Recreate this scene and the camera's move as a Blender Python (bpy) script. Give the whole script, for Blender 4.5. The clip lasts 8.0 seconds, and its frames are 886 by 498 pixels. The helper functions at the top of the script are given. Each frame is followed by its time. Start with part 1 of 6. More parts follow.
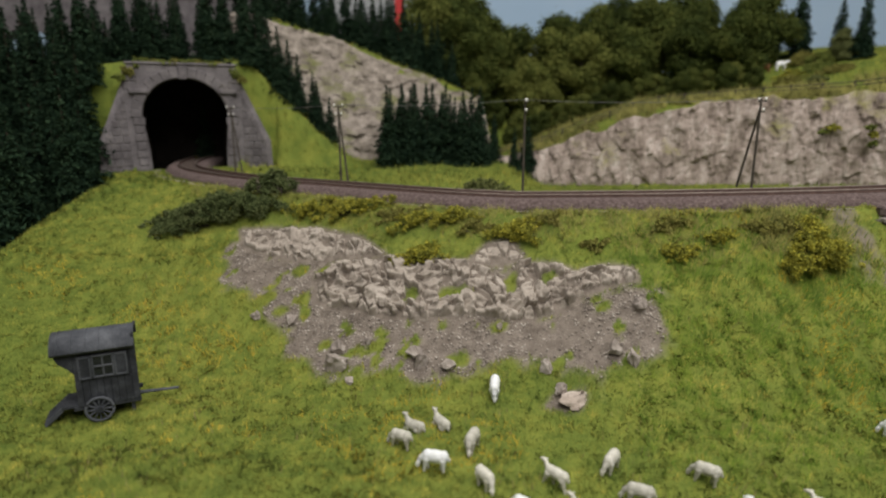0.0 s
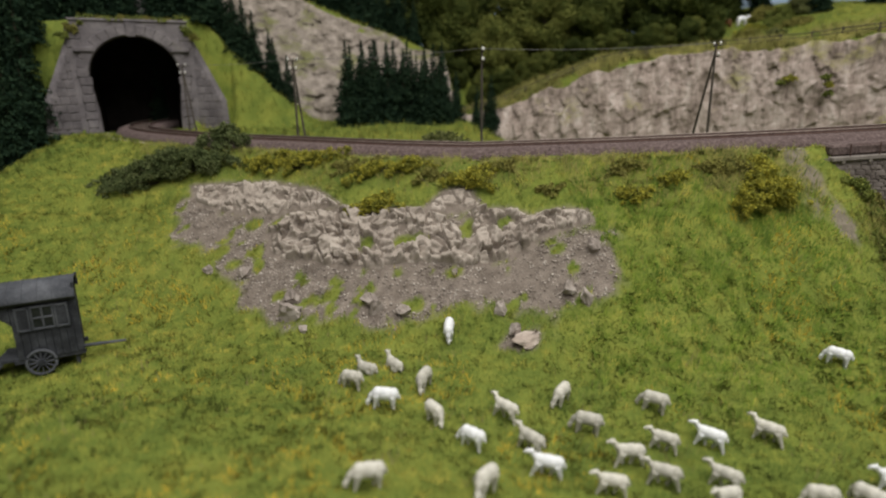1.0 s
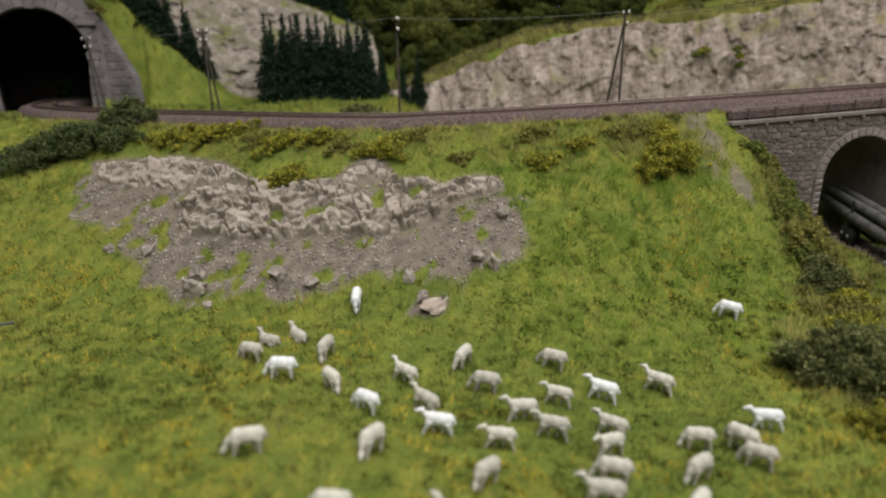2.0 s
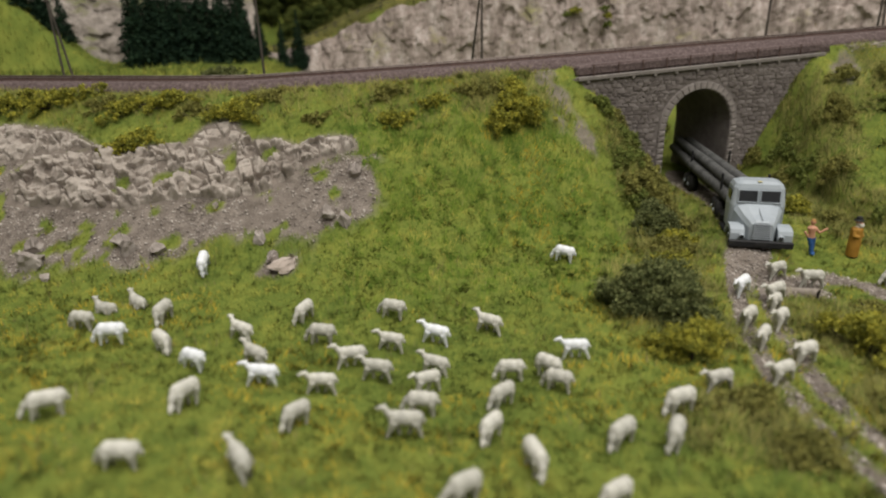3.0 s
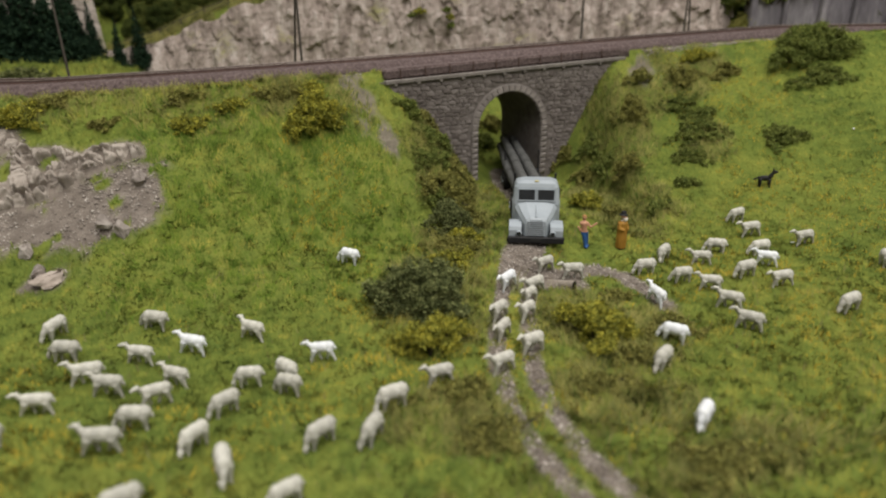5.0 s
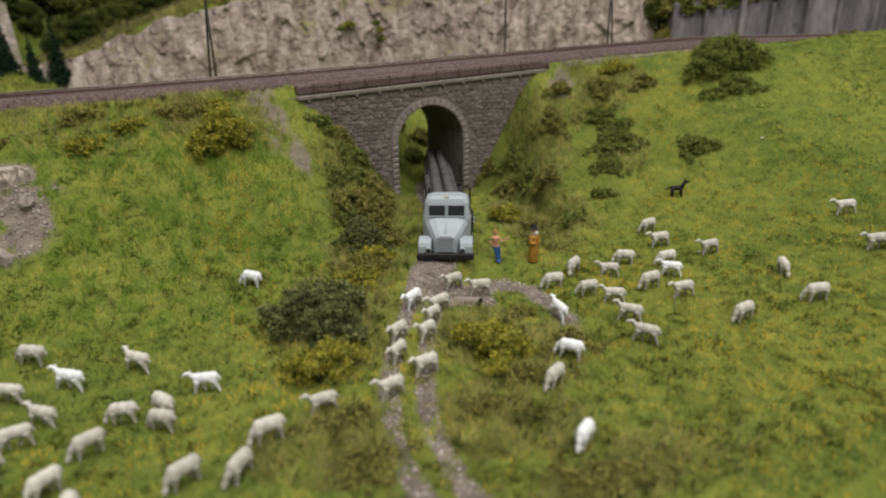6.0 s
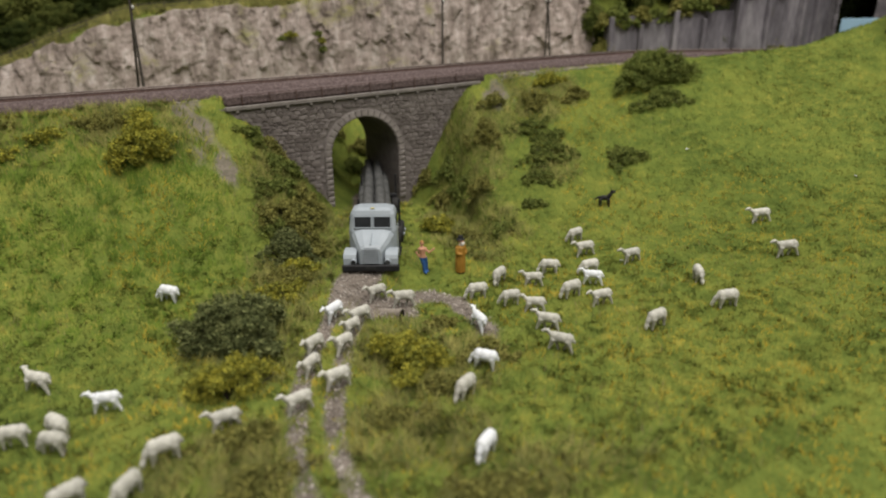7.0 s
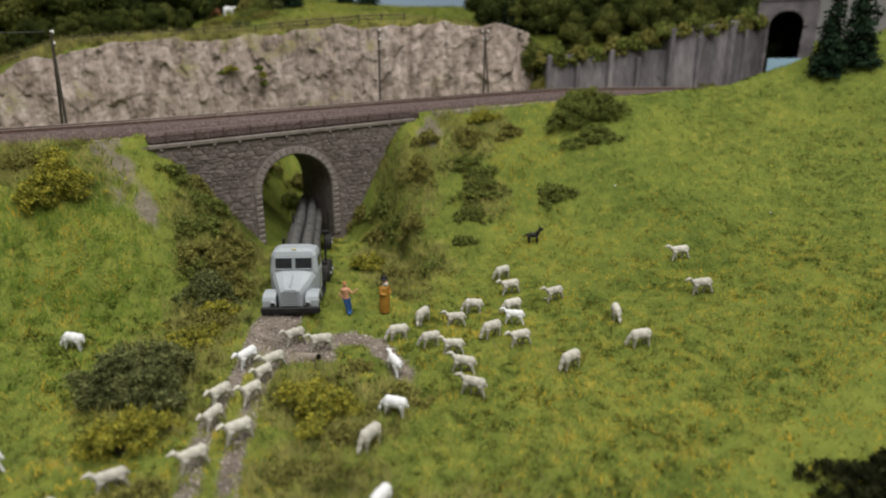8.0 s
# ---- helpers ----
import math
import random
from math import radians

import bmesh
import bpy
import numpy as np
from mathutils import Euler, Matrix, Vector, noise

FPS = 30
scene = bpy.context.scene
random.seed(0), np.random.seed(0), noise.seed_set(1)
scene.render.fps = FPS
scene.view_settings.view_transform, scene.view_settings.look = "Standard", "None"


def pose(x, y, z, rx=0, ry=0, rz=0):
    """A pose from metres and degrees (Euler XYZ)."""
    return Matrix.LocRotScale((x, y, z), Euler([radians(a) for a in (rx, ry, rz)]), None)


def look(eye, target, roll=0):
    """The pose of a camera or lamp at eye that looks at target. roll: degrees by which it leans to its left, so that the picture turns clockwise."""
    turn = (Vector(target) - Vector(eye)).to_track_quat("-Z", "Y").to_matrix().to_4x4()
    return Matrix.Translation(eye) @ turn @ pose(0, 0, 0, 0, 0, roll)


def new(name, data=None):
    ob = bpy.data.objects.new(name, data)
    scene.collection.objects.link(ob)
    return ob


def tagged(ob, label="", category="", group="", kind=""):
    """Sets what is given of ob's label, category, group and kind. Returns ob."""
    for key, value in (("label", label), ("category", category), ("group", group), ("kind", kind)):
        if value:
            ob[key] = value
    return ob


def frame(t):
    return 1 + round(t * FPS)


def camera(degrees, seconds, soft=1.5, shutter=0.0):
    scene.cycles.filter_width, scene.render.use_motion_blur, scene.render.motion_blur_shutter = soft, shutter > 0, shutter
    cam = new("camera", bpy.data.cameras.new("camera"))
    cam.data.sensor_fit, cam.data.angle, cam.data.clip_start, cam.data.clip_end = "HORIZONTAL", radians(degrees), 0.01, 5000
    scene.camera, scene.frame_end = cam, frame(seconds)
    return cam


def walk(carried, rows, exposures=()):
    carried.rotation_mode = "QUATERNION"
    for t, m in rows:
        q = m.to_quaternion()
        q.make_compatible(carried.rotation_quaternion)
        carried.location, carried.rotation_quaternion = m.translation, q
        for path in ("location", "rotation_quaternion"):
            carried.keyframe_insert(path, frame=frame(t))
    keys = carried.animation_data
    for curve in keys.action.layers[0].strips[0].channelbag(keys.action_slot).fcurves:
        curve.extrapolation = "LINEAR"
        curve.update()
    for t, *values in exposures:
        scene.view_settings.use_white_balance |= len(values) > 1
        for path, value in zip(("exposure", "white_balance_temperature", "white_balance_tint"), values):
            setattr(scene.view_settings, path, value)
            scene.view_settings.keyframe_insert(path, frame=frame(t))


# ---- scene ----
cam = camera(73.1, 8.0, soft=2.1)
METRES, EYE, TILT, LEAN, TURN = 0.225, 0.138, -13.0, 0.0, 0.0
ROWS = [
    (0.0, 0.0, 0.0, 0.0, 0.0, 0.0, -0.0),
    (0.5, 0.0338, 0.0078, -0.0349, -1.48, -0.91, 0.72),
    (1.0, 0.0501, 0.0146, -0.0671, -2.39, -2.54, 1.27),
    (1.5, 0.0837, 0.0206, -0.0856, -4.08, -3.2, 1.68),
    (3.0, 0.2992, -0.0496, -0.1364, -14.58, -7.87, 4.69),
    (3.5, 0.3658, -0.089, -0.1369, -17.16, -9.01, 4.71),
    (4.0, 0.4309, -0.123, -0.1401, -18.87, -9.07, 4.9),
    (4.5, 0.5029, -0.1507, -0.1431, -20.67, -9.21, 5.15),
    (6.0, 0.7071, -0.1999, -0.1372, -26.02, -8.68, 6.68),
    (6.5, 0.7484, -0.222, -0.1424, -28.02, -8.45, 6.71),
    (7.0, 0.7889, -0.2418, -0.1448, -29.47, -8.15, 6.82),
    (7.5, 0.8435, -0.2638, -0.1384, -31.15, -7.05, 7.0),
    (8.0, 0.8835, -0.29, -0.123, -32.8, -6.09, 6.88),
]
walk(cam, [(t, pose(0, 0, EYE, TILT, LEAN, TURN) @ pose(METRES * x, METRES * y, METRES * z, 90 + pitch, roll, yaw)) for t, x, y, z, yaw, pitch, roll in ROWS])
cam.data.dof.use_dof, cam.data.dof.focus_distance, cam.data.dof.aperture_fstop = True, 0.33, 8.0

# ---- light: an exhibition hall, lit by two added lamps ----
scene.view_settings.exposure = 0.0
world = bpy.data.worlds.new("hall_air")
scene.world = world
world.use_nodes = True
world.node_tree.nodes["Background"].inputs[0].default_value = (0.75, 0.8, 0.9, 1)
world.node_tree.nodes["Background"].inputs[1].default_value = 0.12


def added_lamp(x, y, z, sx, sy, watts, colour, aim):
    data = bpy.data.lights.new("added_panel", "AREA")
    data.shape, data.size, data.size_y, data.energy, data.color = "RECTANGLE", sx, sy, watts, colour
    ob = new("added_panel", data)
    ob.matrix_world = look((x, y, z), aim)
    return ob


# added: one lamp low over the layout for falloff, one unseen fill in front
added_lamp(0.25, 0.1, 1.2, 1.2, 0.9, 16.0, (1.0, 0.955, 0.895), (0.25, 0.101, 0))
added_lamp(0.3, -0.95, 1.5, 1.9, 0.8, 24.2, (1.0, 0.955, 0.895), (0.28, 0.2, 0))

# ---- tools: everything below is written in millimetres and stored in metres ----
K = 0.001
rng = np.random.default_rng(7)


def sstep(a, b, v):
    s = np.clip((v - a) / (b - a), 0, 1)
    return s * s * (3 - 2 * s)


def smin(a, b, k):
    h = np.clip(0.5 + 0.5 * (b - a) / k, 0, 1)
    return b * (1 - h) + a * h - k * h * (1 - h)


def smax(a, b, k):
    return -smin(-a, -b, k)


# value noise on a lattice, for numpy arrays
LATTICE = np.random.default_rng(3).random((256, 256))


def vnoise(x, y, size):
    u, v = np.asarray(x) / size + 1000, np.asarray(y) / size + 1000
    i, j = np.floor(u).astype(int), np.floor(v).astype(int)
    a, b = u - i, v - j
    a, b = a * a * (3 - 2 * a), b * b * (3 - 2 * b)
    g = lambda p, q: LATTICE[p % 256, q % 256]
    return (g(i, j) * (1 - a) + g(i + 1, j) * a) * (1 - b) + (g(i, j + 1) * (1 - a) + g(i + 1, j + 1) * a) * b


def fbm(x, y, size, n=4):
    return sum(vnoise(x + 37 * k, y - 53 * k, size / 2 ** k) / 2 ** k for k in range(n)) / sum(1 / 2 ** k for k in range(n))


# ---- the plan ----
# the railway's middle line, from inside the tunnel to the far end
TRACK_X = np.array([-290, -268, -232, -160, -78, 0, 60, 150, 250, 345, 440, 540, 650, 760, 880, 1100.0])
TRACK_Y = np.array([780, 640, 560, 496, 458, 424, 408, 386, 371, 366, 362, 355, 338, 305, 258, 170.0])


def catmull(xs, ys, n):
    px, py = [], []
    P = np.stack([xs, ys], 1)
    P = np.vstack([2 * P[0] - P[1], P, 2 * P[-1] - P[-2]])
    for k in range(1, len(P) - 2):
        for s in np.arange(n) / n:
            a, b, c, d = P[k - 1:k + 3]
            q = 0.5 * (2 * b + (c - a) * s + (2 * a - 5 * b + 4 * c - d) * s * s + (3 * b - a - 3 * c + d) * s ** 3)
            px.append(q[0]), py.append(q[1])
    return np.array(px), np.array(py)


LINE_X, LINE_Y = catmull(TRACK_X, TRACK_Y, 12)


def track_y(x):
    return np.interp(x, LINE_X, LINE_Y)


def rail_z(x):
    """The top of the rails."""
    x = np.asarray(x, float)
    return 83 + 0.043 * np.clip(x - 50, 0, 560) - 0.015 * np.clip(x - 50, -300, 0)


def cliff_y(x):
    """The foot of the long rock face behind the railway."""
    return np.interp(x, [-50, 110, 200, 310, 400, 530, 620, 640, 705, 768, 850, 918, 1100], [740, 676, 640, 606, 560, 468, 424, 424, 402, 376, 360, 366, 366])


def cliff_top(x):
    return np.interp(x, [60, 110, 160, 230, 300, 400, 500, 560, 620, 660], [84, 96, 118, 142, 149, 156, 166, 168, 164, 160])


# the cart road from the arch and down the meadow, with a branch past the pipe
ROAD = [(352, 360), (340, 325), (321, 272), (297, 226), (280, 206), (266, 186), (246, 155), (231, 126), (222, 100), (219, 76), (220, 50), (222, 0), (219, -60)]
BRANCH = [(283, 192), (300, 190), (313, 186), (321, 176), (320, 158), (317, 140)]


def near_line(x, y, line):
    best, side = np.full(np.shape(x), 1e9), np.zeros(np.shape(x))
    for (ax, ay), (bx, by) in zip(line, line[1:]):
        dx, dy = bx - ax, by - ay
        s = np.clip(((x - ax) * dx + (y - ay) * dy) / (dx * dx + dy * dy), 0, 1)
        ox, oy = x - ax - s * dx, y - ay - s * dy
        d = np.hypot(ox, oy)
        side = np.where(d < best, np.sign(ox * dy - oy * dx) * d, side)
        best = np.minimum(best, d)
    return best, side


def inside_by(x, y, poly):
    """Signed distance to a closed outline, positive inside."""
    d, hit = np.full(np.shape(x), 1e9), np.zeros(np.shape(x), bool)
    for (ax, ay), (bx, by) in zip(poly, poly[1:] + poly[:1]):
        dx, dy = bx - ax, by - ay
        s = np.clip(((x - ax) * dx + (y - ay) * dy) / (dx * dx + dy * dy), 0, 1)
        d = np.minimum(d, np.hypot(x - ax - s * dx, y - ay - s * dy))
        cross = ((ay > y) != (by > y)) & (x < (bx - ax) * (y - ay) / (by - ay + 1e-9) + ax)
        hit ^= cross
    return np.where(hit, d, -d)


UPPER_LEDGE = [(-141, 408), (-120, 403), (-85, 393), (-53, 376), (-36, 359), (-52, 361), (-73, 366), (-95, 371), (-115, 381), (-133, 390)]
MAIN_LEDGE = [(-80, 355), (-75, 361), (-58, 361), (-34, 356), (-17, 351), (-3, 346), (13, 342), (29, 333), (36, 330), (45, 335), (64, 330), (74, 323), (89, 323), (105, 318), (106, 312), (89, 311), (75, 309), (61, 303), (43, 303), (34, 304), (22, 309), (13, 311), (-3, 311), (-21, 315), (-31, 317), (-47, 325), (-67, 332), (-77, 339)]
HIGH_FOLD = [(14, 341), (27, 350), (41, 350), (47, 338), (33, 335)]
SCREE = [(-144, 398), (-151, 387), (-135, 360), (-105, 336), (-86, 313), (-71, 289), (-58, 288), (-46, 290), (-25, 283), (-2, 277), (15, 281), (32, 282), (51, 273), (67, 273), (76, 262), (87, 269), (105, 272), (113, 286), (112, 300), (122, 306), (102, 310), (47, 320), (-16, 336), (-88, 373)]
# grass pockets among the rocks: middle and half-widths
POCKETS = [(6, 325, 9, 4), (38, 325, 5, 6), (59, 324, 5, 4), (-90, 364, 6, 4), (-74, 359, 5, 3), (29, 301, 6, 3), (-108, 350, 7, 5), (-97, 338, 5, 4), (-19, 296, 5, 3), (8, 286, 6, 4), (-45, 300, 6, 3), (-64, 308, 5, 3), (85, 302, 5, 3), (-18, 329, 4, 4)]


def pocket_mask(x, y):
    n = fbm(x, y, 6, 2) - 0.5
    best = np.full(np.shape(x), 9.0)
    for cx, cy, rx, ry in POCKETS:
        best = np.minimum(best, np.hypot((x - cx) / rx, (y - cy) / ry))
    return 1 - sstep(0.7, 1.15, best + 0.9 * n)


def far_foot(x):
    return np.interp(x, [-260, -150, -60, 60], [672, 690, 705, 735])


def far_top(x):
    return np.interp(x, [-260, -212, -107, -33, 12, 60, 130], [246, 247, 215, 186, 170, 150, 118])


def portal_frame(x, y):
    """Across and into the tunnel, from the middle of its mouth."""
    c, s = np.cos(np.radians(23)), np.sin(np.radians(23))
    return (x + 261) * c + (y - 623) * s, -(x + 261) * s + (y - 623) * c


def lowland(x, y):
    """The meadow's broad lie: a shallow hollow where the flock grazes, rising towards the near left."""
    dip = -7.0 * sstep(-30, 85, x) * (1 - 0.9 * sstep(335, 450, x)) * (1 - 0.95 * sstep(196, 252, y + 0.1 * np.clip(x - 130, 0, 150)))
    dip = dip - 5.5 * np.exp(-((x - 130) / 42) ** 2 - ((y - 182) / 36) ** 2) - 2.5 * np.exp(-((x - 300) / 45) ** 2 - ((y - 100) / 40) ** 2)
    u = 0.5 * (50 - x) + 0.75 * (184 - y)
    swell = 0.25 * 12 * np.log1p(np.exp(np.clip((u - 12) / 12, -30, 40)))
    swell = smin(swell, 13 + 0.05 * swell, 8) * sstep(232, 192, y) * sstep(-190, -90, x) * (1 - sstep(90, 130, x))
    return dip + swell


def ground_z(x, y):
    x, y = np.asarray(x, float), np.asarray(y, float)
    zr = rail_z(x) - 8
    ty = track_y(x)
    low = lowland(x, y)
    meadow = low + 1.5 * (fbm(x, y, 120, 3) - 0.5)
    # the bank under the railway, left of the road
    foot = np.interp(x, [-300, -170, -110, -50, 60, 105, 140, 190, 240, 320], [205, 288, 290, 266, 238, 224, 230, 246, 240, 246])
    top = track_y(np.maximum(x, -212)) - np.interp(x, [-200, -80, 0, 130, 200, 260], [46, 46, 46, 48, 47, 24])
    s = np.clip((y - foot) / (top - foot), 0, 1.0)
    front = low - 3 + (zr - low + 3) * s ** 1.25
    lip = 252 + (y - 226) * 0.63
    side = 78 * (lip - x) / 66
    bank = smin(front, side, 14)
    # it falls away again towards the forest
    bank = smin(bank, 52 + 0.9 * (x + 300) + 0.16 * (y - 385), 22)
    # the hillside right of the road
    rise = low - 2.5 + (86.5 - low) * np.clip((y - 60) / 275, 0, 3) ** np.interp(x, [420, 470, 540], [4.6, 3.1, 2.4]) + 0.22 * np.log1p(np.exp(np.clip((x - 425) / 22, -20, 60))) * 22
    hill = smin(rise, 101 + 0.06 * (x - 560) + 0.1 * np.clip(x - 680, 0, 400), 26)
    hill = hill + 0.27 * np.clip(x - 750, 0, 300) * sstep(60, 200, y)
    edge = np.interp(y, [60, 120, 200, 283, 345], [395, 374, 368, 392, 376])
    hill = smin(hill, low + 1.7 * (x - edge), 16)
    z = smax(meadow, smax(bank, hill, 6), 5)
    # behind the railway: a shelf, then the rock face and the upper meadow
    east = sstep(60, 120, x)
    shelf = zr - 1 + 4 * sstep(30, 120, y - ty) * fbm(x, y, 90, 3) * (1 - east) + 0.02 * np.clip(y - ty - 60, 0, 400) * (1 - east) - 20 * sstep(34, 150, y - ty) * east
    gully = np.clip(np.abs(x - 352 - (y - 340) * 0.42) * 1.15 - 22, 0, 200) + np.clip(y - 415, 0, 300) * 0.75
    back = smin(shelf, gully, 10)
    up = sstep(0, 26, y - cliff_y(x) - 6) * (x > 20)
    upper = cliff_top(x) - 2 + np.clip(y - cliff_y(x) - 25, 0, 400) * (0.10 + 0.05 * sstep(300, 500, x)) + 3 * (fbm(x, y, 60, 3) - 0.5)
    back = back * (1 - up) + np.maximum(upper, back) * up
    # the mound over the tunnel
    mound = np.minimum(186 - 0.98 * np.maximum(0, x + 206 + 0.15 * (y - 640)), 186 - 0.5 * np.maximum(0, -345 - x)) + 0.12 * (y - 640)
    lx, ly = portal_frame(x, y)
    # its right flank runs forward as a grassy ramp, its left flank drops into the forest
    apron = ly + 0.8 * np.clip(lx - 88, 0, 90)
    mound = mound - 1.2 * np.clip(y - 740, 0, 400) - np.where(lx > 88, 2.2, 7.0) * np.clip(15 - apron, 0, 200) - 1.6 * np.clip(-74 - lx, 0, 200)
    forest = np.clip((y - 450) * 0.55, 0, 165) * sstep(-325, -390, x)
    inside = (np.abs(lx) < 44) & (ly < 20)
    back = np.where(inside, back, smax(smax(back, mound, 12), forest, 12))
    # the far hill above the upper rock face
    back = np.maximum(back, far_top(x) * sstep(12, 84, y - far_foot(x)) * (1 - sstep(70, 140, x)) * sstep(-300, -240, x) + 0.06 * np.clip(y - 820, 0, 300))
    behind = sstep(-6, 6, y - track_y(np.maximum(x, -240)))
    on_bridge = (x > 244) & (x < 446)
    z = z * (1 - behind) + back * behind
    # level under the rails, but for the road's arch
    flat = 1 - sstep(24, 40, np.abs(y - ty))
    flat = np.where(on_bridge, 0, flat)
    z = z * (1 - flat) + (zr - 1) * flat
    # two wheel ruts
    d, _ = near_line(x, y, ROAD)
    z = z + 4.5 * sstep(190, 212, y) * sstep(330, 290, y) * (1 - sstep(11, 26, d)) - 0.7 * np.exp(-((d - 6.6) / 2.2) ** 2) * (y < 330)
    return z


def turf(x, y):
    """Small lumps of the sown turf."""
    return (1.9 * (fbm(x, y, 8, 3) - 0.5) + 0.8 * (vnoise(x, y, 3.1) - 0.5)) * (1 - 0.55 * sstep(390, 470, x))


def soil_mask(x, y):
    """Where the ground is bare: 1 on scree and road, 0 on grass."""
    n = fbm(x, y, 14, 3) - 0.5
    d, _ = near_line(x, y, ROAD)
    strip = (1 - sstep(2.9, 4.8, np.abs(d - 6.6 + 3 * n))) * (1 - 0.35 * sstep(0.5, 0.62, fbm(x + 17, y, 8, 2)) * (y < 170))
    strip = np.maximum(strip, (1 - sstep(5, 9, d + 6 * n)) * sstep(170, 200, y))
    e, _ = near_line(x, y, BRANCH)
    strip = np.maximum(strip, 1 - sstep(4, 8, e + 8 * n))
    strip = np.maximum(strip, 1 - sstep(0.7, 1.15, np.hypot((x - 58) / 13, (y - 257) / 8) + 1.5 * n))
    strip = np.maximum(strip, 1 - sstep(0.7, 1.1, np.hypot((x - 287) / 17, (y - 181) / 11) + 1.5 * n))
    scree = sstep(-3, 5, inside_by(x, y, SCREE) + 20 * n) * (1 - sstep(0.68, 0.73, fbm(x + 80, y - 20, 9, 3)))
    scree = np.maximum(scree, sstep(-4, 0, np.maximum(inside_by(x, y, MAIN_LEDGE), np.maximum(inside_by(x, y, UPPER_LEDGE), inside_by(x, y, HIGH_FOLD))))) * (1 - pocket_mask(x, y))
    spill = 0.9 * np.maximum(1 - sstep(0.4, 1.1, np.minimum(np.hypot((x - 233) / 12, (y - 325) / 14), np.hypot((x - 242) / 8, (y - 305) / 11)) + 3.6 * n), 1 - sstep(0.4, 1.1, np.hypot((x - 447) / 9, (y - 324) / 14) + 3.0 * n))
    return np.clip(np.maximum(np.maximum(strip, scree), spill), 0, 1)


# rough scrub grows in these places: middle and half-widths
SCRUB = [(229, 189, 30, 44), (252, 230, 22, 36), (274, 285, 28, 44), (300, 322, 20, 24), (276, 136, 34, 42), (290, 118, 22, 22), (262, 82, 30, 28), (258, 145, 13, 26), (254, 103, 24, 20), (243, 87, 18, 16), (201, 102, 34, 20), (386, 272, 26, 50), (414, 299, 34, 36), (366, 232, 20, 30), (282, 318, 22, 30), (267, 55, 50, 26), (473, 309, 44, 24), (451, 263, 22, 20)]


def scrub_mask(x, y):
    n = fbm(x, y, 22, 3) - 0.5
    best = np.zeros(np.shape(x))
    for cx, cy, rx, ry in SCRUB:
        best = np.maximum(best, 1 - sstep(0.45, 1.05, np.hypot((x - cx) / rx, (y - cy) / ry) + 1.1 * n))
    crest = track_y(x) - y
    bank = sstep(30, 40, crest) * (1 - sstep(52, 74, crest + 40 * n)) * (x < 235) * (x > -200)
    d, _ = near_line(x, y, ROAD)
    return np.maximum(best, 0.75 * bank) * sstep(7, 11, d)


def facets(u, v, cu, cv, tilt, seed):
    """Broken planes: each cell of a crooked lattice is a tilted slab at its own height. Also the distance to the cell's edge."""
    g = np.random.default_rng(seed)
    J = g.random((64, 64, 5))
    a, b = np.asarray(u) / cu + 500, np.asarray(v) / cv + 500
    i0, j0 = np.floor(a).astype(int), np.floor(b).astype(int)
    best, second, h = np.full(a.shape, 1e9), np.full(a.shape, 1e9), np.zeros(a.shape)
    for di in (-1, 0, 1):
        for dj in (-1, 0, 1):
            c = J[(i0 + di) % 64, (j0 + dj) % 64]
            pu, pv = a - (i0 + di + c[..., 0]), b - (j0 + dj + c[..., 1])
            d = pu * pu + pv * pv
            near = d < best
            second = np.where(near, best, np.minimum(second, d))
            h = np.where(near, c[..., 2] - 0.5 + tilt * ((c[..., 3] - 0.5) * 2 * pu + (c[..., 4] - 0.5) * 2 * pv), h)
            best = np.where(near, d, best)
    return h, np.sqrt(second) - np.sqrt(best)


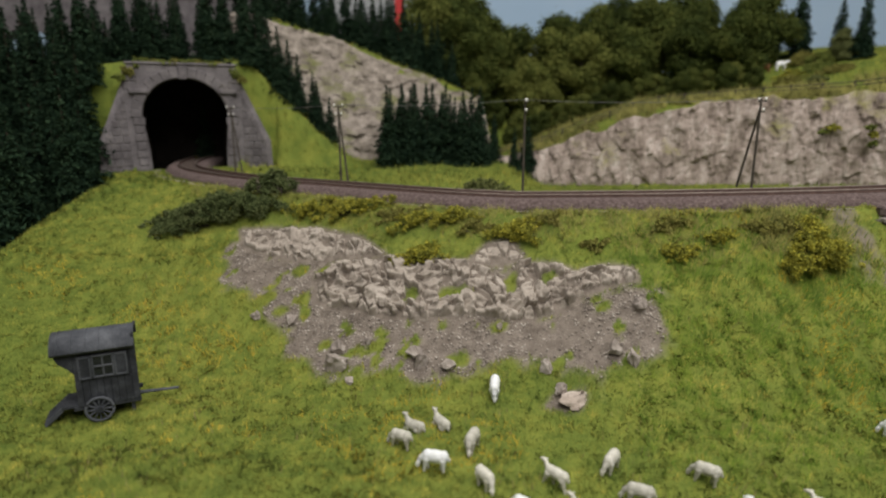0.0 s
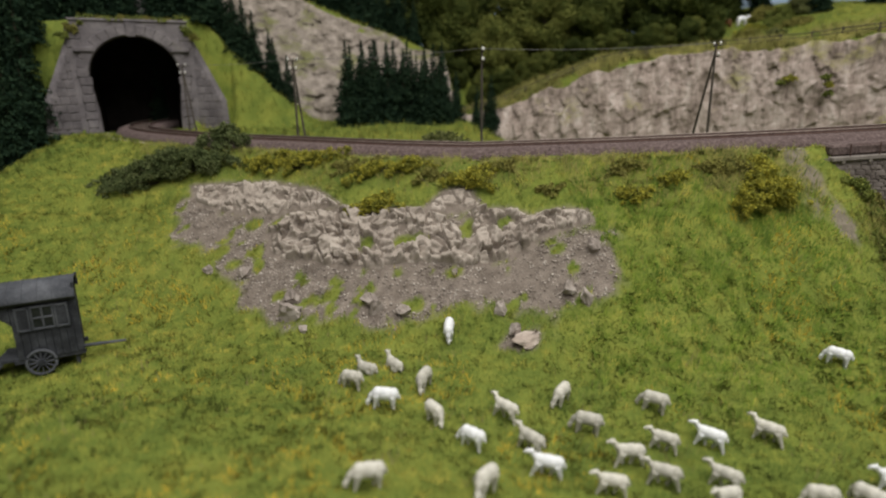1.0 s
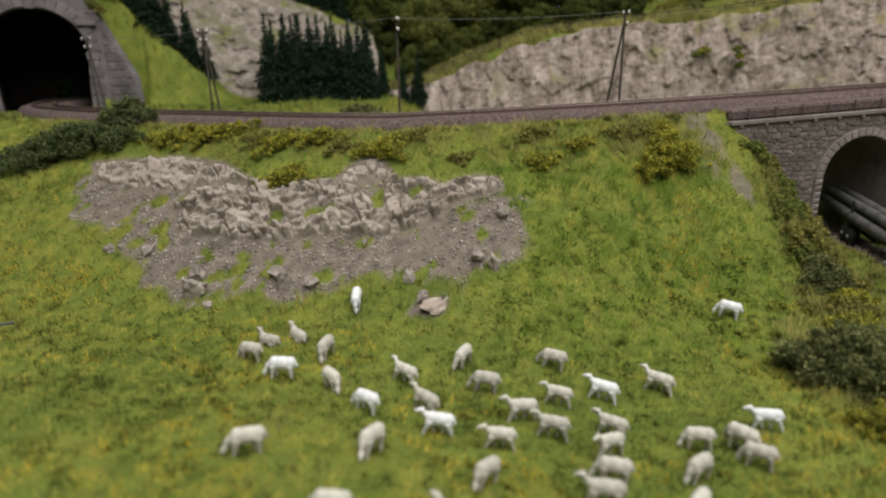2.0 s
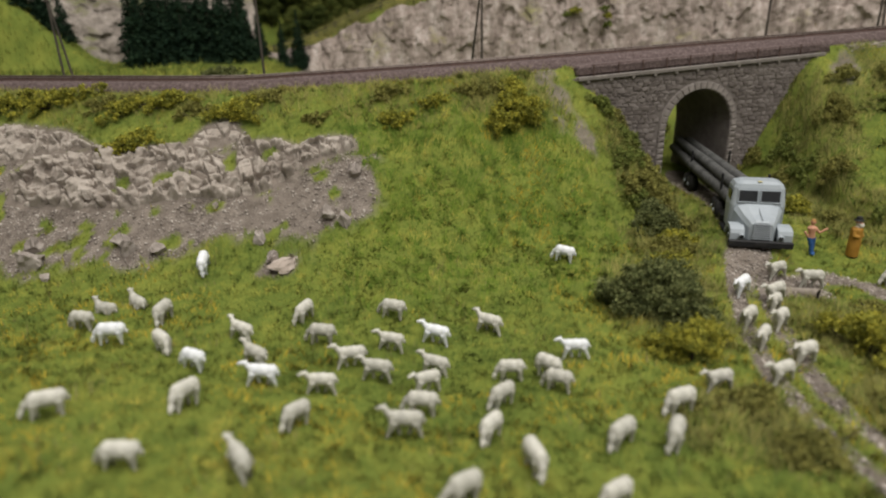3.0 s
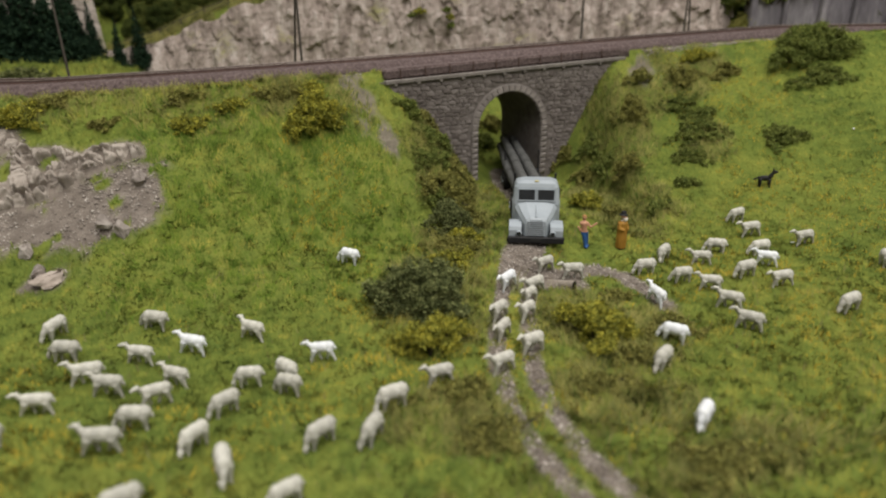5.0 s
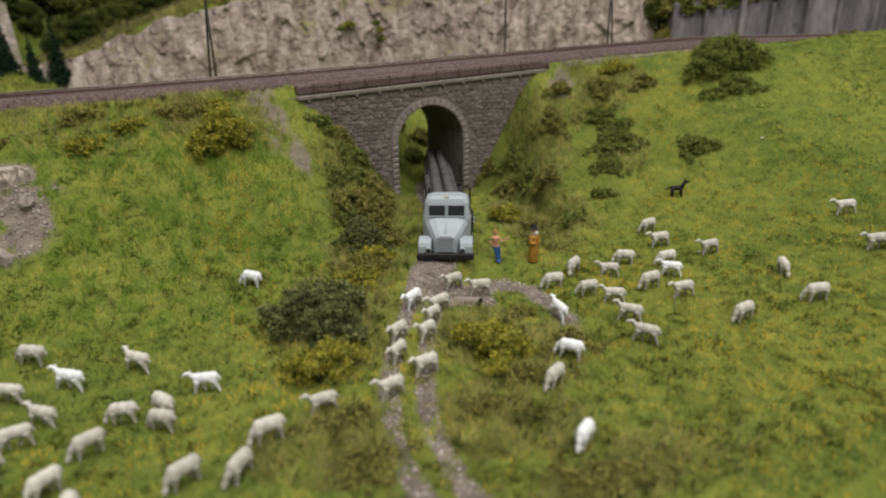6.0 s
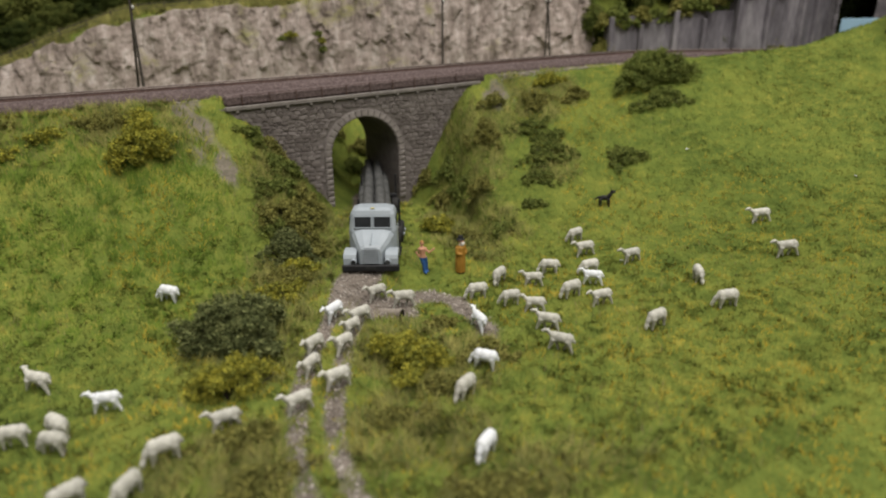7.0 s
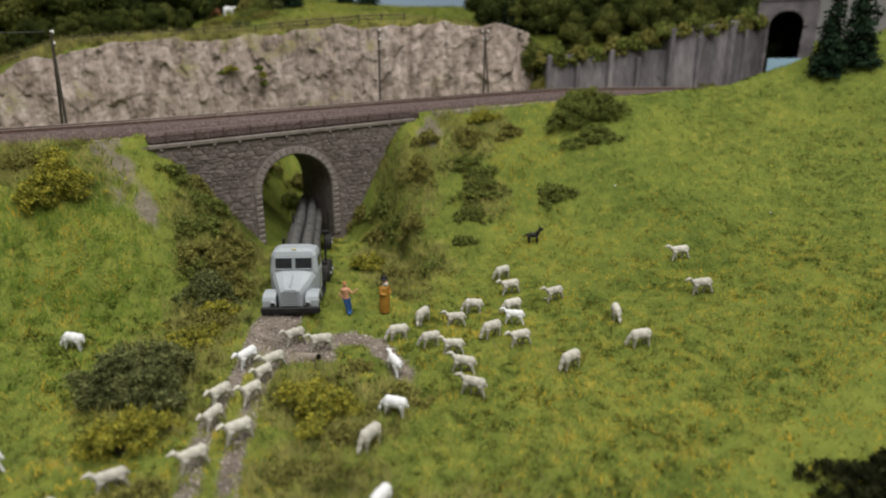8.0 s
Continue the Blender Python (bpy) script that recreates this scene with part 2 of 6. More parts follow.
# ---- materials ----
def mat(name, colours, scale=300.0, fine=1500.0, rough=0.8, bump=0.3, metal=0.0, island=0.0, per_object=0.0, spec=0.3, transmit=0.0, depth=0.001, broad=0.0, stretch=1.0):
    """Two scales of noise drive a ramp of base colours and a bump; scale is per metre."""
    m = bpy.data.materials.new(name)
    m.use_nodes = True
    nt = m.node_tree
    N, L = nt.nodes, nt.links
    b = N["Principled BSDF"]
    b.inputs["Roughness"].default_value, b.inputs["Metallic"].default_value = rough, metal
    b.inputs["Specular IOR Level"].default_value = spec
    if transmit:
        b.inputs["Transmission Weight"].default_value = transmit
    co = N.new("ShaderNodeTexCoord")
    a, f = N.new("ShaderNodeTexNoise"), N.new("ShaderNodeTexNoise")
    a.inputs["Scale"].default_value, f.inputs["Scale"].default_value = scale, fine
    a.inputs["Detail"].default_value, f.inputs["Detail"].default_value = 4, 3
    mp = N.new("ShaderNodeMapping")
    mp.inputs["Scale"].default_value = (1, 1, stretch)
    L.new(co.outputs["Object"], mp.inputs["Vector"])
    L.new(mp.outputs[0], a.inputs["Vector"]), L.new(mp.outputs[0], f.inputs["Vector"])
    mixed = N.new("ShaderNodeMath")
    mixed.operation = "MULTIPLY_ADD"
    L.new(f.outputs["Fac"], mixed.inputs[0])
    mixed.inputs[1].default_value = 0.45
    L.new(a.outputs["Fac"], mixed.inputs[2])
    last = mixed.outputs[0]
    for amount, node, out in ((island, "ShaderNodeNewGeometry", "Random Per Island"), (per_object, "ShaderNodeObjectInfo", "Random")):
        if amount:
            r, s = N.new(node), N.new("ShaderNodeMath")
            s.operation = "MULTIPLY_ADD"
            L.new(r.outputs[out], s.inputs[0])
            s.inputs[1].default_value = amount
            L.new(last, s.inputs[2])
            o = N.new("ShaderNodeMath")
            o.operation = "SUBTRACT"
            L.new(s.outputs[0], o.inputs[0])
            o.inputs[1].default_value = amount / 2
            last = o.outputs[0]
    if broad:
        w, s = N.new("ShaderNodeTexNoise"), N.new("ShaderNodeMath")
        w.inputs["Scale"].default_value, w.inputs["Detail"].default_value = 9, 3
        L.new(co.outputs["Object"], w.inputs["Vector"])
        s.operation = "MULTIPLY_ADD"
        L.new(w.outputs["Fac"], s.inputs[0])
        s.inputs[1].default_value = broad
        L.new(last, s.inputs[2])
        o = N.new("ShaderNodeMath")
        o.operation = "SUBTRACT"
        L.new(s.outputs[0], o.inputs[0])
        o.inputs[1].default_value = broad / 2
        last = o.outputs[0]
    ramp = N.new("ShaderNodeValToRGB")
    els = ramp.color_ramp.elements
    n = len(colours)
    for k, c in enumerate(colours):
        pos = 0.42 + 0.6 * k / max(1, n - 1)
        e = els[k] if k < 2 else els.new(pos)
        e.position, e.color = pos, (*c, 1)
    L.new(last, ramp.inputs[0]), L.new(ramp.outputs[0], b.inputs["Base Color"])
    if bump:
        bp = N.new("ShaderNodeBump")
        bp.inputs["Strength"].default_value, bp.inputs["Distance"].default_value = bump, depth
        L.new(mixed.outputs[0], bp.inputs["Height"]), L.new(bp.outputs[0], b.inputs["Normal"])
    return m


GREENS = [(0.072, 0.114, 0.022), (0.118, 0.16, 0.029), (0.205, 0.232, 0.042), (0.34, 0.3, 0.056)]


def upright(m):
    """Thin fibres scatter light as a lawn does: shade them mostly by the lie of the turf."""
    N, L = m.node_tree.nodes, m.node_tree.links
    geo, add, lie = N.new("ShaderNodeNewGeometry"), N.new("ShaderNodeVectorMath"), N.new("ShaderNodeAttribute")
    add.operation = "MULTIPLY_ADD"
    lie.attribute_name = "turf_normal"
    L.new(geo.outputs["Normal"], add.inputs[0])
    add.inputs[1].default_value = (0.35, 0.35, 0.35)
    L.new(lie.outputs["Vector"], add.inputs[2])
    unit = N.new("ShaderNodeVectorMath")
    unit.operation = "NORMALIZE"
    L.new(add.outputs[0], unit.inputs[0]), L.new(unit.outputs[0], N["Principled BSDF"].inputs["Normal"])
    return m


def leafy(m, share=0.2):
    """Thin leaves let part of the light through."""
    N, L = m.node_tree.nodes, m.node_tree.links
    b, out = N["Principled BSDF"], N["Material Output"]
    t, mx = N.new("ShaderNodeBsdfTranslucent"), N.new("ShaderNodeMixShader")
    L.new(b.inputs["Base Color"].links[0].from_socket, t.inputs["Color"])
    mx.inputs[0].default_value = share
    L.new(b.outputs[0], mx.inputs[1]), L.new(t.outputs[0], mx.inputs[2]), L.new(mx.outputs[0], out.inputs["Surface"])
    return m


def mossed(m, colour, amount=0.58, scale=28):
    """Moss in patches of its own, thickest on ledges."""
    N, L = m.node_tree.nodes, m.node_tree.links
    b = N["Principled BSDF"]
    rock = b.inputs["Base Color"].links[0].from_socket
    co, n, geo, up = N.new("ShaderNodeTexCoord"), N.new("ShaderNodeTexNoise"), N.new("ShaderNodeNewGeometry"), N.new("ShaderNodeSeparateXYZ")
    n.inputs["Scale"].default_value, n.inputs["Detail"].default_value = scale, 5
    L.new(co.outputs["Object"], n.inputs["Vector"]), L.new(geo.outputs["Normal"], up.inputs[0])
    s, r = N.new("ShaderNodeMath"), N.new("ShaderNodeMapRange")
    s.operation = "MULTIPLY_ADD"
    s.inputs[1].default_value = 0.12
    L.new(up.outputs["Z"], s.inputs[0]), L.new(n.outputs["Fac"], s.inputs[2])
    r.inputs["From Min"].default_value, r.inputs["From Max"].default_value = amount, amount + 0.12
    L.new(s.outputs[0], r.inputs["Value"])
    mx = N.new("ShaderNodeMix")
    mx.data_type = "RGBA"
    mx.inputs["B"].default_value = (*colour, 1)
    half = N.new("ShaderNodeMath")
    half.operation = "MULTIPLY"
    half.inputs[1].default_value = 0.75
    L.new(r.outputs[0], half.inputs[0]), L.new(half.outputs[0], mx.inputs["Factor"])
    L.new(rock, mx.inputs["A"]), L.new(mx.outputs["Result"], b.inputs["Base Color"])
    return m


M_BLADE = upright(mat("grass_fibre", GREENS, 130, 420, 0.8, 0, island=0.22, spec=0.1, broad=0.55))
M_SCRUB = upright(mat("scrub_fibre", [(0.085, 0.092, 0.028), (0.15, 0.152, 0.046), (0.22, 0.205, 0.062), (0.3, 0.275, 0.08)], 70, 350, 0.85, 0, island=0.4, spec=0.1))
M_DEEP = upright(mat("deep_green_fibre", [(0.088, 0.132, 0.027), (0.12, 0.167, 0.033), (0.16, 0.205, 0.041)], 75, 350, 0.8, 0, island=0.4, spec=0.1))
M_BANK = upright(mat("bank_green_fibre", [(0.062, 0.11, 0.014), (0.1, 0.158, 0.02), (0.16, 0.215, 0.028)], 90, 350, 0.8, 0, island=0.5, spec=0.1))
M_FLOWER = mat("yellow_flock", [(0.34, 0.27, 0.035), (0.46, 0.35, 0.045)], 60, 300, 0.8, 0, island=0.5, spec=0.1)
M_BLADE_DRY = upright(mat("dry_grass_fibre", [(0.1, 0.085, 0.04), (0.17, 0.145, 0.06), (0.24, 0.22, 0.09)], 60, 400, 0.8, 0, island=0.4, spec=0.1))
M_BALLAST = mat("ballast", [(0.052, 0.037, 0.036), (0.112, 0.082, 0.079), (0.18, 0.14, 0.135)], 500, 1400, 0.95, 0.9)
M_STONE_BROWN = mat("ballast_stone", [(0.06, 0.043, 0.042), (0.115, 0.084, 0.081), (0.175, 0.136, 0.131)], 300, 1500, 0.95, 0.4, island=0.5)
M_RAIL = mat("rail_steel", [(0.22, 0.18, 0.16), (0.36, 0.31, 0.28)], 300, 2000, 0.5, 0.1, metal=0.8)
M_RUST = mat("rail_rust", [(0.05, 0.03, 0.025), (0.1, 0.06, 0.05)], 300, 2000, 0.8, 0.2)
M_SLEEPER = mat("sleeper_wood", [(0.035, 0.025, 0.022), (0.08, 0.06, 0.052)], 400, 1500, 0.9, 0.4)
M_ROCK = mat("cliff_rock", [(0.13, 0.105, 0.09), (0.25, 0.205, 0.18), (0.37, 0.315, 0.285), (0.5, 0.445, 0.415)], 110, 520, 0.95, 0.45, spec=0.1, stretch=0.3)
# far face: mossier, greyer rock, its colour also darkened to dim it
M_ROCK_FAR = mat("dimmed_far_rock", [(0.13, 0.112, 0.092), (0.2, 0.175, 0.15), (0.29, 0.255, 0.225), (0.4, 0.36, 0.325)], 90, 420, 0.95, 0.6, spec=0.1)
M_OUTCROP = mat("outcrop_plaster", [(0.195, 0.168, 0.145), (0.29, 0.255, 0.222), (0.36, 0.32, 0.282), (0.44, 0.396, 0.352)], 60, 600, 0.95, 0.35, spec=0.1)
M_BOULDER = mat("boulder", [(0.17, 0.145, 0.13), (0.3, 0.265, 0.24), (0.45, 0.41, 0.375)], 160, 900, 0.95, 0.5, per_object=0.2, spec=0.1)
M_BOULDER_PINK = mat("pinkish_boulder", [(0.25, 0.205, 0.172), (0.42, 0.36, 0.315), (0.56, 0.5, 0.455)], 160, 900, 0.95, 0.4, spec=0.1)
M_PEBBLE = mat("pebble", [(0.15, 0.127, 0.11), (0.28, 0.245, 0.217), (0.46, 0.42, 0.38)], 160, 900, 0.95, 0.2, island=0.5, spec=0.1)
M_RINGSTONE = mat("arch_ring_stone", [(0.13, 0.115, 0.105), (0.2, 0.178, 0.165), (0.29, 0.262, 0.245)], 260, 1300, 0.95, 0.4, per_object=0.2, spec=0.1)
M_WALLSTONE = mat("bridge_stone", [(0.08, 0.068, 0.063), (0.13, 0.112, 0.104), (0.205, 0.181, 0.17)], 260, 1300, 0.95, 0.4, per_object=0.35, spec=0.1)
M_MORTAR = mat("mortar", [(0.12, 0.105, 0.097), (0.2, 0.177, 0.165)], 200, 900, 0.95, 0.5, spec=0.1)
M_PORTAL = mat("portal_masonry", [(0.08, 0.073, 0.08), (0.14, 0.129, 0.138), (0.215, 0.2, 0.21)], 60, 400, 0.95, 0.4, per_object=0.12, spec=0.1)
# near-black colour standing in for unlit hollows: tunnel bores and pipe
M_DARK = mat("unlit_black", [(0.008, 0.007, 0.006), (0.02, 0.017, 0.015)], 100, 500, 1.0, 0.3, spec=0.0)
M_DECK = mat("deck_concrete", [(0.13, 0.115, 0.105), (0.24, 0.218, 0.2)], 150, 900, 0.9, 0.3)
M_POLE = mat("pole_wood", [(0.035, 0.03, 0.025), (0.09, 0.078, 0.065)], 200, 1500, 0.85, 0.3)
M_INSUL = mat("porcelain", [(0.6, 0.6, 0.58), (0.7, 0.7, 0.68)], 200, 900, 0.3, 0)
M_WIRE = mat("wire", [(0.1, 0.1, 0.1), (0.16, 0.16, 0.16)], 200, 900, 0.5, 0)
M_SHEEP = mat("cream_plastic", [(0.33, 0.325, 0.285), (0.47, 0.462, 0.412), (0.62, 0.61, 0.55)], 260, 1300, 0.7, 0.8, per_object=0.25, depth=0.0006)
M_SHEEP_WHITE = mat("white_plastic", [(0.6, 0.625, 0.65), (0.8, 0.825, 0.85)], 260, 1300, 0.6, 0.7, depth=0.0006)
for m in (M_SHEEP, M_SHEEP_WHITE):
    # thin pale plastic lets some light through
    skin = m.node_tree.nodes["Principled BSDF"]
    skin.inputs["Subsurface Weight"].default_value = 0.35
    skin.inputs["Subsurface Radius"].default_value = (1, 1, 0.9)
    skin.inputs["Subsurface Scale"].default_value = 0.002
M_DOG = mat("black_plastic", [(0.008, 0.008, 0.008), (0.018, 0.017, 0.017)], 300, 900, 0.55, 0.1)
M_GREY = mat("grey_moulded_plastic", [(0.3, 0.34, 0.375), (0.36, 0.4, 0.44)], 120, 900, 0.42, 0.05, spec=0.4)
M_BLACK = mat("black_moulded_plastic", [(0.008, 0.008, 0.009), (0.018, 0.018, 0.02)], 200, 900, 0.6, 0.1)
M_TYRE = mat("tyre_rubber", [(0.012, 0.012, 0.012), (0.03, 0.029, 0.028)], 300, 900, 0.8, 0.2)
M_GLASS = mat("dark_window", [(0.012, 0.014, 0.016), (0.025, 0.028, 0.032)], 100, 400, 0.12, 0, spec=0.5)
M_LOG = mat("log_bark", [(0.035, 0.036, 0.036), (0.07, 0.071, 0.07), (0.12, 0.12, 0.117)], 150, 1200, 0.85, 0.5)
M_YELLOW = mat("yellow_paint", [(0.5, 0.44, 0.16), (0.55, 0.48, 0.2)], 200, 900, 0.5, 0)
M_CHROME = mat("silver_paint", [(0.5, 0.51, 0.52), (0.62, 0.63, 0.64)], 200, 900, 0.35, 0, metal=0.6)
M_WAGON = mat("weathered_grey_boards", [(0.012, 0.0135, 0.017), (0.027, 0.03, 0.037), (0.06, 0.065, 0.076)], 130, 1100, 0.8, 0.4)
M_WAGONROOF = mat("tarred_roof", [(0.03, 0.034, 0.042), (0.065, 0.071, 0.084), (0.115, 0.123, 0.14)], 120, 1000, 0.75, 0.3)
M_COAT = mat("ochre_painted_coat", [(0.26, 0.13, 0.02), (0.4, 0.21, 0.035)], 250, 1100, 0.55, 0.2)
M_SPRUCE = mat("spruce_needles", [(0.006, 0.016, 0.009), (0.013, 0.03, 0.016), (0.03, 0.055, 0.028)], 60, 500, 0.85, 0, island=0.5, spec=0.1)
M_LEAF = mat("broadleaf_foam", [(0.034, 0.05, 0.013), (0.078, 0.1, 0.024), (0.165, 0.18, 0.046)], 35, 300, 0.85, 0, island=0.3, per_object=0.45, spec=0.1)
M_BUSH_DARK = mat("dark_bush_foliage", [(0.055, 0.068, 0.027), (0.125, 0.145, 0.054), (0.25, 0.27, 0.108)], 210, 900, 0.85, 0, island=0.5, spec=0.1)
M_BUSH_YELLOW = mat("yellow_bush_foliage", [(0.12, 0.135, 0.03), (0.28, 0.278, 0.045), (0.46, 0.42, 0.06)], 210, 900, 0.85, 0, island=0.5, spec=0.1)
M_BUSH_OLIVE = mat("olive_bush_foliage", [(0.11, 0.115, 0.032), (0.205, 0.202, 0.056), (0.33, 0.305, 0.085)], 210, 900, 0.85, 0, island=0.5, spec=0.1)
M_BUSH_GREEN = mat("mid_green_flock", [(0.088, 0.118, 0.029), (0.155, 0.19, 0.047), (0.25, 0.275, 0.07)], 210, 900, 0.85, 0, island=0.5, spec=0.1)
# dark foliage whose colour takes in the dimness of the picture's corner
M_BUSH_DIMMED = mat("dimmed_bush_foliage", [(0.008, 0.01, 0.004), (0.018, 0.021, 0.008), (0.04, 0.045, 0.018)], 150, 700, 0.9, 0, island=0.5, spec=0.05)
M_JUNIPER = mat("juniper_foliage", [(0.042, 0.062, 0.023), (0.1, 0.128, 0.05), (0.19, 0.22, 0.095)], 90, 600, 0.85, 0, island=0.5, spec=0.1)
M_TRUNK = mat("bark", [(0.03, 0.022, 0.016), (0.07, 0.052, 0.04)], 150, 900, 0.9, 0.4)
M_WALL2 = mat("retaining_concrete", [(0.06, 0.053, 0.062), (0.15, 0.138, 0.155), (0.29, 0.272, 0.29)], 45, 300, 0.95, 0.4, stretch=0.3)
M_BLUE = mat("pale_blue_paint", [(0.26, 0.42, 0.55), (0.31, 0.47, 0.6)], 20, 200, 0.7, 0)
M_BACK = mat("painted_sky_board", [(0.36, 0.53, 0.74), (0.43, 0.59, 0.78), (0.5, 0.64, 0.8)], 1.2, 6, 0.9, 0)
M_PILLAR = mat("grey_pillar_paint", [(0.34, 0.36, 0.39), (0.42, 0.44, 0.46)], 5, 60, 0.8, 0)
M_RED = mat("red_paint", [(0.5, 0.03, 0.035), (0.6, 0.05, 0.05)], 5, 60, 0.6, 0)
M_HALL = mat("hall_plaster", [(0.5, 0.49, 0.47), (0.6, 0.58, 0.56)], 2, 20, 0.9, 0)
M_PIPE = mat("pipe_clay", [(0.2, 0.17, 0.14), (0.34, 0.3, 0.26)], 250, 1000, 0.8, 0.3)
M_FENCE = mat("fence_wood", [(0.04, 0.034, 0.026), (0.09, 0.077, 0.06)], 150, 900, 0.85, 0.3)
M_COW = mat("brown_plastic", [(0.16, 0.06, 0.03), (0.25, 0.1, 0.05)], 250, 900, 0.6, 0.1)


def ground_material():
    m = mat("meadow_ground", [(0.085, 0.12, 0.026), (0.14, 0.175, 0.035), (0.2, 0.222, 0.045)], 60, 700, 0.95, 0.5, spec=0.05, broad=0.6)
    nt = m.node_tree
    N, L = nt.nodes, nt.links
    b = N["Principled BSDF"]
    grass = b.inputs["Base Color"].links[0].from_socket
    co, n1, n2 = N.new("ShaderNodeTexCoord"), N.new("ShaderNodeTexNoise"), N.new("ShaderNodeTexNoise")
    n1.inputs["Scale"].default_value, n2.inputs["Scale"].default_value = 160, 1100
    n1.inputs["Detail"].default_value = 6
    L.new(co.outputs["Object"], n1.inputs[0]), L.new(co.outputs["Object"], n2.inputs[0])
    ramp = N.new("ShaderNodeValToRGB")
    ramp.color_ramp.elements[0].position, ramp.color_ramp.elements[0].color = 0.32, (0.1, 0.084, 0.07, 1)
    ramp.color_ramp.elements[1].position, ramp.color_ramp.elements[1].color = 0.72, (0.25, 0.215, 0.185, 1)
    mix0 = N.new("ShaderNodeMath")
    mix0.operation = "MULTIPLY_ADD"
    L.new(n2.outputs["Fac"], mix0.inputs[0])
    mix0.inputs[1].default_value = 0.35
    half = N.new("ShaderNodeMath")
    half.operation = "MULTIPLY"
    half.inputs[1].default_value = 0.65
    L.new(n1.outputs["Fac"], half.inputs[0]), L.new(half.outputs[0], mix0.inputs[2])
    L.new(mix0.outputs[0], ramp.inputs[0])
    att = N.new("ShaderNodeAttribute")
    att.attribute_name = "soil"
    mx = N.new("ShaderNodeMix")
    mx.data_type = "RGBA"
    L.new(att.outputs["Fac"], mx.inputs["Factor"])
    L.new(grass, mx.inputs["A"]), L.new(ramp.outputs[0], mx.inputs["B"])
    L.new(mx.outputs["Result"], b.inputs["Base Color"])
    return m


M_GROUND = ground_material()
for m in (M_LEAF, M_BUSH_DARK, M_BUSH_YELLOW, M_BUSH_OLIVE, M_BUSH_GREEN, M_JUNIPER):
    leafy(m)
mossed(M_ROCK, (0.19, 0.19, 0.045), 0.615, 24)
mossed(M_ROCK_FAR, (0.12, 0.135, 0.035), 0.58, 20)
mossed(M_WALL2, (0.1, 0.095, 0.04), 0.62, 14)
mossed(M_PORTAL, (0.09, 0.085, 0.03), 0.66, 30)


# ---- mesh tools ----
class Geo:
    """Vertices (mm) and faces of one part."""

    def __init__(self):
        self.v, self.f = [], []

    def add(self, verts, faces):
        o = len(self.v)
        self.v += [tuple(p) for p in verts]
        self.f += [tuple(i + o for i in q) for q in faces]
        return self

    def box(self, x, y, z, sx, sy, sz, c=0.3, m=None, taper=1.0):
        """A chamfered box round (x, y, z); taper narrows its top."""
        c = min(c, sx * 0.45, sy * 0.45, sz * 0.45)
        bm = bmesh.new()
        bmesh.ops.create_cube(bm, size=1)
        for w in bm.verts:
            k = taper if w.co.z > 0 else 1
            w.co = Vector((w.co.x * sx * k, w.co.y * sy * k, w.co.z * sz))
        if c > 0:
            bmesh.ops.bevel(bm, geom=bm.edges[:], offset=c, segments=1, affect="EDGES")
        m = m or Matrix.Identity(4)
        bm.verts.index_update()
        self.add([m @ (w.co + Vector((x, y, z))) for w in bm.verts], [[w.index for w in q.verts] for q in bm.faces])
        bm.free()
        return self

    def tube(self, pts, radii, n=8, caps=True):
        pts = [Vector(p) for p in pts]
        if isinstance(radii, (int, float)):
            radii = [radii] * len(pts)
        rings = []
        for k, p in enumerate(pts):
            d = (pts[min(k + 1, len(pts) - 1)] - pts[max(k - 1, 0)]).normalized()
            a = d.orthogonal().normalized() if abs(d.z) > 0.9 else d.cross(Vector((0, 0, 1))).normalized()
            b = d.cross(a)
            rings.append([p + (a * math.cos(2 * math.pi * i / n) + b * math.sin(2 * math.pi * i / n)) * radii[k] for i in range(n)])
        v = [q for r in rings for q in r]
        f = [(k * n + i, k * n + (i + 1) % n, (k + 1) * n + (i + 1) % n, (k + 1) * n + i) for k in range(len(pts) - 1) for i in range(n)]
        if caps:
            f += [tuple(range(n))[::-1], tuple((len(pts) - 1) * n + i for i in range(n))]
        return self.add(v, f)

    def ball(self, x, y, z, rx, ry, rz, m=None, n=10, k=7):
        v, f = [], []
        for j in range(k + 1):
            t = math.pi * j / k
            for i in range(n):
                a = 2 * math.pi * i / n
                v.append(Vector((x + rx * math.sin(t) * math.cos(a), y + ry * math.sin(t) * math.sin(a), z + rz * math.cos(t))))
        for j in range(k):
            for i in range(n):
                f.append((j * n + i, (j + 1) * n + i, (j + 1) * n + (i + 1) % n, j * n + (i + 1) % n))
        if m:
            v = [m @ p for p in v]
        return self.add(v, f)

    def prism(self, outline, depth, axis="y", at=0.0):
        """An outline of (a, b) pushed along an axis from at to at + depth."""
        n = len(outline)
        put = {"y": lambda a, b, d: (a, d, b), "x": lambda a, b, d: (d, a, b), "z": lambda a, b, d: (a, b, d)}[axis]
        v = [put(a, b, at) for a, b in outline] + [put(a, b, at + depth) for a, b in outline]
        f = [tuple(range(n)), tuple(range(2 * n - 1, n - 1, -1))] + [(i, i + n, (i + 1) % n + n, (i + 1) % n) for i in range(n)]
        return self.add(v, f)

    def mesh(self, name, material, smooth=False):
        me = bpy.data.meshes.new(name)
        me.from_pydata([(a * K, b * K, c * K) for a, b, c in self.v], [], self.f)
        bm = bmesh.new()
        bm.from_mesh(me)
        bmesh.ops.recalc_face_normals(bm, faces=bm.faces[:])
        bm.to_mesh(me)
        bm.free()
        me.materials.append(material)
        if smooth:
            me.shade_smooth()
        return me


